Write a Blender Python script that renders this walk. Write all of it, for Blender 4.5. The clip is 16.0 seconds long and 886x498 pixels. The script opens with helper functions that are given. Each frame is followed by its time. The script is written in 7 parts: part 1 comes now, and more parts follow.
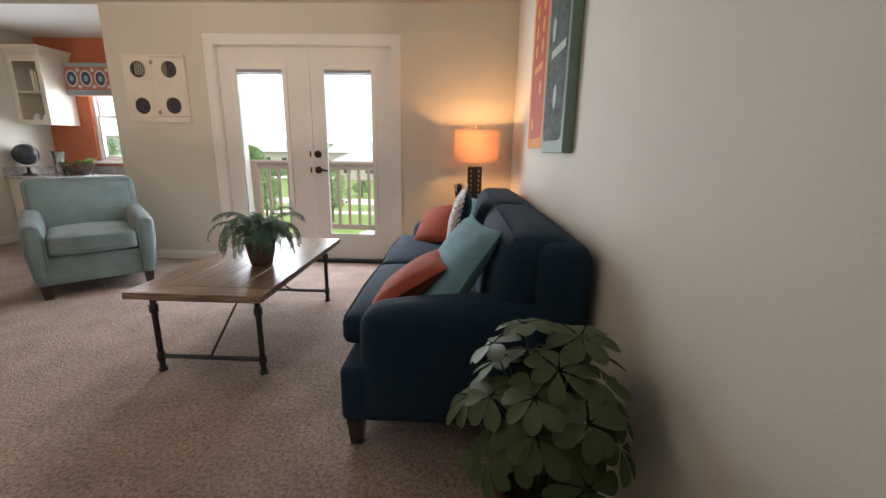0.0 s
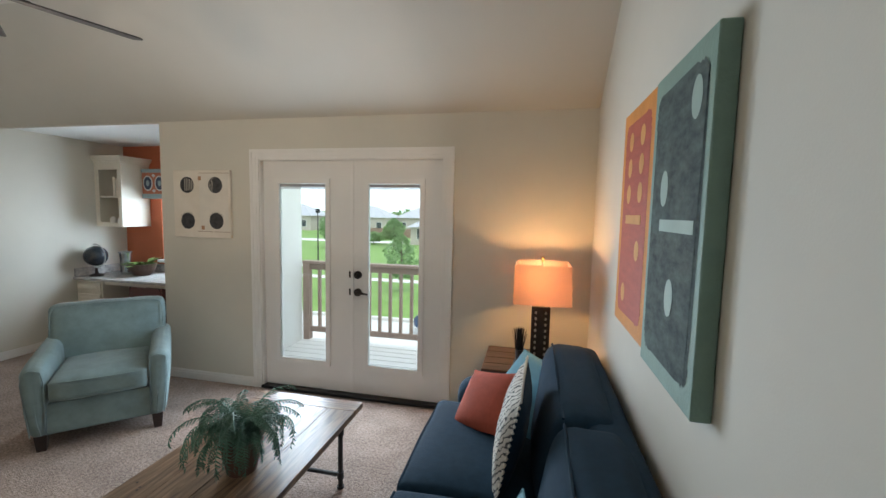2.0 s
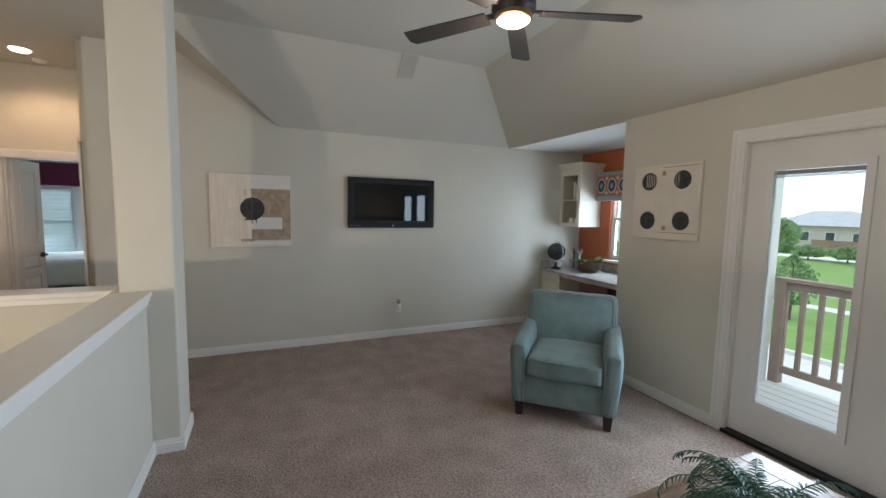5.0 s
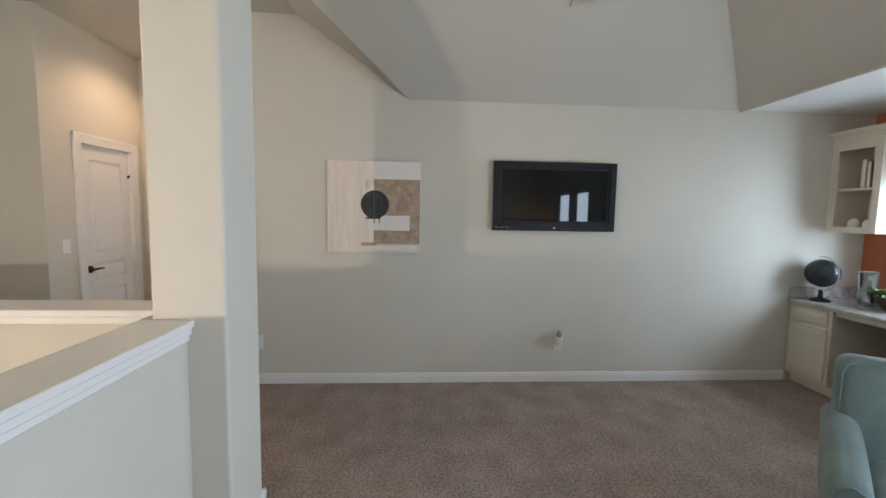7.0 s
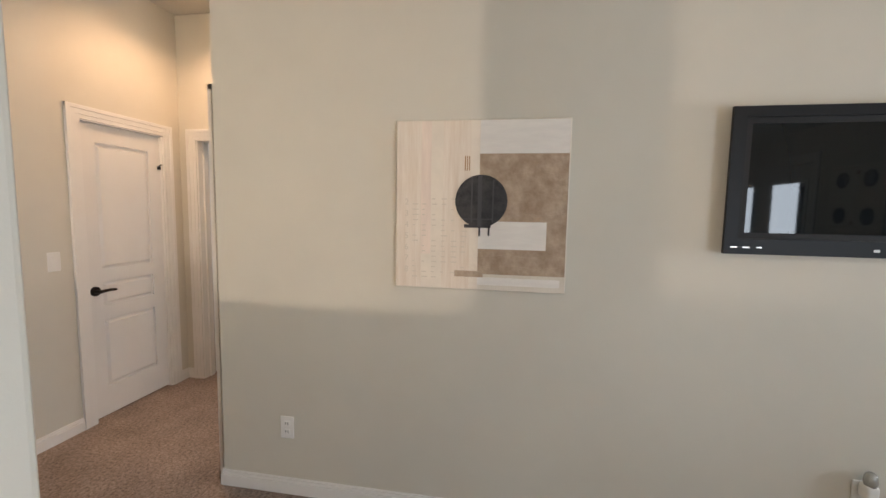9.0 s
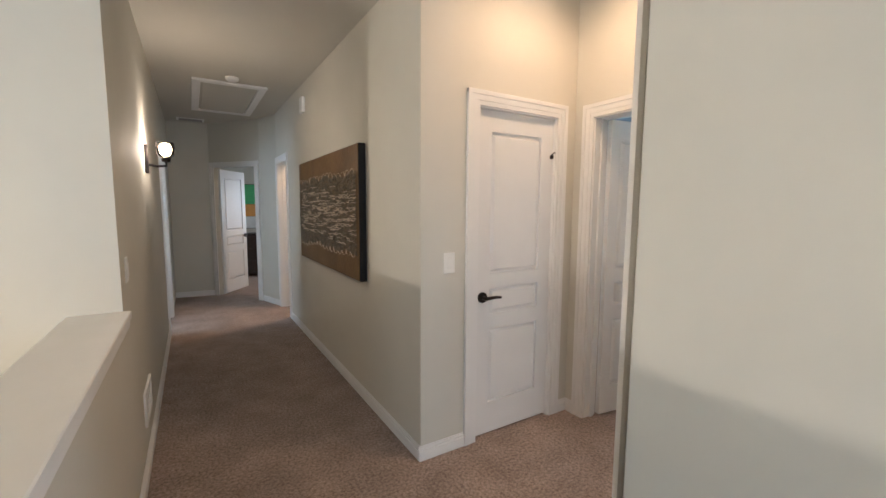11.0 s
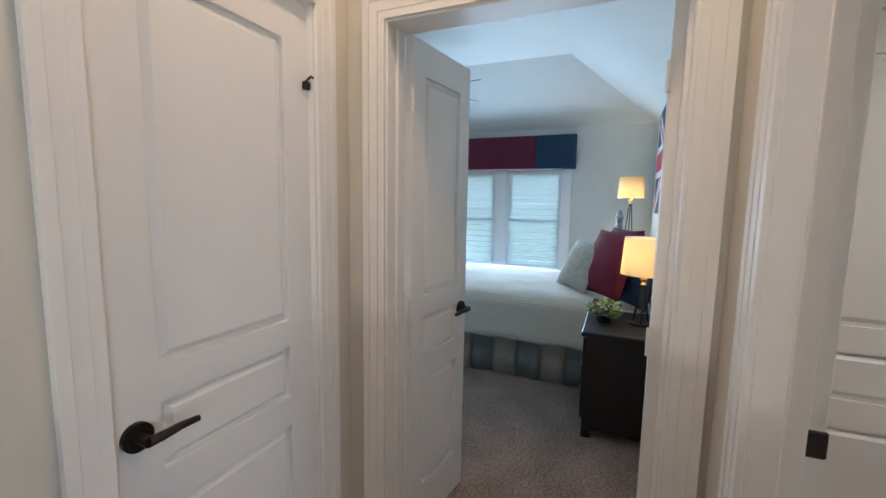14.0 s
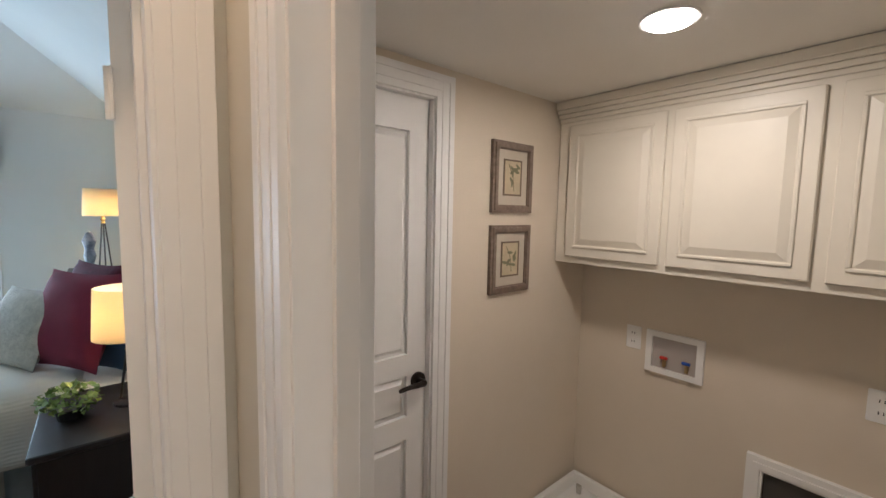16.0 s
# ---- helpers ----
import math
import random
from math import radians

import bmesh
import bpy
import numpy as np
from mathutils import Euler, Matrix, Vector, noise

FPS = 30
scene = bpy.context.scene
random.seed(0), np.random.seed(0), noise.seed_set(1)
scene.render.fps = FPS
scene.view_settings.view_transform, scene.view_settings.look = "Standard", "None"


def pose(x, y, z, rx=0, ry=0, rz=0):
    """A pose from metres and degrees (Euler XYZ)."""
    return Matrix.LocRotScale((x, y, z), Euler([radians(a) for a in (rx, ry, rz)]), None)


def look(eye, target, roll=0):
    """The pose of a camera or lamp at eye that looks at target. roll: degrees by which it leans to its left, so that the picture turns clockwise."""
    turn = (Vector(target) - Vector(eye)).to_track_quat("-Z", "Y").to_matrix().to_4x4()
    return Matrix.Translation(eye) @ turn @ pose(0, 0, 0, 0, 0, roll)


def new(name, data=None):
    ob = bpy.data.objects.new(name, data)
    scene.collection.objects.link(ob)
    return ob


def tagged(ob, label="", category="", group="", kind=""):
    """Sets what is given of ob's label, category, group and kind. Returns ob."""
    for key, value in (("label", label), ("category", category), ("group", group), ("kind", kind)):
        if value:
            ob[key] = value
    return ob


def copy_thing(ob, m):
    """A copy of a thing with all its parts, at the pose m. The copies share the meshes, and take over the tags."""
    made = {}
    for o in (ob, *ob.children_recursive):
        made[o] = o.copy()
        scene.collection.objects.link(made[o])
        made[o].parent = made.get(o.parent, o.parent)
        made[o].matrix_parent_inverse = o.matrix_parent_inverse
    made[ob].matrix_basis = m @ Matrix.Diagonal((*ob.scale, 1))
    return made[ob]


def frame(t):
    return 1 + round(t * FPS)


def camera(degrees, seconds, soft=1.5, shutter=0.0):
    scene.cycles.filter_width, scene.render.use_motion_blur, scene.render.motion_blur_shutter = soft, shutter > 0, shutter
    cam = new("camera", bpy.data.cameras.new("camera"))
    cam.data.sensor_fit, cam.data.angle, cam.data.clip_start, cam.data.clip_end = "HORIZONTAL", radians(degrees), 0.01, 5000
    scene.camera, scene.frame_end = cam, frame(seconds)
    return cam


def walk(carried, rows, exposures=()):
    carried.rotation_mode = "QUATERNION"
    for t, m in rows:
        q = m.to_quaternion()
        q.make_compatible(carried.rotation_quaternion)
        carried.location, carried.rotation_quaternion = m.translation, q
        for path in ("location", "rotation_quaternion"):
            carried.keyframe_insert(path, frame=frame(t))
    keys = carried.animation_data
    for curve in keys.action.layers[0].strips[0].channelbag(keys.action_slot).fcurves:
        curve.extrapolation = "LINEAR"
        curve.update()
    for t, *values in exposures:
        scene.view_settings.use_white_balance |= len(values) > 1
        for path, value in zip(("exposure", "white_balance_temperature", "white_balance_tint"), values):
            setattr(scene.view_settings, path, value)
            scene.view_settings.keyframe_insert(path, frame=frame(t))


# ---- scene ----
cam = camera(94.6, 16.0)
PATH = [
    (0, (0.446, 0.079, 1.145), (0.377, 2.022, 0.675), 0.9),
    (0.5, (0.495, 0.403, 1.417), (0.39, 2.379, 1.126), 1.1),
    (1, (0.478, 0.579, 1.557), (0.325, 2.561, 1.333), 1.2),
    (1.5, (0.514, 0.763, 1.612), (0.273, 2.74, 1.43), 1.3),
    (2, (0.507, 0.909, 1.638), (0.083, 2.856, 1.46), 1.2),
    (2.5, (0.433, 1.015, 1.624), (-0.231, 2.893, 1.453), 1.3),
    (3, (0.384, 1.148, 1.615), (-0.578, 2.892, 1.437), 1.2),
    (3.5, (0.318, 1.173, 1.603), (-0.934, 2.723, 1.422), 1.2),
    (4, (0.256, 1.156, 1.605), (-1.245, 2.464, 1.42), 1.2),
    (4.5, (0.129, 1.108, 1.591), (-1.563, 2.158, 1.405), 1.1),
    (5, (-0.076, 1.086, 1.563), (-1.9, 1.885, 1.376), 1.1),
    (5.2, (-0.189, 1.126, 1.548), (-2.054, 1.824, 1.362), 1.1),
    (7.3, (-1.617, 1.337, 1.478), (-3.608, 1.424, 1.308), 1.0),
    (7.5, (-1.787, 1.305, 1.48), (-3.779, 1.373, 1.311), 1.0),
    (8, (-2.202, 1.325, 1.476), (-4.194, 1.306, 1.301), 1.0),
    (8.5, (-2.631, 1.296, 1.494), (-4.618, 1.151, 1.319), 1.0),
    (9, (-2.983, 1.117, 1.497), (-4.946, 0.786, 1.313), 1.0),
    (9.5, (-3.325, 0.98, 1.474), (-5.207, 0.328, 1.287), 0.9),
    (9.9, (-3.528, 0.841, 1.47), (-5.24, -0.178, 1.287), 0.9),
    (10.2, (-3.614, 0.718, 1.478), (-5.135, -0.565, 1.286), 0.7),
    (12.3, (-4.151, -0.364, 1.427), (-4.873, -2.218, 1.22), 0.5),
    (12.5, (-4.226, -0.446, 1.424), (-5.008, -2.274, 1.211), 0.3),
    (13, (-4.409, -0.647, 1.46), (-5.545, -2.276, 1.222), 0.8),
    (13.4, (-4.516, -0.728, 1.470), (-5.968, -2.084, 1.234), 1.0),
    (13.7, (-4.623, -0.776, 1.444), (-6.297, -1.847, 1.215), 1.1),
    (14, (-4.785, -0.729, 1.436), (-6.612, -1.511, 1.209), 1.0),
    (14.5, (-4.961, -0.713, 1.441), (-6.936, -0.931, 1.212), 1.1),
    (15, (-5.118, -0.748, 1.476), (-7.072, -0.388, 1.247), 1.1),
    (15.5, (-5.197, -0.715, 1.562), (-6.987, 0.148, 1.339), 1.1),
    (16, (-5.241, -0.645, 1.618), (-6.765, 0.637, 1.434), 1.1),
]
EXPOSURES = [(0, 0.55, 6900, 21), (0.5, 0.43, 6550, 15), (1.5, 0.25, 6400, 14), (2.5, 0.30, 5900, 9), (3.5, 0.35, 5750, 9), (4.5, 0.0, 5800, 10), (5, 0.0, 6000, 11), (7.5, 0.55, 5950, 12), (8, 0.65, 6100, 12),
             (9, 0.65, 6600, 16), (9.5, 0.7, 6400, 14), (10, 0.75, 6150, 12), (12.5, 0.82, 5650, 11), (13, 0.78, 5600, 10), (13.5, 0.72, 5650, 11), (14, 0.5, 5450, 10), (15, 0.5, 5550, 10), (15.5, 0.62, 5650, 11), (16, 0.52, 5750, 11)]
walk(cam, [(t, look(eye, target, roll)) for t, eye, target, roll in PATH], EXPOSURES)

# ---- light ----
world = bpy.data.worlds.new("sky")
scene.world = world
world.use_nodes = True
wn = world.node_tree.nodes
sky = wn.new("ShaderNodeTexSky")
sky.sky_type = "NISHITA"
sky.sun_disc = False
sky.sun_elevation = radians(58)
sky.sun_rotation = radians(140)
sky.air_density, sky.dust_density = 1.0, 1.0
cloud = wn.new("ShaderNodeMixRGB")
cloud.inputs[0].default_value = 0.85
cloud.inputs[2].default_value = (11.0, 11.4, 12.0, 1)
world.node_tree.links.new(sky.outputs[0], cloud.inputs[1])
world.node_tree.links.new(cloud.outputs[0], wn["Background"].inputs[0])
wn["Background"].inputs[1].default_value = 0.15


def lamp(name, kind, m, energy, color, size=0.1, size_y=None, spot=None):
    data = bpy.data.lights.new(name, kind)
    data.energy, data.color = energy, color
    if kind == "AREA":
        data.shape, data.size, data.size_y = "RECTANGLE", size, size_y or size
    elif kind == "SUN":
        data.angle = size
    else:
        data.shadow_soft_size = size
    if spot:
        data.spot_size, data.spot_blend = radians(spot), 0.6
    ob = new(name, data)
    ob.matrix_world = m
    return ob


COOL, DAY = (0.70, 0.87, 1.0), (0.76, 0.90, 1.0)
lamp("sun", "SUN", look((5, -6, 14), (0, 0, 0)), 1.4, (1, 0.98, 0.95), radians(20))
# daylight of the open sky in the glazed openings
for pane_x in (-1.47, -0.6255):
    lamp("door_daylight", "AREA", look((pane_x, 4.098, 1.0775), (pane_x, 0, 1.0775)), 27, DAY, 0.45, 1.57)
lamp("desk_window_daylight", "AREA", look((-3.88, 5.62, 1.4), (-4.1, 0, 0.4)), 43, DAY, 0.8, 0.9)
lamp("bedroom_daylight", "AREA", look((-10.46, -2.24, 1.22), (-6, -2.24, 1.0)), 64, COOL, 1.5, 1.3)
# lamps added for daylight in two rooms off the hallway; no window is built
lamp("far_room_added_daylight", "AREA", look((-6.6, -8.6, 1.4), (-5, -7.4, 1.0)), 25, DAY, 1.0, 1.2)
lamp("east_room_added_daylight", "AREA", look((-2.36, -5.58, 1.4), (-5, -5.58, 0.4)), 32, DAY, 0.9, 1.2)
# lamps of the place
lamp("fan_bulb", "POINT", pose(-1.99, 2.30, 2.50), 11, (1.0, 0.76, 0.52), 0.07)
lamp("table_lamp_bulb", "POINT", pose(0.58, 3.76, 1.22), 10, (1.0, 0.54, 0.20), 0.05)
lamp("vestibule_downlight", "SPOT", pose(-5.53, -1.06, 3.02), 42, (1.0, 0.63, 0.36), 0.10, spot=150)
lamp("stair_bulb", "POINT", pose(-0.80, -0.87, 0.99), 80, (1.0, 0.85, 0.68), 0.05)
lamp("hall_sconce_bulb", "POINT", pose(-3.65, -3.46, 1.88), 5.5, (1.0, 0.82, 0.63), 0.03)
lamp("west_room_downlight", "SPOT", pose(-5.45, -5.55, 2.71), 70, (1.0, 0.62, 0.34), 0.07, spot=150)
lamp("laundry_downlight", "AREA", pose(-5.763, 0.611, 2.142), 5.4, (1.0, 0.83, 0.67), 0.13)
lamp("near_bedside_bulb", "POINT", pose(-7.66, -0.56, 1.16), 5.0, (1.0, 0.78, 0.50), 0.04)
lamp("far_bedside_bulb", "POINT", pose(-9.95, -0.62, 1.62), 5.0, (1.0, 0.78, 0.50), 0.04)

# ---- materials ----


def mat(name, color, rough=0.6, metal=0.0, var=0.0, scale=8.0, bump=0.0, bscale=60.0, emit=None, estr=0.0, sheen=0.0, spec=0.5, color2=None, stretch=None, detail=4.0, coat=0.0):
    m = bpy.data.materials.new(name)
    m.use_nodes = True
    nt = m.node_tree
    b = nt.nodes["Principled BSDF"]
    b.inputs["Roughness"].default_value = rough
    b.inputs["Metallic"].default_value = metal
    b.inputs["Specular IOR Level"].default_value = spec
    b.inputs["Base Color"].default_value = (*color, 1)
    b.inputs["Coat Weight"].default_value = coat
    if sheen:
        b.inputs["Sheen Weight"].default_value = sheen
        b.inputs["Sheen Roughness"].default_value = 0.5
    tc = nt.nodes.new("ShaderNodeTexCoord")
    src = tc.outputs["Object"]
    if stretch:
        mp = nt.nodes.new("ShaderNodeMapping")
        mp.inputs["Scale"].default_value = stretch
        nt.links.new(src, mp.inputs[0])
        src = mp.outputs[0]
    if var or color2:
        n = nt.nodes.new("ShaderNodeTexNoise")
        n.inputs["Scale"].default_value = scale
        n.inputs["Detail"].default_value = detail
        n.inputs["Roughness"].default_value = 0.65
        nt.links.new(src, n.inputs[0])
        r = nt.nodes.new("ShaderNodeValToRGB")
        r.color_ramp.elements[0].position, r.color_ramp.elements[1].position = 0.32, 0.68
        c2 = color2 or tuple(min(1, c * (1 + var)) for c in color)
        c1 = color if color2 else tuple(c * (1 - var) for c in color)
        r.color_ramp.elements[0].color = (*c1, 1)
        r.color_ramp.elements[1].color = (*c2, 1)
        nt.links.new(n.outputs[0], r.inputs[0])
        nt.links.new(r.outputs[0], b.inputs["Base Color"])
    if bump:
        n2 = nt.nodes.new("ShaderNodeTexNoise")
        n2.inputs["Scale"].default_value = bscale
        n2.inputs["Detail"].default_value = 3
        nt.links.new(src, n2.inputs[0])
        bp = nt.nodes.new("ShaderNodeBump")
        bp.inputs["Strength"].default_value = bump
        bp.inputs["Distance"].default_value = 0.01
        nt.links.new(n2.outputs[0], bp.inputs["Height"])
        nt.links.new(bp.outputs[0], b.inputs["Normal"])
    if emit:
        b.inputs["Emission Color"].default_value = (*emit, 1)
        b.inputs["Emission Strength"].default_value = estr
    return m


def wood_mat(name, dark, light, scale=1.0, rough=0.4, axis=1):
    """Long grain along one axis, over broad tone changes."""
    m = bpy.data.materials.new(name)
    m.use_nodes = True
    nt = m.node_tree
    b = nt.nodes["Principled BSDF"]
    tc = nt.nodes.new("ShaderNodeTexCoord")
    oi = nt.nodes.new("ShaderNodeObjectInfo")
    off = nt.nodes.new("ShaderNodeVectorMath")
    off.operation = "MULTIPLY_ADD"
    off.inputs[1].default_value = (7, 7, 7)
    cmb = nt.nodes.new("ShaderNodeCombineXYZ")
    for k in range(3):
        nt.links.new(oi.outputs["Random"], cmb.inputs[k])
    nt.links.new(cmb.outputs[0], off.inputs[0])
    nt.links.new(tc.outputs["Object"], off.inputs[2])
    mp = nt.nodes.new("ShaderNodeMapping")
    s = [10.0 * scale] * 3
    s[axis] = 1.0 * scale
    mp.inputs["Scale"].default_value = s
    nt.links.new(off.outputs[0], mp.inputs[0])
    n = nt.nodes.new("ShaderNodeTexNoise")
    n.inputs["Scale"].default_value = 2.2
    n.inputs["Detail"].default_value = 7
    n.inputs["Distortion"].default_value = 2.4
    nt.links.new(mp.outputs[0], n.inputs[0])
    r = nt.nodes.new("ShaderNodeValToRGB")
    r.color_ramp.elements[0].position, r.color_ramp.elements[1].position = 0.34, 0.66
    r.color_ramp.elements[0].color, r.color_ramp.elements[1].color = (*dark, 1), (*light, 1)
    nt.links.new(n.outputs[0], r.inputs[0])
    hs = nt.nodes.new("ShaderNodeHueSaturation")
    mr = nt.nodes.new("ShaderNodeMapRange")
    mr.inputs[3].default_value, mr.inputs[4].default_value = 0.78, 1.18
    nt.links.new(oi.outputs["Random"], mr.inputs[0])
    nt.links.new(mr.outputs[0], hs.inputs["Value"])
    nt.links.new(r.outputs[0], hs.inputs["Color"])
    nt.links.new(hs.outputs[0], b.inputs["Base Color"])
    b.inputs["Roughness"].default_value = rough
    bp = nt.nodes.new("ShaderNodeBump")
    bp.inputs["Strength"].default_value, bp.inputs["Distance"].default_value = 0.25, 0.003
    nt.links.new(n.outputs[0], bp.inputs["Height"])
    nt.links.new(bp.outputs[0], b.inputs["Normal"])
    return m


def glass_mat(name, tint=(0.95, 1, 1), rough=0.0):
    m = bpy.data.materials.new(name)
    m.use_nodes = True
    nt = m.node_tree
    nt.nodes.clear()
    out = nt.nodes.new("ShaderNodeOutputMaterial")
    tr = nt.nodes.new("ShaderNodeBsdfTransparent")
    gl = nt.nodes.new("ShaderNodeBsdfGlossy")
    fr = nt.nodes.new("ShaderNodeFresnel")
    mx = nt.nodes.new("ShaderNodeMixShader")
    tr.inputs[0].default_value = (*tint, 1)
    gl.inputs["Roughness"].default_value = rough
    fr.inputs[0].default_value = 1.45
    nt.links.new(fr.outputs[0], mx.inputs[0])
    nt.links.new(tr.outputs[0], mx.inputs[1])
    nt.links.new(gl.outputs[0], mx.inputs[2])
    nt.links.new(mx.outputs[0], out.inputs[0])
    return m


WALL = mat("wall_paint", (0.63, 0.605, 0.535), 0.75, var=0.025, scale=1.5, bump=0.045, bscale=190, spec=0.3)
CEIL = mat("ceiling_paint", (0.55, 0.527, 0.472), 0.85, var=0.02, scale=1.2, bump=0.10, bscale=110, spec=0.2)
WHITE = mat("white_trim_paint", (0.80, 0.79, 0.77), 0.5, var=0.02, scale=5)
DOORW = mat("white_door_paint", (0.78, 0.77, 0.75), 0.4, var=0.02, scale=3, bump=0.05, bscale=30)
CREAM = mat("cream_cabinet_paint", (0.72, 0.67, 0.57), 0.4, var=0.03, scale=4)
ORANGE = mat("orange_wall_paint", (0.52, 0.15, 0.07), 0.7, var=0.04, scale=2, bump=0.08, bscale=140)
BLUEW = mat("bedroom_wall_paint", (0.62, 0.63, 0.60), 0.75, var=0.02, scale=2, bump=0.08, bscale=140)
LAUN = mat("laundry_wall_paint", (0.66, 0.58, 0.47), 0.7, var=0.02, scale=2, bump=0.08, bscale=140)
BLACK = mat("black_metal", (0.02, 0.02, 0.022), 0.35, 0.6)
BRONZE = mat("oil_rubbed_bronze", (0.035, 0.028, 0.025), 0.38, 0.7)
NICKEL = mat("brushed_nickel", (0.55, 0.53, 0.5), 0.3, 1.0)
PLASTIC = mat("white_plastic", (0.82, 0.81, 0.78), 0.3)
GLASS = glass_mat("clear_glass")


def carpet_mat():
    m = bpy.data.materials.new("tufted_carpet")
    m.use_nodes = True
    nt = m.node_tree
    b = nt.nodes["Principled BSDF"]
    b.inputs["Roughness"].default_value = 0.95
    b.inputs["Specular IOR Level"].default_value = 0.1
    b.inputs["Sheen Weight"].default_value = 0.14
    tc = nt.nodes.new("ShaderNodeTexCoord")
    big = nt.nodes.new("ShaderNodeTexNoise")
    big.inputs["Scale"].default_value = 4.5
    big.inputs["Detail"].default_value = 6
    tuft = nt.nodes.new("ShaderNodeTexVoronoi")
    tuft.inputs["Scale"].default_value = 140
    fine = nt.nodes.new("ShaderNodeTexNoise")
    fine.inputs["Scale"].default_value = 62
    fine.inputs["Detail"].default_value = 6
    fine.inputs["Roughness"].default_value = 0.75
    for n in (big, tuft, fine):
        nt.links.new(tc.outputs["Object"], n.inputs["Vector"])
    r = nt.nodes.new("ShaderNodeValToRGB")
    r.color_ramp.elements[0].position, r.color_ramp.elements[1].position = 0.36, 0.64
    r.color_ramp.elements[0].color, r.color_ramp.elements[1].color = (0.185, 0.128, 0.102, 1), (0.54, 0.42, 0.355, 1)
    nt.links.new(fine.outputs[0], r.inputs[0])
    mx = nt.nodes.new("ShaderNodeMixRGB")
    mx.blend_type = "MULTIPLY"
    mx.inputs[0].default_value = 1
    r2 = nt.nodes.new("ShaderNodeValToRGB")
    r2.color_ramp.elements[0].position, r2.color_ramp.elements[1].position = 0.35, 0.65
    r2.color_ramp.elements[0].color, r2.color_ramp.elements[1].color = (0.76, 0.76, 0.76, 1), (1, 1, 1, 1)
    nt.links.new(big.outputs[0], r2.inputs[0])
    nt.links.new(r.outputs[0], mx.inputs[1])
    nt.links.new(r2.outputs[0], mx.inputs[2])
    nt.links.new(mx.outputs[0], b.inputs["Base Color"])
    ad = nt.nodes.new("ShaderNodeMath")
    ad.operation = "SUBTRACT"
    nt.links.new(fine.outputs[0], ad.inputs[0])
    nt.links.new(tuft.outputs["Distance"], ad.inputs[1])
    bp = nt.nodes.new("ShaderNodeBump")
    bp.inputs["Strength"].default_value, bp.inputs["Distance"].default_value = 0.8, 0.006
    nt.links.new(ad.outputs[0], bp.inputs["Height"])
    nt.links.new(bp.outputs[0], b.inputs["Normal"])
    return m


CARPET = carpet_mat()

# ---- building helpers ----


def mesh_of(bm, name, material):
    me = bpy.data.meshes.new(name)
    bm.normal_update()
    bm.to_mesh(me)
    bm.free()
    if material:
        me.materials.append(material)
    return me


def part(name, bm, material, parent=None, label="", smooth=False):
    """One bmesh as one mesh object, under a thing where one is given."""
    me = mesh_of(bm, name, material)
    if smooth:
        for p in me.polygons:
            p.use_smooth = True
    ob = new(name, me)
    if parent is not None:
        ob.parent = parent
    if label:
        ob["label"] = label
    return ob


def structure(name, bm, material, label="", category=""):
    return tagged(part(name, bm, material), label, category or name.split("_")[0], kind="structure")


def thing(name, label, category, m=None, group=""):
    ob = new(name)
    ob.empty_display_size = 0.1
    if m is not None:
        ob.matrix_world = m
    return tagged(ob, label, category, group)


def box(bm, x0, x1, y0, y1, z0, z1, bevel=0.0, seg=1):
    r = bmesh.ops.create_cube(bm, size=1)
    bmesh.ops.transform(bm, matrix=Matrix.Translation(((x0 + x1) / 2, (y0 + y1) / 2, (z0 + z1) / 2)) @ Matrix.Diagonal((x1 - x0, y1 - y0, z1 - z0, 1)), verts=r["verts"])
    if bevel:
        es = list({e for v in r["verts"] for e in v.link_edges})
        bmesh.ops.bevel(bm, geom=es, offset=bevel, segments=seg, affect="EDGES", profile=0.5)
    return bm


def boxes(*rows, bevel=0.0, seg=1):
    bm = bmesh.new()
    for r in rows:
        box(bm, *r, bevel=bevel, seg=seg)
    return bm


def cyl(bm, p, q, r, r2=None, n=16, caps=True):
    p, q = Vector(p), Vector(q)
    d = q - p
    m = Matrix.Translation((p + q) / 2) @ d.to_track_quat("Z", "Y").to_matrix().to_4x4()
    bmesh.ops.create_cone(bm, cap_ends=caps, segments=n, radius1=r, radius2=r if r2 is None else r2, depth=d.length, matrix=m)
    return bm


def lathe(bm, profile, n=24, cx=0.0, cy=0.0):
    """Turn (radius, height) pairs about the vertical through (cx, cy)."""
    rings = []
    for r, z in profile:
        if r < 1e-5:
            rings.append([bm.verts.new((cx, cy, z))])
        else:
            rings.append([bm.verts.new((cx + r * math.cos(2 * math.pi * k / n), cy + r * math.sin(2 * math.pi * k / n), z)) for k in range(n)])
    for a, b in zip(rings, rings[1:]):
        for k in range(n):
            k2 = (k + 1) % n
            if len(a) == 1 and len(b) == 1:
                continue
            if len(a) == 1:
                bm.faces.new((a[0], b[k2], b[k]))
            elif len(b) == 1:
                bm.faces.new((a[k], a[k2], b[0]))
            else:
                bm.faces.new((a[k], a[k2], b[k2], b[k]))
    bmesh.ops.recalc_face_normals(bm, faces=bm.faces)
    return bm


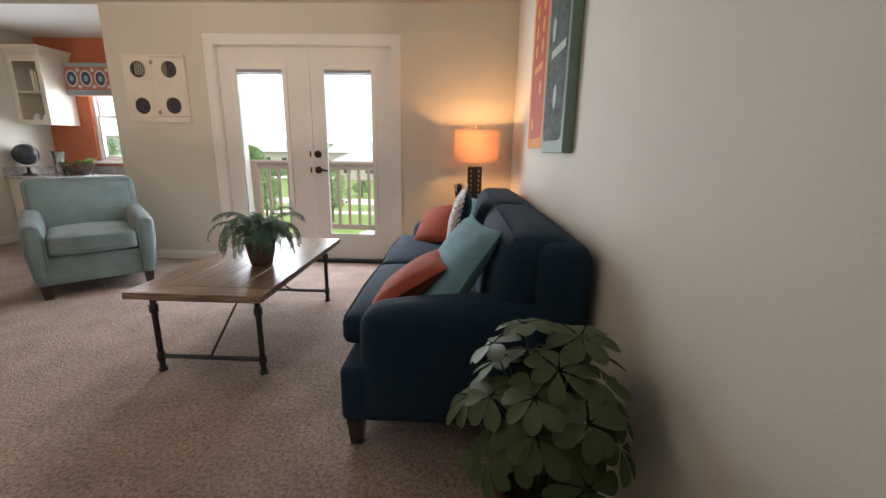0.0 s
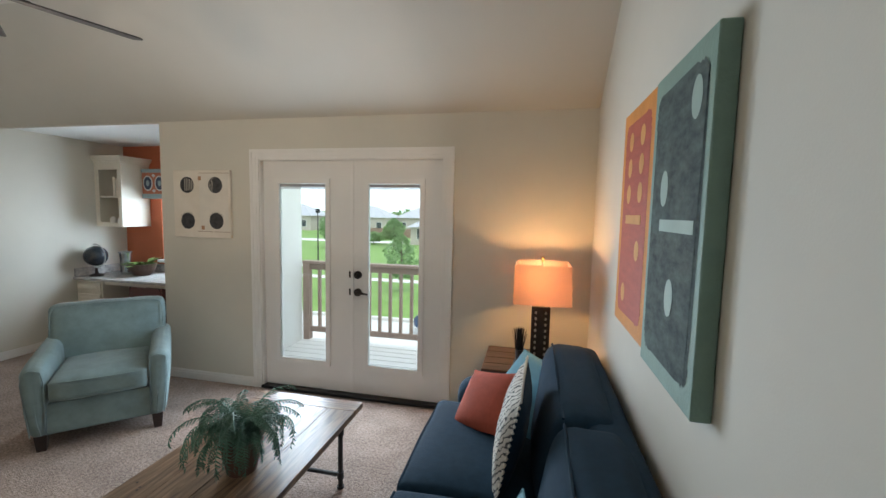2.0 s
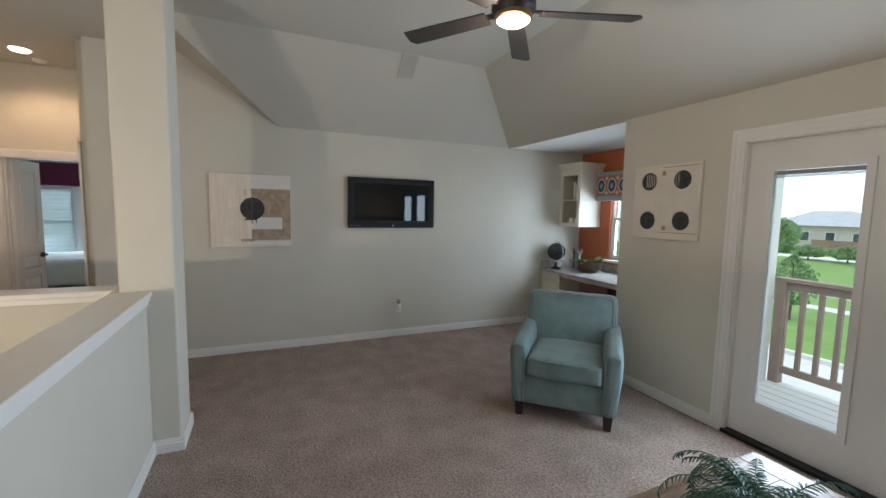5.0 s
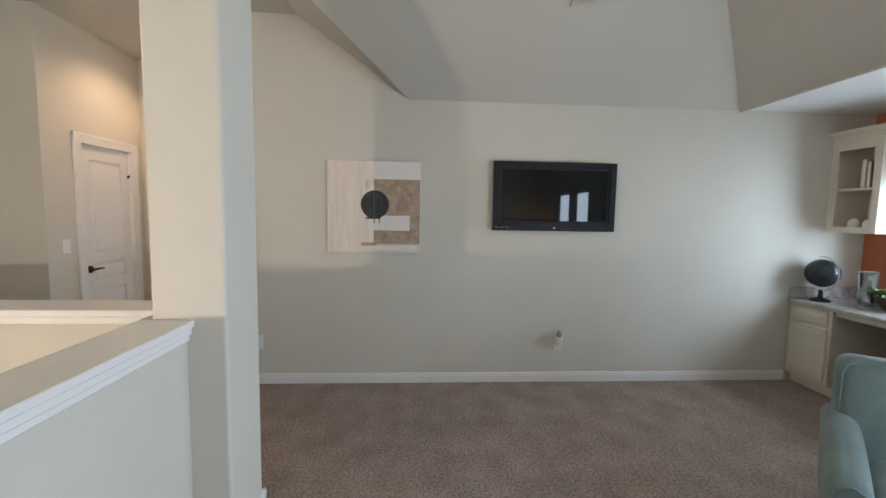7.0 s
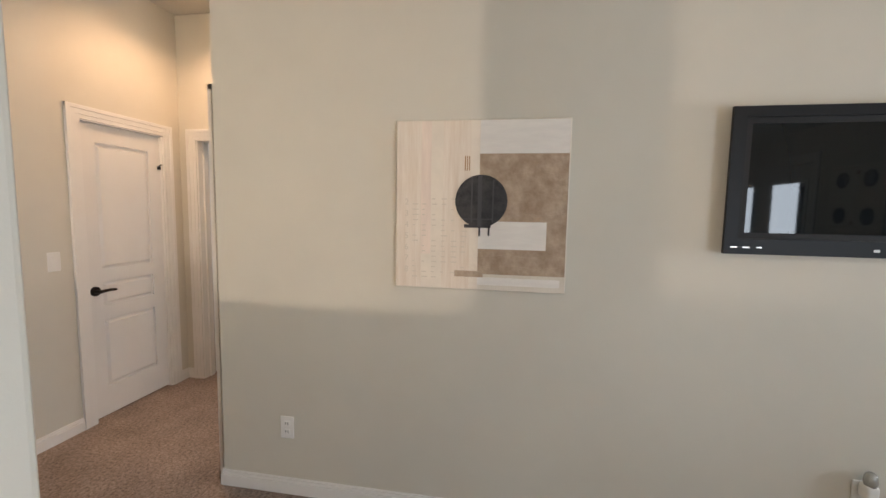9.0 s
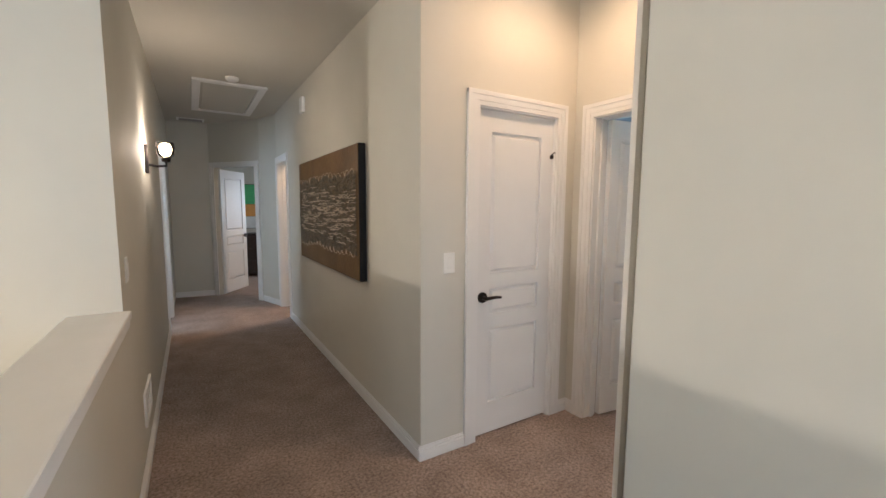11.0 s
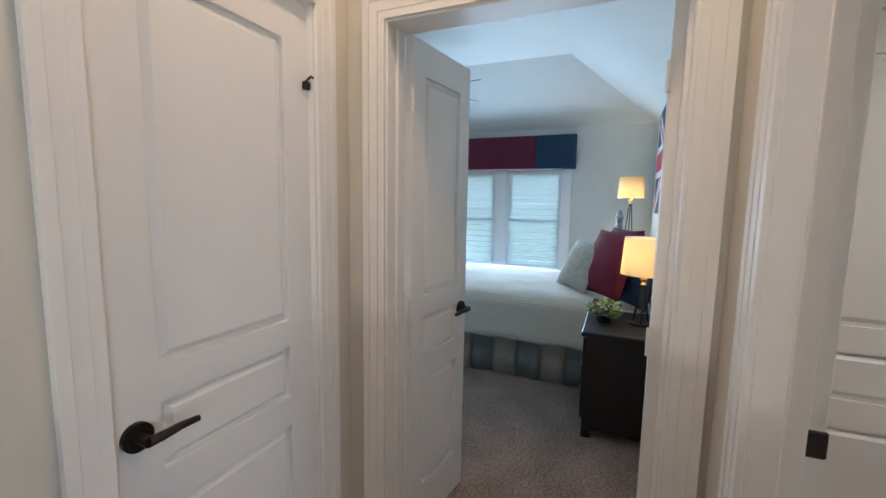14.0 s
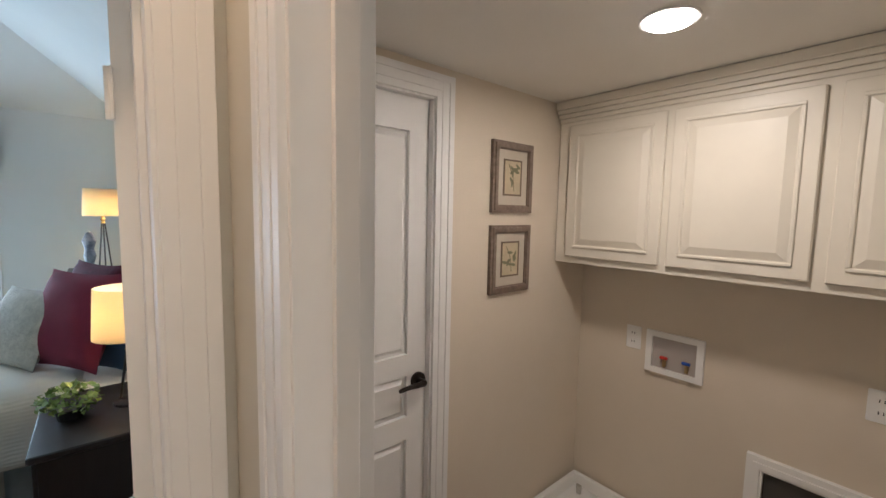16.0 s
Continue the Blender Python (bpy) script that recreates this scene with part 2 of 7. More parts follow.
def tube(bm, pts, r, n=8):
    """A round rod along points."""
    pts = [Vector(p) for p in pts]
    rings = []
    for k, p in enumerate(pts):
        d = (pts[min(k + 1, len(pts) - 1)] - pts[max(k - 1, 0)]).normalized()
        q = d.to_track_quat("Z", "Y")
        rr = r[k] if isinstance(r, (list, tuple)) else r
        rings.append([bm.verts.new(p + q @ Vector((rr * math.cos(2 * math.pi * i / n), rr * math.sin(2 * math.pi * i / n), 0))) for i in range(n)])
    for a, b in zip(rings, rings[1:]):
        for i in range(n):
            bm.faces.new((a[i], a[(i + 1) % n], b[(i + 1) % n], b[i]))
    bm.faces.new(rings[0][::-1])
    bm.faces.new(rings[-1])
    return bm


def wall_boxes(axis, c0, c1, a0, a1, z0, z1, holes=()):
    """A wall along an axis with rectangular holes (a0, a1, z0, z1), as boxes laid edge to edge."""
    rows = []
    cur = a0

    def put(s0, s1, b0, b1):
        if s1 - s0 > 1e-4 and b1 - b0 > 1e-4:
            rows.append((s0, s1, c0, c1, b0, b1) if axis == "x" else (c0, c1, s0, s1, b0, b1))
    for h0, h1, b0, b1 in sorted(holes):
        put(cur, h0, z0, z1)
        put(h0, h1, z0, b0)
        put(h0, h1, b1, z1)
        cur = h1
    put(cur, a1, z0, z1)
    return boxes(*rows)


TOP = 3.22
WX, NY, EX = -4.86, 4.12, 0.95      # room faces of the west, north and east walls
CZ, SZ = 3.05, 2.415                # flat ceiling and spring line of the slopes

# ---- structure ----
structure("floor", boxes((-5.0, -2.78, 0.33, 5.56, -0.12, 0), (-2.78, 1.1, 0.33, 4.18, -0.12, 0), (-0.56, 1.1, -1.3, 0.33, -0.12, 0), (-5.0, -3.44, -9.5, 0.33, -0.12, 0), (-11.0, -5.0, -9.5, 5.56, -0.12, 0), (-3.44, -2.2, -9.5, -1.95, -0.12, 0)),
          CARPET, "pinkish beige cut pile carpet with a tufted texture", "carpet floor")
structure("wall_north", wall_boxes("x", NY, NY + 0.14, -2.905, 1.07, 0, TOP, [(-1.87, -0.19, 0, 2.075)]), WALL, "beige painted wall round white french doors", "wall")
structure("wall_desk_side", boxes((-2.905, -2.78, NY + 0.14, 5.40, 0, TOP)), WALL, "beige painted side wall of the desk alcove", "wall")
structure("wall_desk_back", wall_boxes("x", 5.40, 5.54, -4.98, -2.78, 0, TOP, [(-4.28, -3.48, 0.94, 2.05)]), ORANGE, "burnt orange painted wall behind the desk", "wall")
structure("wall_west", boxes((-4.98, WX, -0.24, 5.40, 0, TOP), (-4.98, WX, -0.38, -0.24, 0, TOP)), WALL, "long beige painted wall with pictures and a screen", "wall")
structure("wall_east", boxes((EX, EX + 0.12, -1.3, NY + 0.14, 0, TOP)), WALL, "beige painted wall behind the sofa", "wall")
structure("wall_south", boxes((-0.56, EX, -1.3, -1.18, 0, TOP)), WALL, "plain beige painted wall", "wall")
structure("wall_laundry_front", wall_boxes("x", -0.46, -0.34, -6.06, -4.98, 0, TOP, [(-5.77, -5.03, 0, 2.06)]), WALL, "beige wall with the laundry doorway", "wall")
structure("wall_bedroom_front", wall_boxes("y", -6.18, -6.06, -1.78, -0.24, 0, TOP, [(-1.505, -0.565, 0, 2.06)]), WALL, "beige wall with the bedroom doorway", "wall")
structure("wall_closet", wall_boxes("x", -1.78, -1.66, -6.06, WX, 0, TOP, [(-5.885, -5.24, 0, 2.06)]), WALL, "beige wall round a white closet door", "wall")
structure("wall_closet_inside", boxes((-6.06, -4.98, -2.5, -2.4, 0, TOP)), WALL, "plain closet back wall", "wall")
structure("wall_hall_west", wall_boxes("y", -4.98, WX, -6.0, -1.78, 0, TOP, [(-5.90, -5.26, 0, 2.06)]), WALL, "beige hallway wall with a large brown painting", "wall")
structure("wall_hall_east", wall_boxes("y", -3.52, -3.36, -9.5, -1.9, 0, TOP, [(-6.0, -5.16, 0, 2.06)]), WALL, "beige hallway wall with a lit sconce", "wall")
structure("wall_stair", boxes((-3.36, -0.56, -2.02, -1.9, -2.4, TOP), (-0.68, -0.56, -1.9, 0.26, -2.4, TOP), (-3.36, -0.68, 0.26, 0.33, -2.4, -0.12), (-3.44, -3.36, -2.02, 0.33, -2.4, -0.12)), WALL, "beige stairwell walls", "wall")
structure("floor_stair", boxes((-3.44, -0.56, -2.02, 0.33, -2.5, -2.4)), CARPET, "carpeted stair landing below", "floor")
# far end of the hallway: a slanted wall with a door
bm = bmesh.new()


def slab(bm, p, q, z0, z1, t=0.12):
    p, q = Vector((*p, 0)), Vector((*q, 0))
    n = (q - p).normalized().cross(Vector((0, 0, 1))) * t
    vs = [bm.verts.new((a.x, a.y, z)) for z in (z0, z1) for a in (p, q, q + n, p + n)]
    for f in ((0, 1, 2, 3), (7, 6, 5, 4), (0, 4, 5, 1), (1, 5, 6, 2), (2, 6, 7, 3), (3, 7, 4, 0)):
        bm.faces.new([vs[i] for i in f])
    bmesh.ops.recalc_face_normals(bm, faces=bm.faces)


FA, FB = Vector((-4.70, -6.46)), Vector((-4.07, -7.29))
fd = (FB - FA).normalized()
slab(bm, (WX, -5.98), FA, 0, TOP)
slab(bm, FA, FA + fd * 0.10, 0, TOP)
slab(bm, FA + fd * 0.10, FB - fd * 0.10, 2.06, TOP)
slab(bm, FB - fd * 0.10, FB, 0, TOP)
slab(bm, FB, (-2.2, -7.5), 0, TOP)
structure("wall_hall_end", bm, WALL, "beige slanted wall at the end of the hallway", "wall")
structure("wall_far_room", boxes((-5.2, -2.2, -9.5, -9.38, 0, TOP)), WALL, "plain beige far wall past the hallway's end", "wall")
structure("wall_west_outer", boxes((-6.6, -5.2, -9.5, -9.38, 0, TOP), (-6.7, -6.58, -9.5, -4.6, 0, TOP), (-6.6, -4.98, -4.72, -4.6, 0, TOP), (-2.3, -2.18, -7.6, -2.02, 0, TOP)), WALL, "plain beige walls of rooms off the hallway", "wall")
# half walls round the stairwell, and the column at their corner
structure("wall_half_front", boxes((-3.03, -0.68, 0.26, 0.42, 0, 1.0)), WALL, "beige half wall along the stairwell", "half wall")
structure("wall_half_corner", boxes((-3.362, -3.03, 0.244, 0.287, 0, 1.0), (-3.362, -3.03, 0.236, 0.2865, 1.001, 1.038)), WALL, "beige corner of the half walls below the column", "half wall")
structure("wall_half_side", boxes((-3.52, -3.36, -1.9, 0.25, 0, 0.95)), WALL, "beige half wall along the hallway", "half wall")
structure("column", boxes((-3.36, -3.03, 0.285, 0.575, 0, TOP), bevel=0.014, seg=3), WALL, "square beige column at the corner of the half walls", "column")
structure("ledge_front", boxes((-3.03, -0.68, 0.238, 0.452, 1.012, 1.040), (-3.03, -0.68, 0.42, 0.441, 0.982, 1.012), (-3.03, -0.68, 0.42, 0.431, 0.955, 0.982), bevel=0.004), WHITE, "white painted ledge with a moulding on the half wall", "ledge")
structure("ledge_side", boxes((-3.55, -3.33, -1.9, 0.25, 0.972, 1.005), (-3.542, -3.52, -1.9, 0.25, 0.935, 0.972), (-3.36, -3.338, -1.9, 0.25, 0.935, 0.972), bevel=0.004), WHITE, "white painted ledge on the half wall", "ledge")
# laundry and bedroom shells
structure("wall_laundry", wall_boxes("y", -6.62, -6.50, -0.34, 1.59, 0, 2.6, [(-0.24, 0.365, 0, 2.06)]), LAUN, "warm beige laundry wall with a white door", "wall")
structure("wall_laundry_back", boxes((-6.50, -4.98, 1.47, 1.59, 0, 2.6)), LAUN, "warm beige laundry wall under cabinets", "wall")
# paint lighter than the main ceiling, standing in for bounced lamplight
structure("ceiling_laundry", boxes((-6.50, -4.98, -0.34, 1.47, 2.17, 2.30)), mat("laundry_ceiling_lamplit_paint", (0.78, 0.75, 0.70), 0.85, var=0.02, scale=1.2, bump=0.10, bscale=110, spec=0.2), "flat laundry ceiling", "ceiling")
structure("wall_bedroom_north", boxes((-10.62, -6.62, -0.36, -0.24, 0, TOP), (-6.62, -6.18, -0.36, -0.24, 0, TOP)), BLUEW, "pale grey bedroom wall behind the bed", "wall")
structure("wall_bedroom_window", wall_boxes("y", -10.62, -10.50, -4.8, -0.36, 0, TOP, [(-3.03, -1.44, 0.53, 1.89)]), BLUEW, "pale grey bedroom wall with a double window", "wall")
structure("wall_bedroom_south", boxes((-10.5, -6.06, -4.72, -4.6, 0, TOP), (-6.18, -6.06, -4.6, -1.78, 0, TOP)), BLUEW, "plain bedroom walls", "wall")

# ceilings: flat at 3.05 m, sloping down to the north and west walls, lower over the hallway
bm = bmesh.new()


def poly(bm, *ps):
    return bm.faces.new([bm.verts.new(p) for p in ps])


RISE = CZ - SZ
RUN = RISE / 0.70
y1, y2 = 1.25, 1.25 - RUN
poly(bm, (WX, NY, SZ), (EX, NY, SZ), (EX, NY - RUN, CZ), (WX + RUN, NY - RUN, CZ))
poly(bm, (WX, y1, SZ), (WX, NY, SZ), (WX + RUN, NY - RUN, CZ), (WX + RUN, y2, CZ))
poly(bm, (WX, y2, CZ), (WX, y1, SZ), (WX + RUN, y2, CZ))
poly(bm, (WX + RUN, NY - RUN, CZ), (EX, NY - RUN, CZ), (EX, y2, CZ), (WX + RUN, y2, CZ))
poly(bm, (WX, y2, CZ), (EX, y2, CZ), (EX, -2.0, CZ), (WX, -2.0, CZ))
poly(bm, (-6.2, -0.3, CZ), (WX, -0.3, CZ), (WX, -1.8, CZ), (-6.2, -1.8, CZ))
bmesh.ops.recalc_face_normals(bm, faces=bm.faces)
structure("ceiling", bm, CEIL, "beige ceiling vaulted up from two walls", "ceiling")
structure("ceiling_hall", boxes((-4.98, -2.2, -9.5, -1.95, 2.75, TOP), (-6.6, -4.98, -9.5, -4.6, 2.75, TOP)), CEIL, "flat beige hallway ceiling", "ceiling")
# lighter copy of the ceiling paint, in place of window light from the alcove
structure("ceiling_desk", boxes((-4.86, -2.905, NY, 5.40, 2.42, 2.5)), mat("alcove_ceiling_daylit_paint", (0.78, 0.77, 0.74), 0.85, var=0.02, scale=1.2, bump=0.10, bscale=110, spec=0.2), "low ceiling over the desk alcove, paint lightened for daylight", "ceiling")
# unseen slab over the ceilings, added to block sky light
structure("roof", boxes((-11, -2.56, -9.6, 5.6, 3.24, 3.34), (-2.56, 1.2, -9.6, 4.27, 3.24, 3.34)), CEIL, "plain unseen slab above that keeps sky light out", "roof")
bm = bmesh.new()
bx0, bx1, by0, by1, brun = -10.5, -6.18, -4.6, -0.36, 0.95
bz0, bz1 = 2.44, 3.05
poly(bm, (bx0, by0, bz0), (bx0, by1, bz0), (bx0 + brun, by1 - brun, bz1), (bx0 + brun, by0 + brun, bz1))
poly(bm, (bx0, by1, bz0), (bx1, by1, bz0), (bx1, by1 - brun, bz1), (bx0 + brun, by1 - brun, bz1))
poly(bm, (bx0 + brun, by1 - brun, bz1), (bx1, by1 - brun, bz1), (bx1, by0, bz1), (bx0 + brun, by0 + brun, bz1))
poly(bm, (bx0, by0, bz0), (bx0 + brun, by0 + brun, bz1), (bx1, by0, bz1))
bmesh.ops.recalc_face_normals(bm, faces=bm.faces)
structure("ceiling_bedroom", bm, BLUEW, "pale vaulted bedroom ceiling", "ceiling")

# ---- doors, windows and trim ----


def soft(bm, x0, x1, y0, y1, z0, z1, r=0.03, puff=(0, 0, 0), n=6, rough=0.0, seed=0.0):
    """A padded block: rounded edges, faces swollen by puff, slight unevenness."""
    lo, hi = Vector((x0, y0, z0)), Vector((x1, y1, z1))
    cs = []
    for a in range(3):
        length = hi[a] - lo[a]
        rr = min(r, length * 0.49)
        c = [0, rr * 0.13, rr * 0.5, rr] + [rr + (length - 2 * rr) * k / n for k in range(1, n)] + [length - rr, length - rr * 0.5, length - rr * 0.13, length]
        cs.append([lo[a] + v for v in c])
    seen = {}

    def vert(i, j, k):
        key = (i, j, k)
        if key not in seen:
            p = Vector((cs[0][i], cs[1][j], cs[2][k]))
            q = Vector([min(max(p[a], lo[a] + min(r, (hi[a] - lo[a]) * 0.49)), hi[a] - min(r, (hi[a] - lo[a]) * 0.49)) for a in range(3)])
            d = p - q
            if d.length > 1e-6:
                p = q + d.normalized() * min(r, (hi - lo)[max(range(3), key=lambda a: abs(d[a]))] * 0.49)
            u = [2 * (p[a] - lo[a]) / (hi[a] - lo[a]) - 1 for a in range(3)]
            for a in range(3):
                b, c = (a + 1) % 3, (a + 2) % 3
                p[a] += u[a] * puff[a] * max(0, 1 - u[b] ** 4) * max(0, 1 - u[c] ** 4)
            if rough:
                p += Vector(noise.noise_vector(p * 6 + Vector((seed, seed, seed)))) * rough
            seen[key] = bm.verts.new(p)
        return seen[key]
    m = [len(c) - 1 for c in cs]
    for i in range(m[0]):
        for j in range(m[1]):
            bm.faces.new((vert(i, j, 0), vert(i, j + 1, 0), vert(i + 1, j + 1, 0), vert(i + 1, j, 0)))
            bm.faces.new((vert(i, j, m[2]), vert(i + 1, j, m[2]), vert(i + 1, j + 1, m[2]), vert(i, j + 1, m[2])))
    for i in range(m[0]):
        for k in range(m[2]):
            bm.faces.new((vert(i, 0, k), vert(i + 1, 0, k), vert(i + 1, 0, k + 1), vert(i, 0, k + 1)))
            bm.faces.new((vert(i, m[1], k), vert(i, m[1], k + 1), vert(i + 1, m[1], k + 1), vert(i + 1, m[1], k)))
    for j in range(m[1]):
        for k in range(m[2]):
            bm.faces.new((vert(0, j, k), vert(0, j, k + 1), vert(0, j + 1, k + 1), vert(0, j + 1, k)))
            bm.faces.new((vert(m[0], j, k), vert(m[0], j + 1, k), vert(m[0], j + 1, k + 1), vert(m[0], j, k + 1)))
    return bm


def field(bm, x0, x1, z0, z1, y, depth, slope):
    """A raised panel field on the plane y, standing out by depth (its sign gives the side)."""
    a = [bm.verts.new((x, y, z)) for x, z in ((x0, z0), (x1, z0), (x1, z1), (x0, z1))]
    b = [bm.verts.new((x, y + depth, z)) for x, z in ((x0 + slope, z0 + slope), (x1 - slope, z0 + slope), (x1 - slope, z1 - slope), (x0 + slope, z1 - slope))]
    for k in range(4):
        bm.faces.new((a[k], a[(k + 1) % 4], b[(k + 1) % 4], b[k]))
    bm.faces.new(b)
    bmesh.ops.recalc_face_normals(bm, faces=bm.faces)
    return bm


def panel_leaf(parent, w, h, material, stile=0.105, t=0.036, rows=((0.205, 0.686), (0.784, 0.952), (1.04, 1.905))):
    d = 0.0162
    bm = boxes((0, w, -t / 2 + d, t / 2 - d, 0, h))
    for s in (-1, 1):
        ya, yb = sorted((s * (t / 2 - d), s * t / 2))
        zs = [0] + [z for r in rows for z in r] + [h]
        box(bm, 0, stile, ya, yb, 0, h)
        box(bm, w - stile, w, ya, yb, 0, h)
        for k in range(0, len(zs), 2):
            box(bm, stile, w - stile, ya, yb, zs[k], zs[k + 1])
    leaf = part("leaf", bm, material, parent)
    for z0, z1 in rows:
        sl = min(0.017, (z1 - z0) * 0.3)
        bm = bmesh.new()
        for s in (-1, 1):
            field(bm, stile + 0.012, w - stile - 0.012, z0 + 0.012, z1 - 0.012, s * (t / 2 - d), s * 0.0145, sl)
        part("panel", bm, material, parent)
    return leaf


def lever(parent, x, z, side, toward, material=None, t=0.036):
    """A lever handle on one face (side -1 or 1 along y), pointing along x."""
    y = side * t / 2
    bm = bmesh.new()
    cyl(bm, (x, y, z), (x, y + side * 0.012, z), 0.033, n=24)
    cyl(bm, (x, y + side * 0.012, z), (x, y + side * 0.05, z), 0.013, n=12)
    tube(bm, [(x, y + side * 0.048, z), (x + toward * 0.03, y + side * 0.052, z + 0.002), (x + toward * 0.07, y + side * 0.05, z + 0.003), (x + toward * 0.115, y + side * 0.045, z - 0.003)], [0.012, 0.011, 0.0095, 0.008], 8)
    return part("door_handle", bm, material or BRONZE, parent, "dark bronze lever handle", smooth=False)


def hinge(parent, x, z, side, t=0.036):
    bm = bmesh.new()
    cyl(bm, (x, side * (t / 2 + 0.004), z - 0.045), (x, side * (t / 2 + 0.004), z + 0.045), 0.007, n=8)
    box(bm, x - 0.014, x + 0.014, side * t / 2 - 0.002, side * t / 2 + 0.002, z - 0.045, z + 0.045)
    return part("hinge", bm, DOORW, parent)


def casing(name, axis, c, side, a0, a1, z1, w=0.082, legs=(True, True), depth=0.12, label="white moulded door casing"):
    """Stepped casing on a wall face (plane c, outward side) round an opening, with its jamb."""
    bm = bmesh.new()

    def b(s0, s1, o0, o1, z0, z1):
        o0, o1 = sorted((c + side * o0, c + side * o1))
        if axis == "x":
            box(bm, s0, s1, o0, o1, z0, z1, bevel=0.0009)
        else:
            box(bm, o0, o1, s0, s1, z0, z1, bevel=0.0009)
    for leg, x in zip(legs, (a0, a1)):
        if leg:
            s = -1 if x == a0 else 1
            for u0, u1, th in ((-0.004, 0.022, 0.0135), (0.022, 0.056, 0.016), (0.056, w, 0.0195)):
                lo, hi = sorted((x + s * u0, x + s * u1))
                b(lo, hi, 0.0, th, 0, z1 + u1)
    for u0, u1, th in ((-0.004, 0.022, 0.013), (0.022, 0.056, 0.0155), (0.056, w, 0.019)):
        b(a0 - (u1 if legs[0] else 0), a1 + (u1 if legs[1] else 0), 0.0, th, z1 + u0, z1 + u1)
    for x, s in ((a0, 1), (a1, -1)):
        lo, hi = sorted((x, x + s * 0.012))
        b(lo, hi, 0.001, -depth - 0.001, 0, z1)
        lo, hi = sorted((x + s * 0.012, x + s * 0.024))
        b(lo, hi, -depth * 0.45, -depth * 0.75, 0, z1 - 0.012)
    b(a0, a1, 0.001, -depth - 0.001, z1 - 0.012, z1)
    return structure(name, bm, WHITE, label, "door casing")


# french doors to the balcony
fd1 = tagged(new("door_1"), "white french doors with full glass lites, closed", "french doors", kind="structure")
for lx0, lx1, g0, g1 in ((-1.862, -1.002, -1.70, -1.24), (-0.998, -0.196, -0.856, -0.395)):
    part("leaf", wall_boxes("x", 4.165, 4.21, lx0, lx1, 0.03, 2.062, [(g0, g1, 0.285, 1.87)]), DOORW, fd1)
    bm = wall_boxes("x", 4.15, 4.165, g0 - 0.035, g1 + 0.035, 0.25, 1.905, [(g0 + 0.006, g1 - 0.006, 0.291, 1.864)])
    lf = part("lite_frame", bm, WHITE, fd1)
    gp = part("pane", boxes((g0, g1, 4.178, 4.186, 0.285, 1.87)), GLASS, fd1, "clear glass lite")
    gp.visible_shadow = False
    bm = boxes((g0 + 0.01, g1 - 0.01, 4.166, 4.176, 1.835, 1.862))
    for k in range(4):
        box(bm, g0 + 0.012, g1 - 0.012, 4.167, 4.175, 1.818 + k * 0.004, 1.820 + k * 0.004)
    part("raised_blind", bm, mat("grey_blind", (0.30, 0.31, 0.33), 0.5), fd1, "raised grey mini blind between the panes")
part("astragal", boxes((-1.02, -0.985, 4.158, 4.165, 0.03, 2.06), bevel=0.002), WHITE, fd1)
for z, lev in ((1.087, False), (0.935, True)):
    bm = bmesh.new()
    cyl(bm, (-0.945, 4.165, z), (-0.945, 4.148, z), 0.034, n=24)
    if lev:
        cyl(bm, (-0.945, 4.15, z), (-0.945, 4.11, z), 0.012, n=10)
        tube(bm, [(-0.945, 4.112, z), (-0.91, 4.11, z + 0.004), (-0.86, 4.112, z - 0.002), (-0.84, 4.115, z - 0.006)], [0.012, 0.011, 0.009, 0.008], 8)
    else:
        box(bm, -0.952, -0.938, 4.128, 4.15, z - 0.018, z + 0.018, bevel=0.003)
    part("door_handle" if lev else "deadbolt", bm, BRONZE, fd1, "dark bronze lever" if lev else "dark bronze thumb turn")
for z in (1.087, 0.935):
    part("strike", boxes((-1.028, -1.012, 4.156, 4.166, z - 0.028, z + 0.028), bevel=0.002), BRONZE, fd1, "dark bronze strike plate")
for z in (0.35, 1.05, 1.78):
    bm = bmesh.new()
    cyl(bm, (-0.194, 4.155, z - 0.05), (-0.194, 4.155, z + 0.05), 0.008, n=8)
    part("hinge", bm, NICKEL, fd1)
part("threshold", boxes((-1.87, -0.19, 4.10, 4.25, 0.0, 0.028), bevel=0.004), BLACK, fd1, "dark bronze threshold")
casing("trim_french_door", "x", NY, -1, -1.865, -0.195, 2.072, depth=0.14)

# closet door, with its frame
casing("trim_closet", "x", -1.66, 1, -5.885, -5.24, 2.055)
d2 = tagged(new("door_2"), "white three-panel closet door, closed", "door", kind="structure")
d2.matrix_world = pose(-5.873, -1.70, 0.012, 0, 0, 0)
panel_leaf(d2, 0.62, 2.03, DOORW)
lever(d2, 0.571, 0.897, 1, -1)
for z in (0.24, 1.06, 1.80):
    hinge(d2, -0.003, z, 1)
bm = bmesh.new()
box(bm, 0.004, 0.026, 0.018, 0.034, 1.775, 1.80, bevel=0.002)
tube(bm, [(0.02, 0.03, 1.80), (0.012, 0.045, 1.815), (0.004, 0.045, 1.81)], 0.004, 6)
part("door_stop", bm, BRONZE, d2, "small dark hinge-pin door stop")

# pair of narrow bedroom doors, standing open
casing("trim_bedroom", "y", -6.06, 1, -1.505, -0.565, 2.055)
d3 = tagged(new("door_3"), "narrow white three-panel bedroom door, standing open", "door", kind="structure")
d3.matrix_world = pose(-6.185, -1.478, 0.012, 0, 0, 172)
panel_leaf(d3, 0.452, 2.03, DOORW, 0.085)
lever(d3, 0.40, 0.925, -1, -1)
for z in (0.24, 1.0, 1.80):
    hinge(d3, -0.003, z, -1)
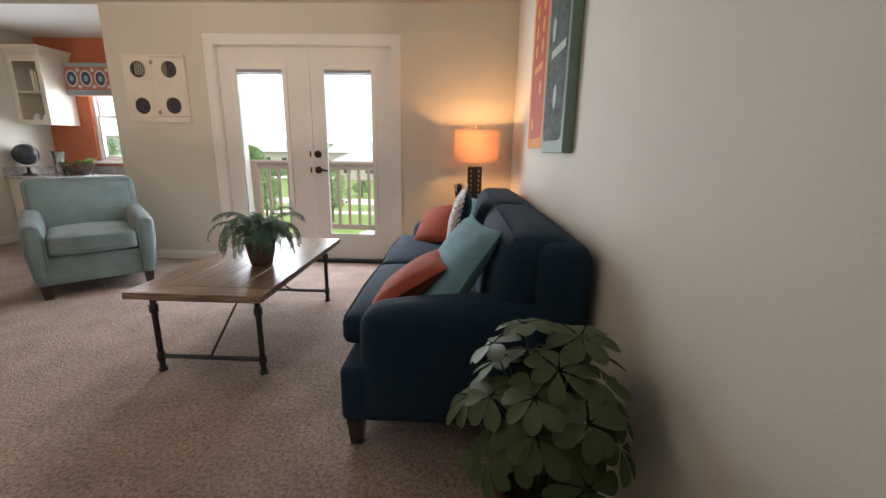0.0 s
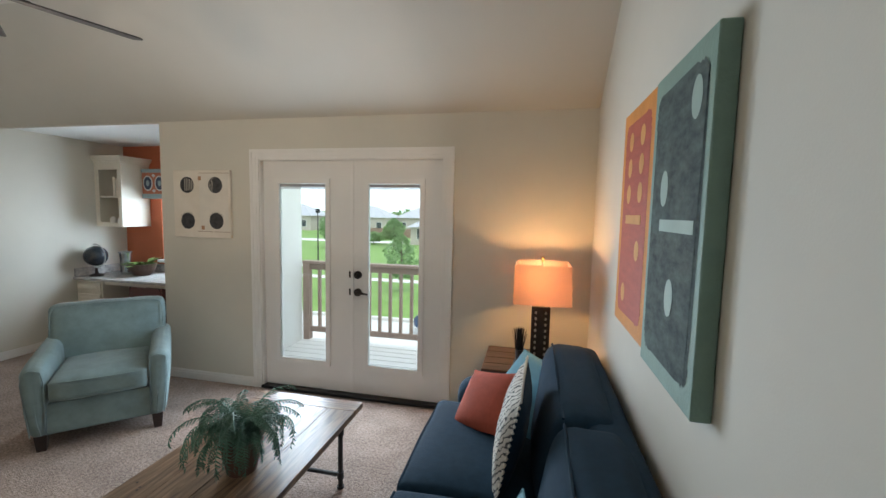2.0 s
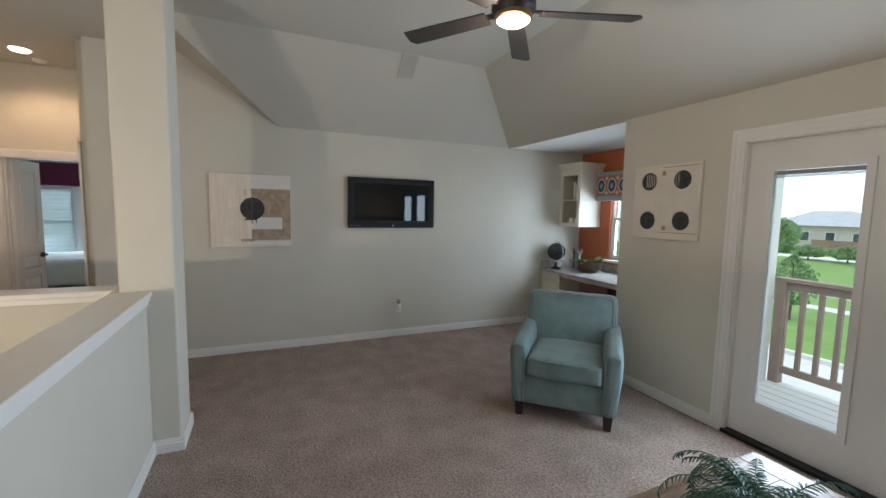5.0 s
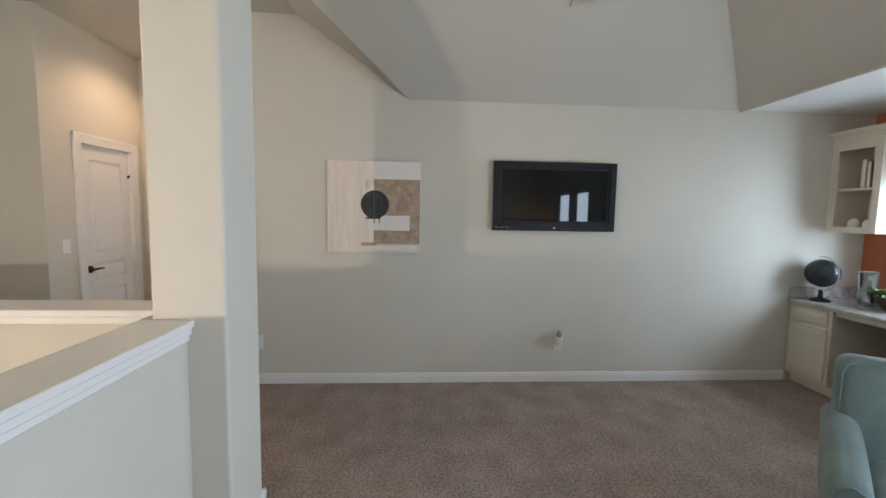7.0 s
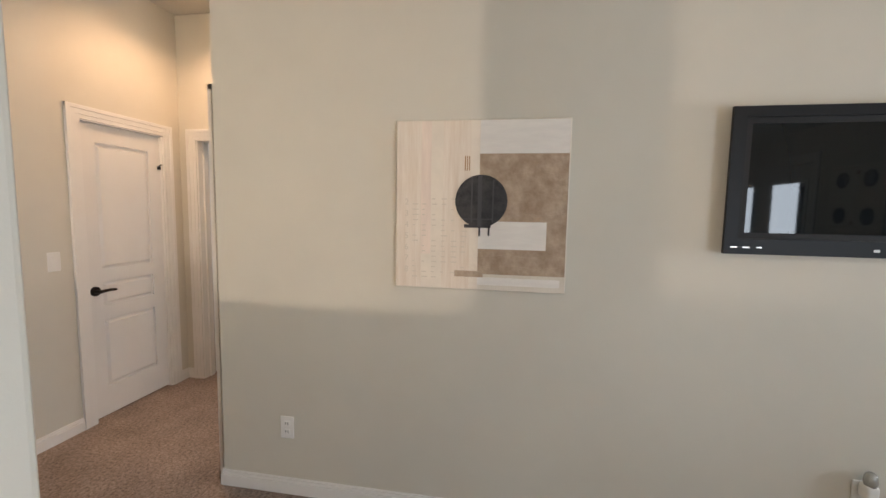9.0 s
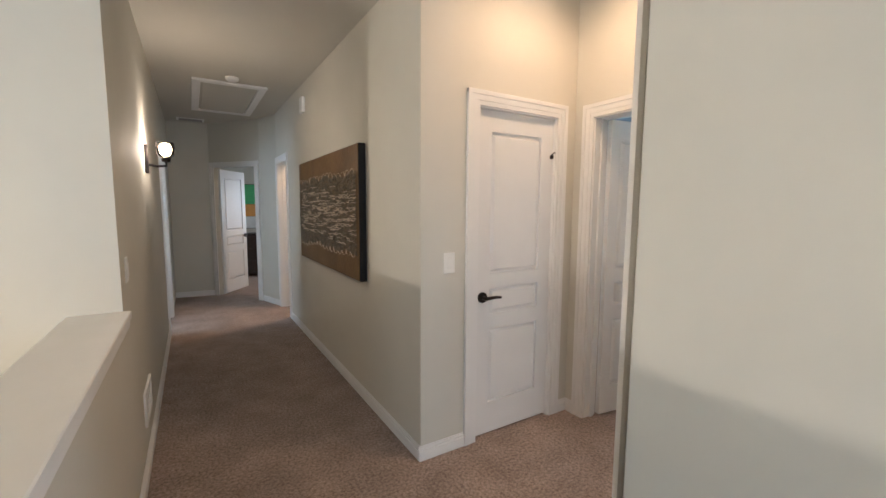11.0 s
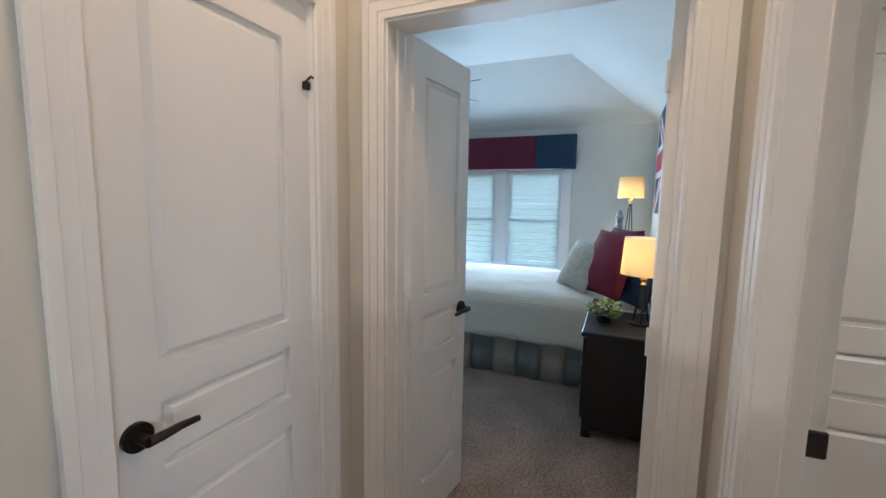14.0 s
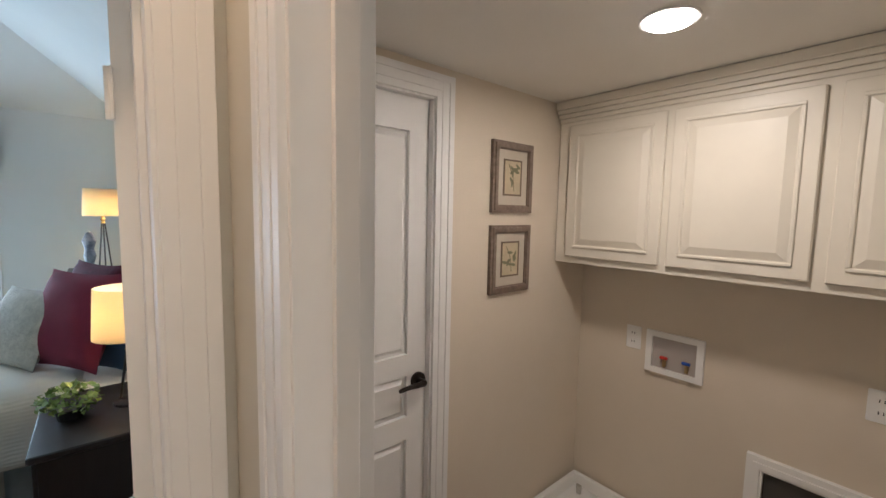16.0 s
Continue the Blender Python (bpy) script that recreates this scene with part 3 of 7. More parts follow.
d4 = tagged(new("door_4"), "narrow white three-panel bedroom door, folded open", "door", kind="structure")
d4.matrix_world = pose(-6.185, -0.60, 0.012, 0, 0, 176)
panel_leaf(d4, 0.452, 2.03, DOORW, 0.085)
for z in (0.24, 1.0, 1.80):
    hinge(d4, -0.003, z, 1)

# laundry entrance and the white door inside
casing("trim_laundry_entrance", "x", -0.46, -1, -5.77, -5.03, 2.055)
d5 = tagged(new("door_5"), "white three-panel laundry door, folded open", "door", kind="structure")
d5.matrix_world = pose(-5.04, -0.32, 0.012, 0, 0, 86)
panel_leaf(d5, 0.78, 2.03, DOORW)
lever(d5, 0.72, 0.92, 1, -1)
bm = boxes((-5.775, -5.752, -0.385, -0.335, 0.955, 1.01), bevel=0.003)
tagged(part("strike_plate", bm, BRONZE), "dark bronze strike plate on the laundry door jamb", "strike plate", kind="structure")
casing("trim_laundry_door", "y", -6.50, 1, -0.24, 0.365, 2.055, legs=(False, True))
d6 = tagged(new("door_6"), "white three-panel laundry closet door, closed", "door", kind="structure")
d6.matrix_world = pose(-6.545, -0.222, 0.012, 0, 0, 90)
panel_leaf(d6, 0.575, 2.03, DOORW, 0.09)
lever(d6, 0.535, 0.925, -1, -1)

# hallway doorways
casing("trim_hall_west", "y", WX, 1, -5.90, -5.26, 2.055)
casing("trim_hall_east", "y", -3.52, -1, -6.0, -5.16, 2.055, depth=0.16)
d7 = tagged(new("door_7"), "white panel door, standing ajar at the end of the hallway", "door", kind="structure")
ang = math.degrees(math.atan2(fd.y, fd.x))
hx = FB - fd * 0.115
d7.matrix_world = pose(hx.x - 0.06, hx.y - 0.05, 0.012, 0, 0, ang + 180 + 108)
panel_leaf(d7, 0.72, 2.03, DOORW)
lever(d7, 0.665, 0.93, 1, -1)
lever(d7, 0.665, 0.93, -1, -1)
for z in (0.24, 1.0, 1.80):
    hinge(d7, -0.003, z, 1)
d8 = tagged(new("door_8"), "white panel door in the hallway, ajar", "door", kind="structure")
d8.matrix_world = pose(-3.40, -5.99, 0.012, 0, 0, 25)
panel_leaf(d8, 0.80, 2.03, DOORW)
lever(d8, 0.74, 0.93, 1, -1)
d9 = tagged(new("door_9"), "white panel door off the hallway, standing wide open", "door", kind="structure")
d9.matrix_world = pose(-5.0, -5.875, 0.012, 0, 0, 172)
panel_leaf(d9, 0.615, 2.03, DOORW)
bm = bmesh.new()
for a, s in ((0.10, 1), (fdl := (FB - FA).length - 0.10, -1)):
    n = Vector((-fd.y, fd.x))
    for u0, u1, th in ((0.0, 0.035, 0.014), (0.035, 0.08, 0.022)):
        lo, hi = sorted((a - s * u0, a - s * u1))
        p, q = FA + fd * lo, FA + fd * hi
        slab(bm, q - n * -0.0, p - n * -0.0, 0, 2.06 + u1, th)
p, q = FA + fd * 0.02, FB - fd * 0.02
slab(bm, q, p, 2.06, 2.14, 0.02)
structure("trim_hall_end", bm, WHITE, "white casing round the door at the hallway's end", "door casing")

# baseboards: two-step white boards along the room faces


def baseboard(*runs):
    """Each run: axis, plane, outward side, from, to."""
    bm = bmesh.new()
    for axis, c, side, a0, a1 in runs:
        for z0, z1, th in ((0, 0.062, 0.016), (0.062, 0.078, 0.012), (0.078, 0.088, 0.007)):
            o0, o1 = sorted((c, c + side * th))
            if axis == "x":
                box(bm, a0, a1, o0, o1, z0, z1, bevel=0.002)
            else:
                box(bm, o0, o1, a0, a1, z0, z1, bevel=0.002)
    return structure("baseboard", bm, WHITE, "white stepped baseboard along the carpet", "baseboard")


baseboard(("y", WX, 1, -0.38, 4.73), ("x", NY, -1, -2.905, -1.95), ("x", NY, -1, -0.11, EX), ("y", EX, -1, -1.18, NY), ("y", -2.905, -1, NY, 4.9))
baseboard(("x", -0.38, -1, -4.98, -4.845), ("x", -1.66, 1, -6.06, -5.97), ("x", -1.66, 1, -5.156, -4.845), ("y", -6.06, 1, -1.66, -1.59))
baseboard(("y", WX, 1, -5.175, -1.66), ("y", -3.52, -1, -5.075, 0.25), ("y", WX, 1, -5.98, -5.985))
baseboard(("x", 0.42, 1, -3.03, -0.68), ("y", -3.03, 1, 0.42, 0.591), ("x", 0.575, 1, -3.376, -3.03), ("y", -3.36, -1, 0.25, 0.591))
baseboard(("x", -0.36, -1, -10.5, -6.2), ("y", -10.5, 1, -4.6, -0.36), ("y", -6.50, 1, 0.45, 1.47), ("x", 1.47, -1, -6.5, -4.98))
bm = bmesh.new()
for p, q in (((WX, -5.98), FA), (FB, (-3.52, -7.36))):
    p, q = Vector(p), Vector(q)
    slab(bm, q, p, 0, 0.085, 0.014)
structure("baseboard_hall_end", bm, WHITE, "white baseboard at the hallway's end", "baseboard")

# alcove window and bedroom windows


def sash_window(name, axis, c, a0, a1, z0, z1, label, blinds=False, frame_mat=None):
    """Double-hung window in a wall; c is the plane of its panes."""
    w = tagged(new(name), label, "window", kind="structure")
    fm = frame_mat or WHITE

    def b(bm, s0, s1, o0, o1, z0, z1, bev=0.002):
        if axis == "x":
            box(bm, s0, s1, c + o0, c + o1, z0, z1, bevel=bev)
        else:
            box(bm, c + o0, c + o1, s0, s1, z0, z1, bevel=bev)
    bm = bmesh.new()
    for s0, s1 in ((a0, a0 + 0.035), (a1 - 0.035, a1)):
        b(bm, s0, s1, -0.04, 0.04, z0, z1)
    for t0, t1 in ((z0, z0 + 0.035), (z1 - 0.035, z1)):
        b(bm, a0 + 0.035, a1 - 0.035, -0.04, 0.04, t0, t1)
    part("window_frame", bm, fm, w)
    zm = (z0 + z1) / 2
    for t0, t1, o in ((z0 + 0.035, zm + 0.015, -0.018), (zm - 0.015, z1 - 0.035, 0.012)):
        bm = bmesh.new()
        for s0, s1 in ((a0 + 0.035, a0 + 0.065), (a1 - 0.065, a1 - 0.035)):
            b(bm, s0, s1, o - 0.012, o + 0.012, t0, t1)
        for u0, u1 in ((t0, t0 + 0.03), (t1 - 0.03, t1)):
            b(bm, a0 + 0.065, a1 - 0.065, o - 0.012, o + 0.012, u0, u1)
        part("sash", bm, fm, w)
        bm = bmesh.new()
        b(bm, a0 + 0.06, a1 - 0.06, o - 0.003, o + 0.003, t0 + 0.025, t1 - 0.025, 0)
        part("pane", bm, GLASS, w).visible_shadow = False
    return w


sash_window("window_1", "x", 5.47, -4.28, -3.48, 0.94, 2.05, "white double-hung window over the desk")
structure("window_sill", boxes((-4.32, -3.44, 5.34, 5.41, 0.905, 0.94), bevel=0.005), WHITE, "white sill under the desk window", "window sill")
for k, (a0, a1) in enumerate(((-3.03, -2.36), (-2.21, -1.44))):
    sash_window("window_2" if k == 0 else "window_3", "y", -10.55, a0, a1, 0.53, 1.89, "white double-hung bedroom window with a raised sash line")
structure("window_mullion", boxes((-10.60, -10.49, -2.36, -2.21, 0.53, 1.89), bevel=0.004), WHITE, "white post between the bedroom windows", "window trim")
structure("trim_bedroom_window", boxes((-10.5, -10.478, -3.12, -3.03, 0.45, 1.98), (-10.5, -10.478, -1.44, -1.33, 0.45, 1.98), (-10.5, -10.44, -3.14, -1.31, 0.49, 0.53), (-10.5, -10.482, -3.03, -1.44, 1.89, 1.98), bevel=0.003), WHITE, "white casing and sill round the bedroom windows", "window trim")

# ---- outside ----
GRASS = mat("lawn_grass", (0.12, 0.22, 0.04), 0.9, color2=(0.20, 0.31, 0.07), scale=1.4, bump=0.5, bscale=30, detail=8)
CONC = mat("pale_concrete", (0.58, 0.56, 0.52), 0.85, var=0.07, scale=1.0, bump=0.15, bscale=25)
DECK = mat("pale_deck_boards", (0.70, 0.68, 0.65), 0.7, var=0.03, scale=2, stretch=(1, 6, 1))
RAIL = mat("weathered_brown_rail", (0.30, 0.215, 0.175), 0.75, var=0.15, scale=5, stretch=(8, 8, 1), bump=0.15, bscale=40)
SIDING = mat("white_siding", (0.72, 0.71, 0.68), 0.7, var=0.03, scale=2)
structure("ground", boxes((-900, 900, 4.0, 1600, -3.3, -3.0), (-900, 900, -600, 4.0, -3.3, -3.0)), GRASS, "wide green lawn reaching to the horizon", "lawn")
structure("road", boxes((-160, 140, 9.0, 17.0, -3.05, -2.99), (-160, 140, 31.0, 34.4, -3.05, -2.985), (-160, 140, 57.0, 61.0, -3.05, -2.985)), CONC, "pale concrete street and drive", "road")
structure("pavement", boxes((-160, 140, 26.2, 27.3, -3.05, -2.975), (-160, 140, 17.0, 17.2, -3.05, -2.86)), CONC, "pale concrete walk and kerb along the lawn", "pavement")
structure("wall_outer", boxes((-11, 1.2, 4.12, 4.262, -3.0, -0.12), (-2.56, -2.42, 4.262, 5.70, -0.9, 3.2), (-11, -2.78, 5.54, 5.6, -3, -0.12)), SIDING, "white painted outer wall by the balcony", "outer wall")
structure("balcony_beam", boxes((-2.56, 0.54, 5.68, 5.84, -0.50, -0.11)), SIDING, "white painted balcony beam", "beam")
rl = thing("balcony_railing", "weathered brown wooden balcony railing with square balusters", "railing")
part("top_rail", boxes((-2.42, 0.40, 5.70, 5.80, 0.935, 0.975), bevel=0.006), RAIL, rl)
part("upper_rail", boxes((-2.42, 0.40, 5.73, 5.77, 0.86, 0.93), bevel=0.004), RAIL, rl)
part("bottom_rail", boxes((-2.42, 0.40, 5.73, 5.77, 0.03, 0.10), bevel=0.004), RAIL, rl)
me = mesh_of(boxes((-0.019, 0.019, -0.019, 0.019, 0.10, 0.86), bevel=0.003), "baluster", RAIL)
for k in range(20):
    b = new("baluster", me)
    b.parent, b.location = rl, (-2.335 + k * 0.14, 5.75, 0)
for x in (-2.37, 0.35):
    part("post", boxes((x - 0.045, x + 0.045, 5.705, 5.795, -0.11, 0.935), bevel=0.005), RAIL, rl)
dk = tagged(new("balcony_deck"), "pale painted balcony deck boards", "deck", kind="structure")
me = mesh_of(boxes((-2.42, 0.40, -0.0625, 0.0625, -0.11, -0.075), bevel=0.004), "plank", DECK)
for k in range(11):
    b = new("plank", me)
    b.parent, b.location = dk, (0, 4.335 + k * 0.139, 0)

BARK = mat("tree_bark", (0.12, 0.09, 0.065), 0.9, var=0.2, scale=10, bump=0.5, bscale=30)
LEAF = mat("tree_foliage", (0.13, 0.21, 0.09), 0.75, color2=(0.22, 0.32, 0.15), scale=2.5)
nt = LEAF.node_tree
tl = nt.nodes.new("ShaderNodeBsdfTranslucent")
tl.inputs[0].default_value = (0.34, 0.50, 0.22, 1)
mxs = nt.nodes.new("ShaderNodeMixShader")
mxs.inputs[0].default_value = 0.5
nt.links.new(nt.nodes["Principled BSDF"].outputs[0], mxs.inputs[1])
nt.links.new(tl.outputs[0], mxs.inputs[2])
nt.links.new(mxs.outputs[0], nt.nodes["Material Output"].inputs[0])


def tree(x, y, height, spread, n, seed):
    rng = random.Random(seed)
    t = thing("tree", "young leafy green street tree on the lawn", "tree", pose(x, y, -3.0), "street trees")
    bm = bmesh.new()
    tube(bm, [(0, 0, 0), (0.03, 0.02, height * 0.3), (-0.02, 0.04, height * 0.6), (0, 0, height * 0.9)], [0.09, 0.075, 0.05, 0.02], 8)
    for k in range(9):
        a, z = rng.uniform(0, 6.28), height * rng.uniform(0.28, 0.7)
        r = spread * rng.uniform(0.4, 0.8)
        tube(bm, [(0, 0, z), (r * 0.5 * math.cos(a), r * 0.5 * math.sin(a), z + r * 0.45), (r * math.cos(a), r * math.sin(a), z + r * 0.75)], [0.035, 0.022, 0.008], 5)
    part("trunk", bm, BARK, t)
    vs, fs = [], []
    for k in range(n):
        u = rng.random()
        z = height * (0.25 + 0.75 * u)
        rr = spread * (math.sin(math.pi * min(1, 0.15 + 0.85 * u)) ** 0.7) * (0.35 + 0.65 * math.sqrt(rng.random()))
        a = rng.uniform(0, 6.28)
        rr *= 1 + 0.35 * math.sin(3 * a + seed) * math.sin(7 * u)
        c = Vector((rr * math.cos(a), rr * math.sin(a), z))
        q = Euler((rng.uniform(-1.2, 1.2), rng.uniform(-1.2, 1.2), rng.uniform(0, 6.28))).to_matrix()
        s = rng.uniform(0.05, 0.12) * (1.7 if y > 40 else 1)
        i = len(vs)
        for p in ((-s, 0, 0), (0, -s * 0.6, 0.02), (s, 0, 0), (0, s * 0.6, 0.02)):
            vs.append(c + q @ Vector(p))
        fs.append((i, i + 1, i + 2, i + 3))
    me = bpy.data.meshes.new("crown")
    me.from_pydata(vs, [], fs)
    me.materials.append(LEAF)
    ob = new("crown", me)
    ob.parent = t
    return t


for x, y, h, s, n, sd in ((-6.8, 23.3, 3.3, 0.92, 1700, 1), (-10.3, 22.5, 2.9, 0.80, 1300, 2), (-17.3, 52, 3.7, 1.5, 2000, 4), (-23.5, 47, 4.4, 1.5, 2000, 5), (-36.8, 75, 4.2, 2.0, 2000, 7), (-8.2, 36.5, 1.4, 0.9, 900, 11), (-21.3, 55, 1.7, 1.6, 1300, 6), (-24.6, 55, 1.6, 1.5, 1200, 8), (-42, 50, 4.8, 2.0, 2000, 9)):
    tree(x, y, h, s, n, sd)
bm = bmesh.new()
rng = random.Random(5)
vs, fs = [], []
for k in range(9000):
    x = rng.uniform(-150, 90)
    c = Vector((x, 96 + rng.uniform(-3, 3), -3 + (4.2 + 2.2 * noise.noise((x * 0.12, 0, 0)) + 1.2 * noise.noise((x * 0.5, 3, 0))) * rng.random() ** 0.7))
    s = rng.uniform(0.3, 0.8)
    q = Euler((rng.uniform(-1, 1), rng.uniform(-1, 1), rng.uniform(0, 6.28))).to_matrix()
    i = len(vs)
    vs += [c + q @ Vector(p) for p in ((-s, 0, 0), (0, -s * 0.6, 0), (s, 0, 0), (0, s * 0.6, 0))]
    fs.append((i, i + 1, i + 2, i + 3))
me = bpy.data.meshes.new("tree_line")
me.from_pydata(vs, [], fs)
me.materials.append(LEAF)
tagged(new("tree_line", me), "distant line of green trees behind the houses", "trees", kind="stuff")

BRICK = mat("tan_brick", (0.50, 0.44, 0.39), 0.9, var=0.12, scale=3)
ROOF = mat("grey_shingles", (0.40, 0.40, 0.41), 0.9, var=0.15, scale=2)
DARKG = mat("dark_window_glass", (0.06, 0.07, 0.08), 0.1)


def house(x, y, w, d, h, label):
    hs = thing("house", label, "house", pose(x, y, -3.0), "houses across the street")
    part("wall", boxes((-w / 2, w / 2, 0, d, 0, h)), BRICK, hs)
    bm = bmesh.new()
    o, rh = 0.5, d * 0.30
    a = [bm.verts.new(p) for p in ((-w / 2 - o, -o, h), (w / 2 + o, -o, h), (w / 2 + o, d + o, h), (-w / 2 - o, d + o, h))]
    r = [bm.verts.new(p) for p in ((-w / 2 + d / 2, d / 2, h + rh), (w / 2 - d / 2, d / 2, h + rh))]
    for f in ((a[0], a[1], r[1], r[0]), (a[1], a[2], r[1]), (a[2], a[3], r[0], r[1]), (a[3], a[0], r[0]), (a[3], a[2], a[1], a[0])):
        bm.faces.new(f)
    part("roof", bm, ROOF, hs)
    k = int(w / 3)
    for i in range(k):
        cx = -w / 2 + (i + 0.5) * w / k
        for z in ([0.9] if h < 4 else [0.9, 3.7]):
            wd = part("window", boxes((cx - 0.62, cx + 0.62, -0.06, 0.0, z - 0.08, z + 1.48)), SIDING, hs)
            part("pane", boxes((cx - 0.54, cx + 0.54, -0.075, -0.055, z, z + 1.4)), DARKG, wd)
    return hs


house(-5.7, 56, 21, 11, 2.5, "low tan brick house with a grey hipped roof")
house(-35.5, 81, 13, 8, 3.3, "tan brick house with a grey hipped roof")
house(-22, 86, 13, 8, 3.3, "tan brick house with a grey hipped roof")
house(-56, 84, 16, 9, 3.3, "tan brick house with a grey hipped roof")
house(-68, 60, 18, 12, 5.6, "two-storey tan brick house with a grey roof")
fn = thing("fence", "brown wooden board fence beside the far houses", "fence", pose(0, 0, -3.0))
FENCE = mat("brown_fence_boards", (0.24, 0.15, 0.11), 0.85, var=0.15, scale=4, stretch=(6, 6, 1))
me = mesh_of(boxes((-0.145, 0.145, -0.012, 0.012, 0, 1.55), bevel=0.004), "board", FENCE)
for k in range(36):
    b = new("board", me)
    b.parent, b.location = fn, (-31.5 + k * 0.305, 71.0, 0)
for z in (0.35, 1.2):
    part("rail", boxes((-31.65, -20.65, 71.012, 71.05, z, z + 0.09)), FENCE, fn)
lp = thing("street_lamp", "thin dark street lamp post on the lawn", "street lamp", pose(-18.1, 34, -3.0))
bm = bmesh.new()
cyl(bm, (0, 0, 0), (0, 0, 4.4), 0.06, 0.045, n=8)
part("pole", bm, BLACK, lp)
part("lantern", boxes((-0.16, 0.16, -0.16, 0.16, 4.4, 4.75), bevel=0.04), BLACK, lp)
# parked car, seen through the railing
PAINT = mat("dark_blue_car_paint", (0.03, 0.06, 0.13), 0.2, 0.3, coat=1.0)
TYRE = mat("black_rubber", (0.02, 0.02, 0.02), 0.9)
car = thing("car", "dark blue parked saloon car on the street", "car", pose(-1.7, 16.1, -2.985) @ Matrix.Scale(0.9, 4))
bm = bmesh.new()
prof = [(-2.2, 0.35), (-2.25, 0.7), (-2.1, 0.85), (-1.2, 0.95), (-0.5, 1.42), (0.7, 1.45), (1.5, 1.02), (2.15, 0.92), (2.25, 0.6), (2.2, 0.35)]
va = [bm.verts.new((x, -0.85, z)) for x, z in prof]
vb = [bm.verts.new((x, 0.85, z)) for x, z in prof]
for k in range(len(prof)):
    k2 = (k + 1) % len(prof)
    bm.faces.new((va[k], va[k2], vb[k2], vb[k]))
bm.faces.new(va[::-1])
bm.faces.new(vb)
bmesh.ops.bevel(bm, geom=list(bm.edges), offset=0.05, segments=2, affect="EDGES")
part("body", bm, PAINT, car)
for y in (-0.862, 0.862):
    bm = bmesh.new()
    vs = [bm.verts.new((x, y, z)) for x, z in ((-1.0, 0.98), (-0.45, 1.34), (0.62, 1.36), (1.25, 1.02))]
    bm.faces.new(vs)
    part("side_glass", bm, DARKG, car)
for x in (-1.4, 1.4):
    for y in (-0.8, 0.8):
        bm = bmesh.new()
        cyl(bm, (x, y - 0.1, 0.33), (x, y + 0.1, 0.33), 0.33, n=20)
        wh = part("wheel", bm, TYRE, car)
        bm = bmesh.new()
        cyl(bm, (x, y - 0.11, 0.33), (x, y + 0.11, 0.33), 0.21, n=10)
        part("rim", bm, NICKEL, wh)

# ---- living room things ----
NAVY = mat("navy_upholstery", (0.011, 0.034, 0.062), 0.9, var=0.12, scale=30, bump=0.25, bscale=350, sheen=0.03, spec=0.25)
TEALC = mat("pale_teal_velvet", (0.165, 0.232, 0.236), 0.85, var=0.17, scale=7, bump=0.15, bscale=300, sheen=0.2)
TEALP = mat("teal_linen", (0.15, 0.31, 0.37), 0.9, var=0.08, scale=20, bump=0.25, bscale=300)
TEALD = mat("blue_linen", (0.10, 0.25, 0.34), 0.9, var=0.08, scale=20, bump=0.25, bscale=300)
RUST = mat("rust_linen", (0.34, 0.065, 0.035), 0.9, var=0.10, scale=25, bump=0.25, bscale=300)
DARKW = mat("dark_stained_wood", (0.035, 0.022, 0.018), 0.4, var=0.2, scale=6, stretch=(6, 1, 6))
OAK = wood_mat("weathered_oak", (0.095, 0.055, 0.030), (0.32, 0.21, 0.13), 1.0, 0.32, axis=1)
OAKX = wood_mat("weathered_oak_crosswise", (0.095, 0.055, 0.030), (0.32, 0.21, 0.13), 1.0, 0.32, axis=0)
IRON = mat("dark_iron_pipe", (0.06, 0.06, 0.06), 0.5, 0.8, var=0.2, scale=30)
TERRA = mat("dark_clay_pot", (0.11, 0.06, 0.045), 0.8, var=0.15, scale=12)
FERN = mat("fern_green", (0.045, 0.12, 0.082), 0.5, color2=(0.10, 0.225, 0.155), scale=9)
SCHEF = mat("umbrella_plant_green", (0.034, 0.058, 0.016), 0.6, color2=(0.064, 0.10, 0.028), scale=6)
SOIL = mat("dark_soil", (0.03, 0.022, 0.016), 0.95, bump=0.6, bscale=40)


def pillow(bm, w, h, t, n=14, seed=0.0):
    """A stuffed square pillow standing in the xz plane, base at z = 0."""
    for s in (1, -1):
        grid = []
        for i in range(n + 1):
            row = []
            for j in range(n + 1):
                u, v = 2 * i / n - 1, 2 * j / n - 1
                k = (max(0, 1 - u ** 2) ** 0.42) * (max(0, 1 - v ** 2) ** 0.42)
                pinch = 1 - 0.075 * (1 - u * u) * v * v * 1.0 - 0.0
                pinch2 = 1 - 0.075 * (1 - v * v) * u * u
                d = noise.noise((u * 2.2 + seed, v * 2.2, seed)) * 0.10 * k
                row.append(bm.verts.new((u * w / 2 * pinch2, s * t / 2 * (k * (0.85 + d) + 0.02), h / 2 + v * h / 2 * pinch)))
            grid.append(row)
        for i in range(n):
            for j in range(n):
                f = (grid[i][j], grid[i + 1][j], grid[i + 1][j + 1], grid[i][j + 1])
                bm.faces.new(f if s < 0 else f[::-1])
    bmesh.ops.remove_doubles(bm, verts=bm.verts, dist=0.004 * t)
    return bm


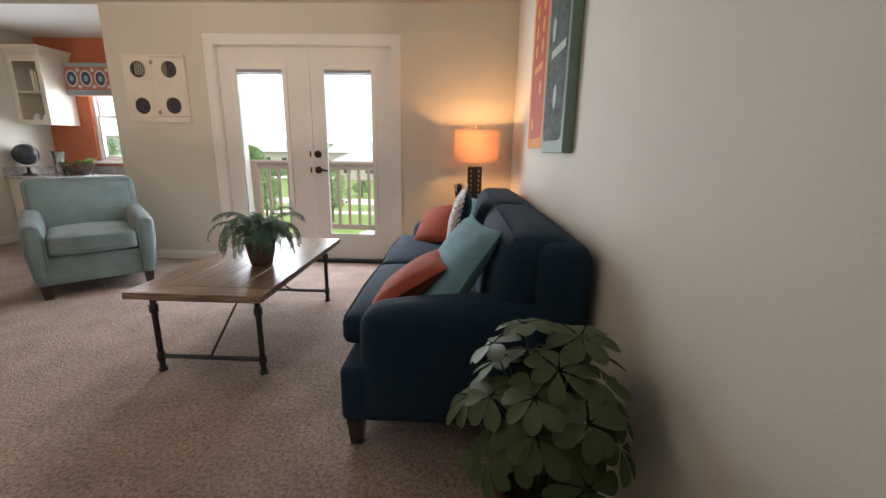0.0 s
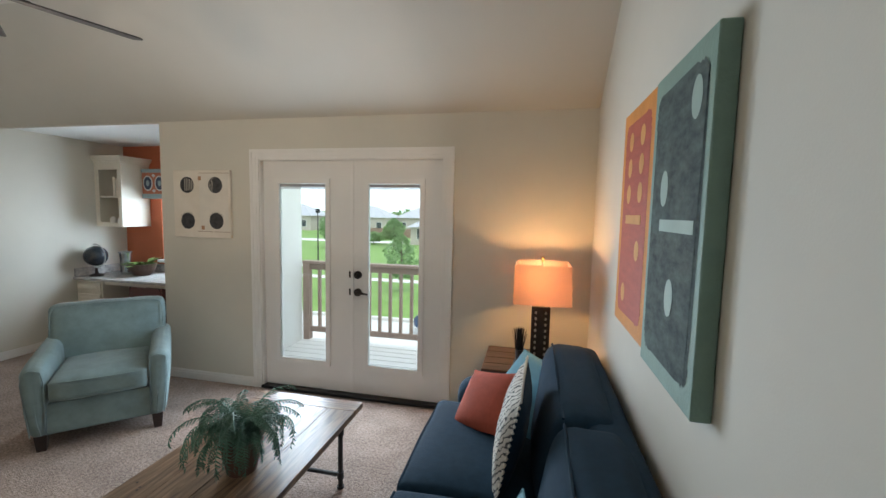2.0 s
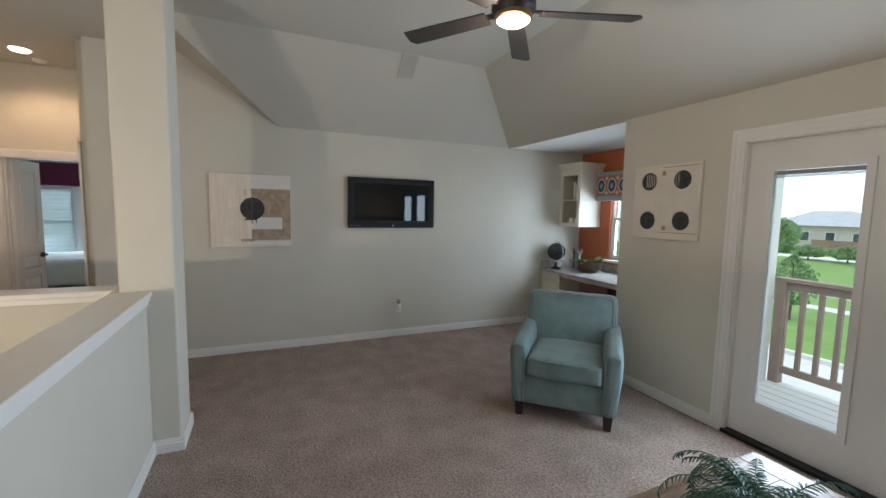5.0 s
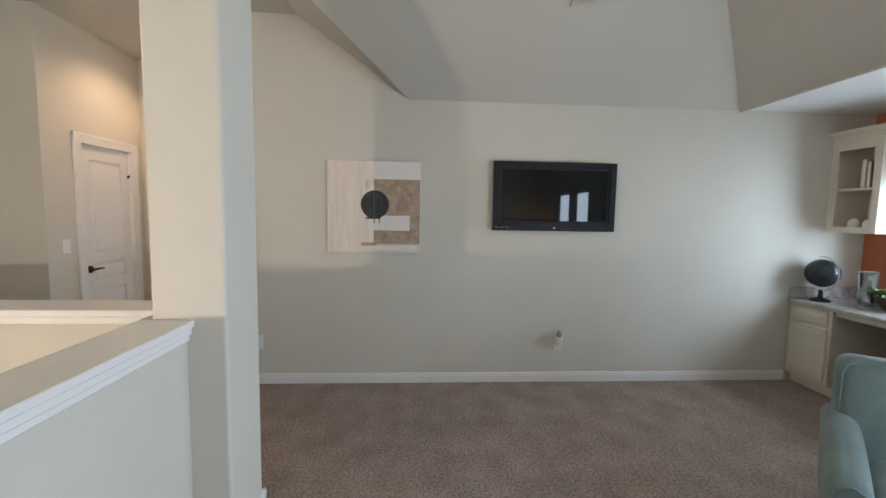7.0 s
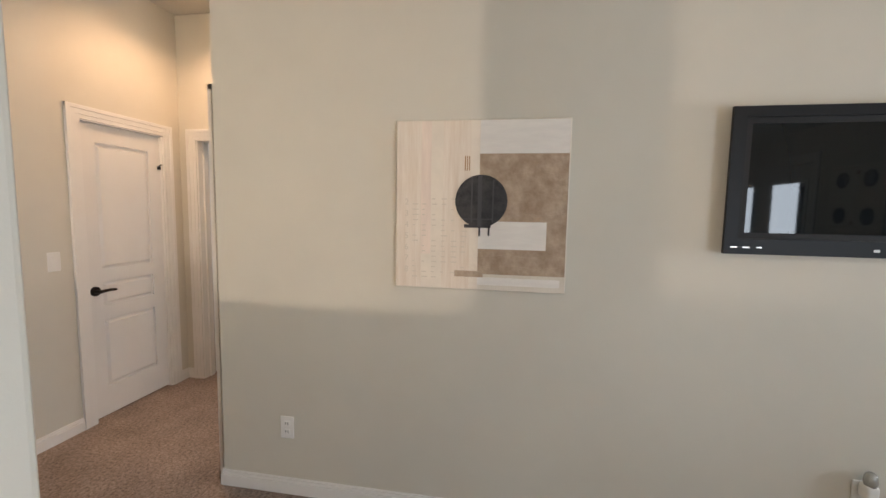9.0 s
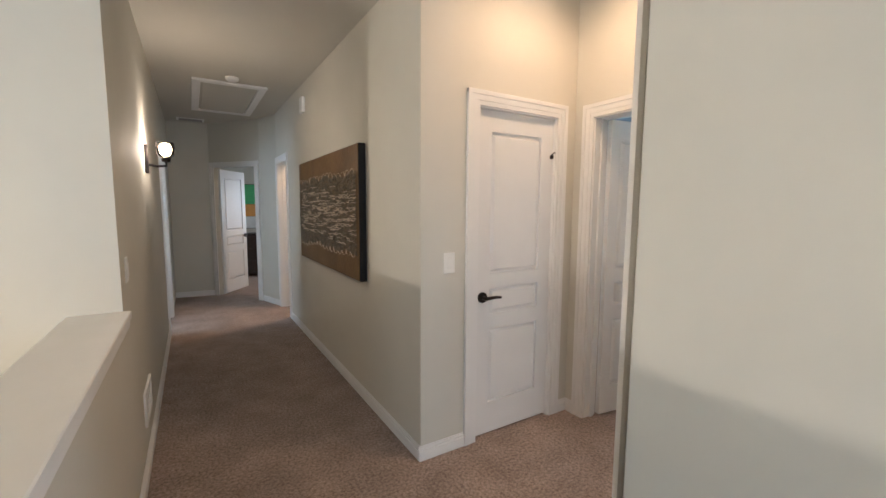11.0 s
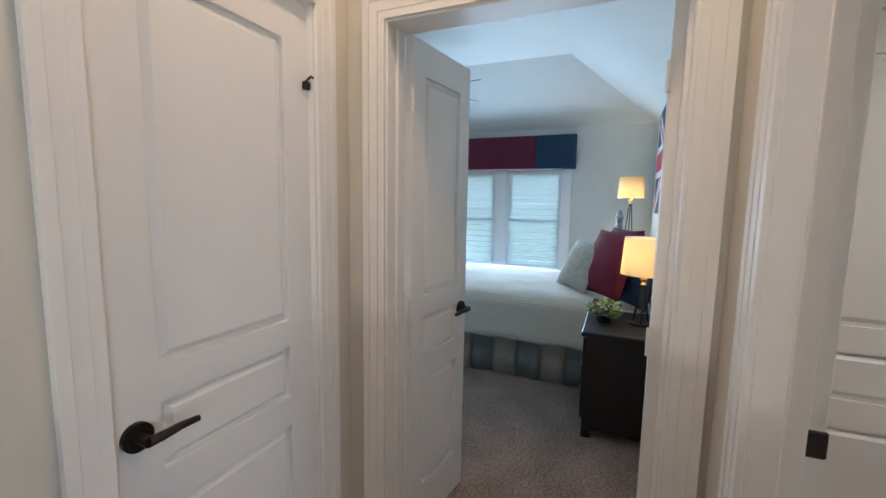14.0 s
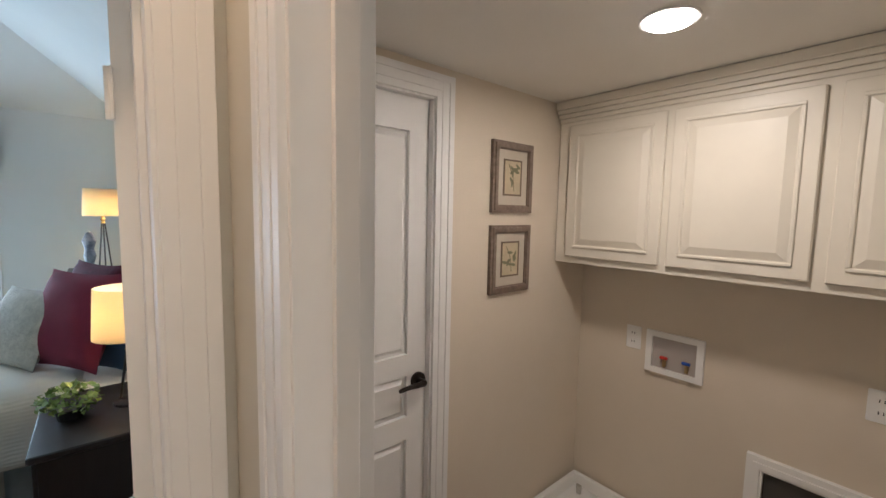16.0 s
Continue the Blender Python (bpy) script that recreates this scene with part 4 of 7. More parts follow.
def rim(w, h, n=10):
    """Points along a pillow's seam."""
    pts = []
    for a, b in (((-1, -1), (1, -1)), ((1, -1), (1, 1)), ((1, 1), (-1, 1)), ((-1, 1), (-1, -1))):
        for k in range(n):
            u, v = a[0] + (b[0] - a[0]) * k / n, a[1] + (b[1] - a[1]) * k / n
            pts.append((u * w / 2 * (1 - 0.075 * (1 - v * v) * u * u), 0, h / 2 + v * h / 2 * (1 - 0.075 * (1 - u * u) * v * v)))
    return pts + [pts[0]]


def make_pillow(label, material, m, w=0.45, h=0.45, t=0.17, seed=0.0, piping=None):
    p = thing("pillow", label, "pillow", m, "pillows on the sofa")
    part("cover", pillow(bmesh.new(), w, h, t, seed=seed), material, p, smooth=True)
    if piping:
        part("piping", tube(bmesh.new(), rim(w, h), 0.005, 6), piping, p, smooth=True)
    return p


# sofa along the east wall
SX, SY0, SY1 = -0.02, 1.44, 3.56
sofa = thing("sofa", "navy blue fabric sofa with two seat cushions, against the wall", "sofa", pose(0, 0, 0))
part("base", soft(bmesh.new(), SX + 0.03, 0.90, SY0 + 0.012, SY1 - 0.012, 0.11, 0.34, 0.025, n=4), NAVY, sofa, smooth=True)
part("back", soft(bmesh.new(), 0.73, 0.93, SY0 + 0.015, SY1 - 0.015, 0.30, 0.825, 0.06, (0.0, 0.008, 0.012), n=6, rough=0.004), NAVY, sofa, smooth=True)
ym = (SY0 + SY1) / 2
for y0, y1 in ((SY0 + 0.21, ym - 0.003), (ym + 0.003, SY1 - 0.21)):
    part("seat_cushion", soft(bmesh.new(), SX - 0.01, 0.66, y0, y1, 0.335, 0.465, 0.035, (0.012, 0.0, 0.022), n=8, rough=0.006, seed=y0), NAVY, sofa, smooth=True)
    bm = soft(bmesh.new(), 0.555, 0.79, y0 - (0.15 if y0 < 2 else 0) + 0.004, y1 + (0.15 if y0 > 2 else 0) - 0.004, 0.45, 0.845, 0.055, (0.035, 0.008, 0.016), n=8, rough=0.008, seed=y1)
    for v in bm.verts:
        v.co.x += (v.co.z - 0.45) * 0.20
    part("back_cushion", bm, NAVY, sofa, smooth=True)
    ya, yb = y0 - (0.15 if y0 < 2 else 0) + 0.02, y1 + (0.15 if y0 > 2 else 0) - 0.02
    part("piping", tube(bmesh.new(), [(0.655, ya, 0.838), (0.648, (ya + yb) / 2, 0.850), (0.655, yb, 0.838)], 0.006, 6), NAVY, sofa)
    part("piping", tube(bmesh.new(), [(SX - 0.002, y0 + 0.03, 0.455), (SX - 0.008, (y0 + y1) / 2, 0.462), (SX - 0.002, y1 - 0.03, 0.455)], 0.005, 6), NAVY, sofa)
for y0, y1 in ((SY0, SY0 + 0.21), (SY1 - 0.21, SY1)):
    bm = soft(bmesh.new(), SX + 0.10, 0.90, y0, y1, 0.11, 0.60, 0.075, (0.0, 0.008, 0.012), n=6, rough=0.005, seed=y0)
    for v in bm.verts:
        if v.co.z > 0.4:
            v.co.z -= 0.05 * max(0, 0.5 - v.co.x) * 2
    part("arm", bm, NAVY, sofa, smooth=True)
for x in (SX + 0.085, 0.82):
    for y in (SY0 + 0.05, SY1 - 0.05):
        bm = bmesh.new()
        bmesh.ops.create_cone(bm, cap_ends=True, segments=4, radius1=0.032, radius2=0.048, depth=0.115, matrix=Matrix.Translation((x, y, 0.0575)) @ Matrix.Rotation(radians(45), 4, "Z"))
        part("leg", bm, DARKW, sofa, "dark tapered wooden foot")
make_pillow("large pale teal linen pillow leaning in the sofa corner", TEALP, pose(0.31, 1.77, 0.462, 34, 0, 103), 0.46, 0.46, 0.18, 1.0, TEALP)
make_pillow("rust orange linen pillow lying against a teal pillow", RUST, pose(0.09, 1.86, 0.468, 56, 0, 86), 0.42, 0.40, 0.15, 2.0)
make_pillow("rust orange linen pillow at the far end of the sofa", RUST, pose(0.25, 2.98, 0.475, 46, 14, 146), 0.38, 0.37, 0.15, 3.0)
make_pillow("blue teal linen pillow at the far end of the sofa", TEALD, pose(0.39, 3.13, 0.462, 46, 0, 130), 0.47, 0.45, 0.16, 4.0, TEALD)
PATT = bpy.data.materials.new("woven_chevron_fabric")
PATT.use_nodes = True
nt = PATT.node_tree
tc = nt.nodes.new("ShaderNodeTexCoord")
wv = nt.nodes.new("ShaderNodeTexWave")
wv.wave_type, wv.bands_direction = "BANDS", "DIAGONAL"
wv.inputs["Scale"].default_value, wv.inputs["Distortion"].default_value = 16, 6
wv.inputs["Detail"].default_value, wv.inputs["Detail Scale"].default_value = 2, 2.4
rp = nt.nodes.new("ShaderNodeValToRGB")
rp.color_ramp.elements[0].position, rp.color_ramp.elements[1].position = 0.12, 0.24
rp.color_ramp.elements[0].color, rp.color_ramp.elements[1].color = (0.05, 0.055, 0.06, 1), (0.52, 0.50, 0.45, 1)
nt.links.new(tc.outputs["Object"], wv.inputs[0])
nt.links.new(wv.outputs[0], rp.inputs[0])
nt.links.new(rp.outputs[0], nt.nodes["Principled BSDF"].inputs["Base Color"])
nt.nodes["Principled BSDF"].inputs["Roughness"].default_value = 0.9
pp = thing("pillow", "black and cream patterned pillow with a navy back and white trim", "pillow", pose(0.41, 2.72, 0.462, 11, 0, 88), "pillows on the sofa")
bm = pillow(bmesh.new(), 0.50, 0.46, 0.15, seed=5.0)
back = bm.copy()
bmesh.ops.delete(bm, geom=[f for f in bm.faces if f.calc_center_median().y < 0], context="FACES")
bmesh.ops.delete(back, geom=[f for f in back.faces if f.calc_center_median().y >= 0], context="FACES")
part("front_cover", bm, PATT, pp, "black and cream leaf pattern", smooth=True)
part("back_cover", back, NAVY, pp, "plain navy back", smooth=True)
bm = bmesh.new()
pts = rim(0.50, 0.46, 16)
for k, p in enumerate(pts[:-1]):
    c = Vector((0, 0, 0.23))
    d = (Vector(p) - c).normalized()
    cyl(bm, Vector(p) - d * 0.006, Vector(p) + d * 0.012, 0.008, 0.003, n=5)
part("trim", bm, mat("cream_cord", (0.7, 0.67, 0.6), 0.9), pp, "short cream fringe")

# coffee table
table = thing("coffee_table", "weathered oak coffee table on dark iron pipe legs", "coffee table", pose(-0.82, 2.533, 0))
TW, TL, TZ = 0.343, 0.657, 0.456
for k in range(4):
    x0 = -TW + 0.0 + k * TW / 2
    part("plank", boxes((x0 + 0.0005, x0 + TW / 2 - 0.0005, -TL + 0.1205, TL - 0.1205, TZ - 0.034, TZ), bevel=0.0018), OAK, table)
for y0, y1 in ((-TL, -TL + 0.12), (TL - 0.12, TL)):
    part("plank", boxes((-TW, TW, y0, y1, TZ - 0.034, TZ), bevel=0.003), OAKX, table)
rng = random.Random(8)
for k in range(10):
    bm = bmesh.new()
    x, y = rng.uniform(-0.3, 0.3), rng.uniform(-0.6, 0.6)
    cyl(bm, (x, y, TZ - 0.003), (x, y, TZ + 0.0006), 0.006, n=8)
    part("nail", bm, DARKW, table)
for x in (-0.262, 0.275):
    for y in (-0.57, 0.49):
        bm = bmesh.new()
        cyl(bm, (x, y, 0.012), (x, y, TZ - 0.034), 0.0145, n=14)
        cyl(bm, (x, y, 0), (x, y, 0.014), 0.021, n=14)
        cyl(bm, (x, y, TZ - 0.05), (x, y, TZ - 0.034), 0.032, n=14)
        cyl(bm, (x, y, TZ - 0.13), (x, y, TZ - 0.09), 0.021, n=14)
        cyl(bm, (x, y, 0.06), (x, y, 0.10), 0.020, n=14)
        part("leg", bm, IRON, table)
for y in (-0.57, 0.49):
    part("stretcher", cyl(bmesh.new(), (-0.262, y, 0.08), (0.275, y, 0.08), 0.012, n=12), IRON, table)
    part("stretcher", cyl(bmesh.new(), (-0.262, y, TZ - 0.06), (0.275, y, TZ - 0.06), 0.010, n=12), IRON, table)
part("brace", cyl(bmesh.new(), (0.0, -0.57, 0.08), (0.0, -0.05, TZ - 0.04), 0.006, n=8), IRON, table)
part("brace", cyl(bmesh.new(), (0.0, 0.49, 0.08), (0.0, -0.03, TZ - 0.04), 0.006, n=8), IRON, table)


def frond_mesh(length, rise, bend, seed):
    """One fern frond: it leaves the pot at the angle rise, arches over by bend degrees, and carries paired leaflets."""
    rng = random.Random(seed)
    vs, fs = [], []
    n = 27
    c, prev = Vector((0, 0, 0)), None
    curl = rng.uniform(-0.5, 0.5)
    for k in range(n + 1):
        u = k / n
        el = radians(rise - bend * u ** 1.25)
        d = Vector((math.cos(el), math.sin(curl * u) * 0.4, math.sin(el))).normalized()
        side = d.cross(Vector((0, 0, 1))).normalized()
        if k:
            c = c + d * length / n
        nrm = side.cross(d)
        wd = 0.041 * min(1, 0.35 + 4 * u) * (1 - max(0, u - 0.35) ** 1.6 * 1.7)
        if k > 2:
            for s in (-1, 1):
                tip = c + side * s * wd * rng.uniform(0.88, 1.08) + d * (0.012 + 0.006 * rng.random()) - nrm * (0.008 + 0.012 * rng.random())
                mid = c.lerp(tip, 0.5) + nrm * 0.003
                i, h = len(vs), 0.0046
                vs.extend((c - d * h, mid - d * h, tip - d * 0.0015, tip + d * 0.0015, mid + d * h * 0.8, c + d * h * 0.7))
                fs.append((i, i + 1, i + 2, i + 3, i + 4, i + 5))
        i = len(vs)
        vs.extend((c - side * 0.0018, c + side * 0.0018, c + nrm * 0.0025))
        if prev is not None:
            for a, b in ((0, 1), (1, 2), (2, 0)):
                fs.append((prev + a, prev + b, i + b, i + a))
        prev = i
    me = bpy.data.meshes.new("frond")
    me.from_pydata(vs, [], fs)
    me.materials.append(FERN)
    return me


fern = thing("potted_fern", "dark green boston fern in a clay pot on the coffee table", "potted plant", pose(-0.74, 2.44, TZ))
part("pot", lathe(bmesh.new(), [(0, 0), (0.062, 0), (0.078, 0.07), (0.086, 0.13), (0.092, 0.13), (0.092, 0.15), (0.08, 0.15), (0.076, 0.12), (0, 0.12)], 24), TERRA, fern, smooth=False)
part("soil", lathe(bmesh.new(), [(0.077, 0.123), (0.04, 0.13), (0, 0.132)], 16), SOIL, fern)
fm = [frond_mesh(l, r, b, s) for s, (l, r, b) in enumerate(((0.44, 90, 170), (0.43, 84, 195), (0.42, 96, 145), (0.41, 78, 190), (0.47, 90, 205), (0.40, 98, 130), (0.37, 66, 170), (0.43, 82, 185)))]
rng = random.Random(3)
for k in range(76):
    f = new("frond", fm[(k * 5 + k // 8) % 8])
    f.parent = fern
    s = rng.uniform(0.60, 0.94)
    f.matrix_local = pose(rng.uniform(-0.03, 0.03), rng.uniform(-0.03, 0.03), 0.125, rng.uniform(-9, 9), 0, k * 137.5 + rng.uniform(-16, 16)) @ Matrix.Diagonal((s, s, s, 1))


def umbrella_leaf_mesh(seed):
    """One palmate leaf: rounded paddle-shaped leaflets round a stalk."""
    rng = random.Random(seed)
    vs, fs = [], []
    count = 7 + seed % 2
    rows = ((0.10, 0.06), (0.25, 0.34), (0.45, 0.74), (0.65, 1.0), (0.82, 0.94), (0.94, 0.60), (1.0, 0.12))
    for k in range(count):
        a = 2 * math.pi * k / count + rng.uniform(-0.12, 0.12)
        length, w = rng.uniform(0.084, 0.112), rng.uniform(0.023, 0.029)
        sag = rng.uniform(0.010, 0.034)
        d, s = Vector((math.cos(a), math.sin(a), 0)), Vector((-math.sin(a), math.cos(a), 0))
        i = len(vs)
        for u, ww in rows:
            c = d * (length * u) + Vector((0, 0, 0.008 - sag * u * u + 0.001 * (k % 2)))
            vs.extend((c - s * w * ww + Vector((0, 0, 0.006 * ww)), c, c + s * w * ww + Vector((0, 0, 0.006 * ww))))
        for r in range(len(rows) - 1):
            j = i + 3 * r
            fs.extend(((j, j + 1, j + 4, j + 3), (j + 1, j + 2, j + 5, j + 4)))
    me = bpy.data.meshes.new("leaf")
    me.from_pydata(vs, [], fs)
    me.materials.append(SCHEF)
    for p in me.polygons:
        p.use_smooth = True
    return me


ub = thing("umbrella_plant", "dark green umbrella plant in a pot beside the sofa", "potted plant", pose(0.70, 1.06, 0))
part("pot", lathe(bmesh.new(), [(0, 0), (0.11, 0), (0.125, 0.1), (0.14, 0.22), (0.148, 0.22), (0.148, 0.25), (0.13, 0.25), (0.125, 0.2), (0, 0.2)], 28), TERRA, ub)
part("soil", lathe(bmesh.new(), [(0.126, 0.205), (0.06, 0.212), (0, 0.215)], 16), SOIL, ub)
um = [umbrella_leaf_mesh(s) for s in range(6)]
rng = random.Random(12)
stems = bmesh.new()
for k in range(26):
    a = k * 2.39996 + rng.uniform(-0.25, 0.25)
    u = (k + 0.5) / 26
    el = math.asin(min(1, max(-0.5, 0.97 - 1.5 * u)))
    r = 0.20 * rng.uniform(0.72, 1.12)
    c = Vector((r * math.cos(el) * math.cos(a), r * math.cos(el) * math.sin(a), 0.49 + r * 1.02 * math.sin(el)))
    c.x = min(c.x, 0.14)
    out = (c - Vector((0, 0, 0.36))).normalized()
    f = new("leaf", um[k % 6])
    f.parent = ub
    s = rng.uniform(0.78, 1.02)
    up = (out + Vector((rng.uniform(-0.25, 0.25), rng.uniform(-0.25, 0.25), 0.30))).normalized()
    f.matrix_local = Matrix.Translation(c) @ up.to_track_quat("Z", "Y").to_matrix().to_4x4() @ Matrix.Rotation(rng.uniform(0, 6.28), 4, "Z") @ Matrix.Diagonal((s, s, s, 1))
    tube(stems, [(0.02 * math.cos(a), 0.02 * math.sin(a), 0.2), (c.x * 0.45, c.y * 0.45, 0.2 + (c.z - 0.2) * 0.6), c], [0.005, 0.004, 0.0025], 5)
part("stems", stems, SCHEF, ub)

# armchair
chair = thing("armchair", "pale teal velvet armchair with dark tapered feet on the carpet", "armchair", pose(-2.635, 3.335, 0, 0, 0, 45))
part("base", soft(bmesh.new(), -0.34, 0.34, -0.355, 0.34, 0.105, 0.325, 0.02, n=5), TEALC, chair, smooth=True)
bm = soft(bmesh.new(), -0.268, 0.268, -0.385, 0.20, 0.335, 0.475, 0.028, (0.004, 0.012, 0.028), n=10, rough=0.007)
part("seat_cushion", bm, TEALC, chair, "loose velvet seat cushion", smooth=True)
for z in (0.346, 0.462):
    part("piping", tube(bmesh.new(), [(-0.262, -0.375, z), (-0.13, -0.392, z + 0.001), (0, -0.396, z + 0.002), (0.13, -0.392, z + 0.001), (0.262, -0.375, z)], 0.0045, 6), TEALC, chair, smooth=True)
bm = soft(bmesh.new(), -0.372, 0.372, 0.15, 0.31, 0.36, 0.865, 0.05, (0, 0.022, 0.006), n=9, rough=0.006)
for v in bm.verts:
    v.co.y += (v.co.z - 0.36) * 0.17
    v.co.x *= 1 - 0.05 * max(0, 0.62 - v.co.z)
part("backrest", bm, TEALC, chair, "padded velvet backrest with rounded corners", smooth=True)
part("piping", tube(bmesh.new(), [(-0.355, 0.178, 0.64), (-0.352, 0.207, 0.80), (-0.335, 0.215, 0.845), (-0.28, 0.219, 0.862), (0, 0.220, 0.866), (0.28, 0.219, 0.862), (0.335, 0.215, 0.845), (0.352, 0.207, 0.80), (0.355, 0.178, 0.64)], 0.004, 6), TEALC, chair, smooth=True)
for s in (-1, 1):
    bm = soft(bmesh.new(), min(s * 0.272, s * 0.395), max(s * 0.272, s * 0.395), -0.375, 0.35, 0.105, 0.59, 0.045, (0.008, 0.004, 0.012), n=7, rough=0.004)
    for v in bm.verts:
        if v.co.z > 0.35:
            v.co.z += 0.075 * (v.co.y + 0.12)
            v.co.x += s * 0.035 * (v.co.z - 0.35)
        else:
            v.co.x += -s * 0.10 * (0.35 - v.co.z) * (1 if s * v.co.x > 0.33 else 0)
    part("arm", bm, TEALC, chair, smooth=True)
    front = [(s * 0.283, 0.12), (s * 0.283, 0.48), (s * 0.295, 0.548), (s * 0.335, 0.566), (s * 0.378, 0.548), (s * 0.392, 0.48), (s * 0.380, 0.30), (s * 0.362, 0.12)]
    part("piping", tube(bmesh.new(), [(x, -0.374, z) for x, z in front], 0.004, 6), TEALC, chair, smooth=True)
    for y in (-0.32, 0.28):
        bm = bmesh.new()
        bmesh.ops.create_cone(bm, cap_ends=True, segments=4, radius1=0.034, radius2=0.048, depth=0.11, matrix=Matrix.Translation((s * 0.318, y, 0.055)) @ Matrix.Rotation(radians(45), 4, "Z"))
        part("leg", bm, DARKW, chair, "dark tapered wooden foot")

# end table, lamp and brush
ENDW = wood_mat("brown_plank_wood", (0.05, 0.03, 0.02), (0.13, 0.08, 0.055), 1.0, 0.4, axis=0)
et = thing("end_table", "brown wooden end table with iron legs in the corner", "end table", pose(0.55, 3.825, 0))
for k in range(4):
    part("plank", boxes((-0.345, 0.345, -0.25 + k * 0.125 + 0.001, -0.125 + k * 0.125 - 0.001, 0.562, 0.598), bevel=0.003), ENDW, et)
part("apron", boxes((-0.32, 0.32, -0.23, 0.23, 0.50, 0.562), bevel=0.003), IRON, et)
for x in (-0.31, 0.31):
    for y in (-0.22, 0.22):
        part("leg", cyl(bmesh.new(), (x, y, 0), (x, y, 0.51), 0.0145, n=12), IRON, et)
for y in (-0.22, 0.22):
    part("stretcher", cyl(bmesh.new(), (-0.31, y, 0.10), (0.31, y, 0.10), 0.011, n=10), IRON, et)

LX, LY = 0.585, 3.765
SHADE = bpy.data.materials.new("linen_lampshade")
SHADE.use_nodes = True
nt = SHADE.node_tree
b = nt.nodes["Principled BSDF"]
b.inputs["Base Color"].default_value = (0.56, 0.41, 0.35, 1)
b.inputs["Roughness"].default_value = 0.9
tl = nt.nodes.new("ShaderNodeBsdfTranslucent")
tl.inputs[0].default_value = (0.80, 0.50, 0.36, 1)
mxs = nt.nodes.new("ShaderNodeMixShader")
mxs.inputs[0].default_value = 0.0012
nt.links.new(b.outputs[0], mxs.inputs[1])
nt.links.new(tl.outputs[0], mxs.inputs[2])
nt.links.new(mxs.outputs[0], nt.nodes["Material Output"].inputs[0])
BULB = mat("lit_bulb", (1, 0.9, 0.75), 0.4, emit=(1, 0.62, 0.28), estr=25)
tlamp = thing("table_lamp", "lit table lamp with a pierced dark metal base and rectangular shade", "table lamp", pose(LX, LY, 0.598))
bm = boxes((-0.062, 0.062, -0.045, 0.045, 0, 0.02), (-0.062, -0.052, -0.045, 0.045, 0.02, 0.40), (0.052, 0.062, -0.045, 0.045, 0.02, 0.40), (-0.052, 0.052, -0.045, -0.036, 0.02, 0.40), (-0.052, 0.052, 0.036, 0.045, 0.02, 0.40), (-0.062, 0.062, -0.045, 0.045, 0.40, 0.415), bevel=0.002)
part("base", bm, mat("dark_pierced_metal", (0.05, 0.038, 0.03), 0.5, 0.5, var=0.2, scale=40), tlamp)
PALEIN = mat("pale_inset", (0.45, 0.40, 0.33), 0.4, 0.4)
for k in range(9):
    for x in (-0.033, 0.033):
        bm = bmesh.new()
        bmesh.ops.create_uvsphere(bm, u_segments=8, v_segments=6, radius=0.010, matrix=Matrix.Translation((x, -0.046, 0.045 + k * 0.041)) @ Matrix.Diagonal((0.8, 0.4, 1.1, 1)))
        part("stud", bm, PALEIN, tlamp)
part("stem", cyl(bmesh.new(), (0, 0, 0.41), (0, 0, 0.74), 0.006, n=8), NICKEL, tlamp)
w1, w2, d1, d2_ = 0.186, 0.178, 0.18, 0.172
bm = bmesh.new()
lo = [bm.verts.new(p) for p in ((-w1, -d1, 0.45), (w1, -d1, 0.45), (w1, d1, 0.45), (-w1, d1, 0.45))]
hi = [bm.verts.new(p) for p in ((-w2, -d2_, 0.71), (w2, -d2_, 0.71), (w2, d2_, 0.71), (-w2, d2_, 0.71))]
for k in range(4):
    bm.faces.new((lo[k], lo[(k + 1) % 4], hi[(k + 1) % 4], hi[k]))
bmesh.ops.solidify(bm, geom=list(bm.faces), thickness=0.003)
part("shade", bm, SHADE, tlamp, "pinkish linen rectangular shade")
bm = bmesh.new()
bmesh.ops.create_uvsphere(bm, u_segments=12, v_segments=8, radius=0.011, matrix=Matrix.Translation((0, 0, 0.745)))
cyl(bm, (0, 0, 0.72), (0, 0, 0.74), 0.008, n=8)
part("finial", bm, mat("brass", (0.55, 0.38, 0.15), 0.3, 1.0), tlamp, "small brass finial")
bm = bmesh.new()
bmesh.ops.create_uvsphere(bm, u_segments=12, v_segments=8, radius=0.022, matrix=Matrix.Translation((0, 0, 0.56)))
part("bulb", bm, BULB, tlamp)
br = thing("brush_ornament", "dark bristly brush ornament on the end table", "ornament", pose(0.45, 3.69, 0.598) @ Matrix.Scale(1.3, 4))
part("handle", lathe(bmesh.new(), [(0, 0), (0.03, 0), (0.03, 0.02), (0.018, 0.04), (0.022, 0.09), (0, 0.09)], 14), DARKW, br)
bm = bmesh.new()
rng = random.Random(2)
for k in range(150):
    a, r = rng.uniform(0, 6.28), rng.uniform(0, 0.02)
    o = rng.uniform(0.6, 2.4)
    cyl(bm, (r * math.cos(a), r * math.sin(a), 0.08), (r * o * math.cos(a) + rng.uniform(-.01, .01), r * o * math.sin(a), 0.08 + rng.uniform(0.09, 0.13)), 0.0016, 0.0008, n=3, caps=False)
part("bristles", bm, mat("black_bristle", (0.012, 0.012, 0.012), 0.7), br)


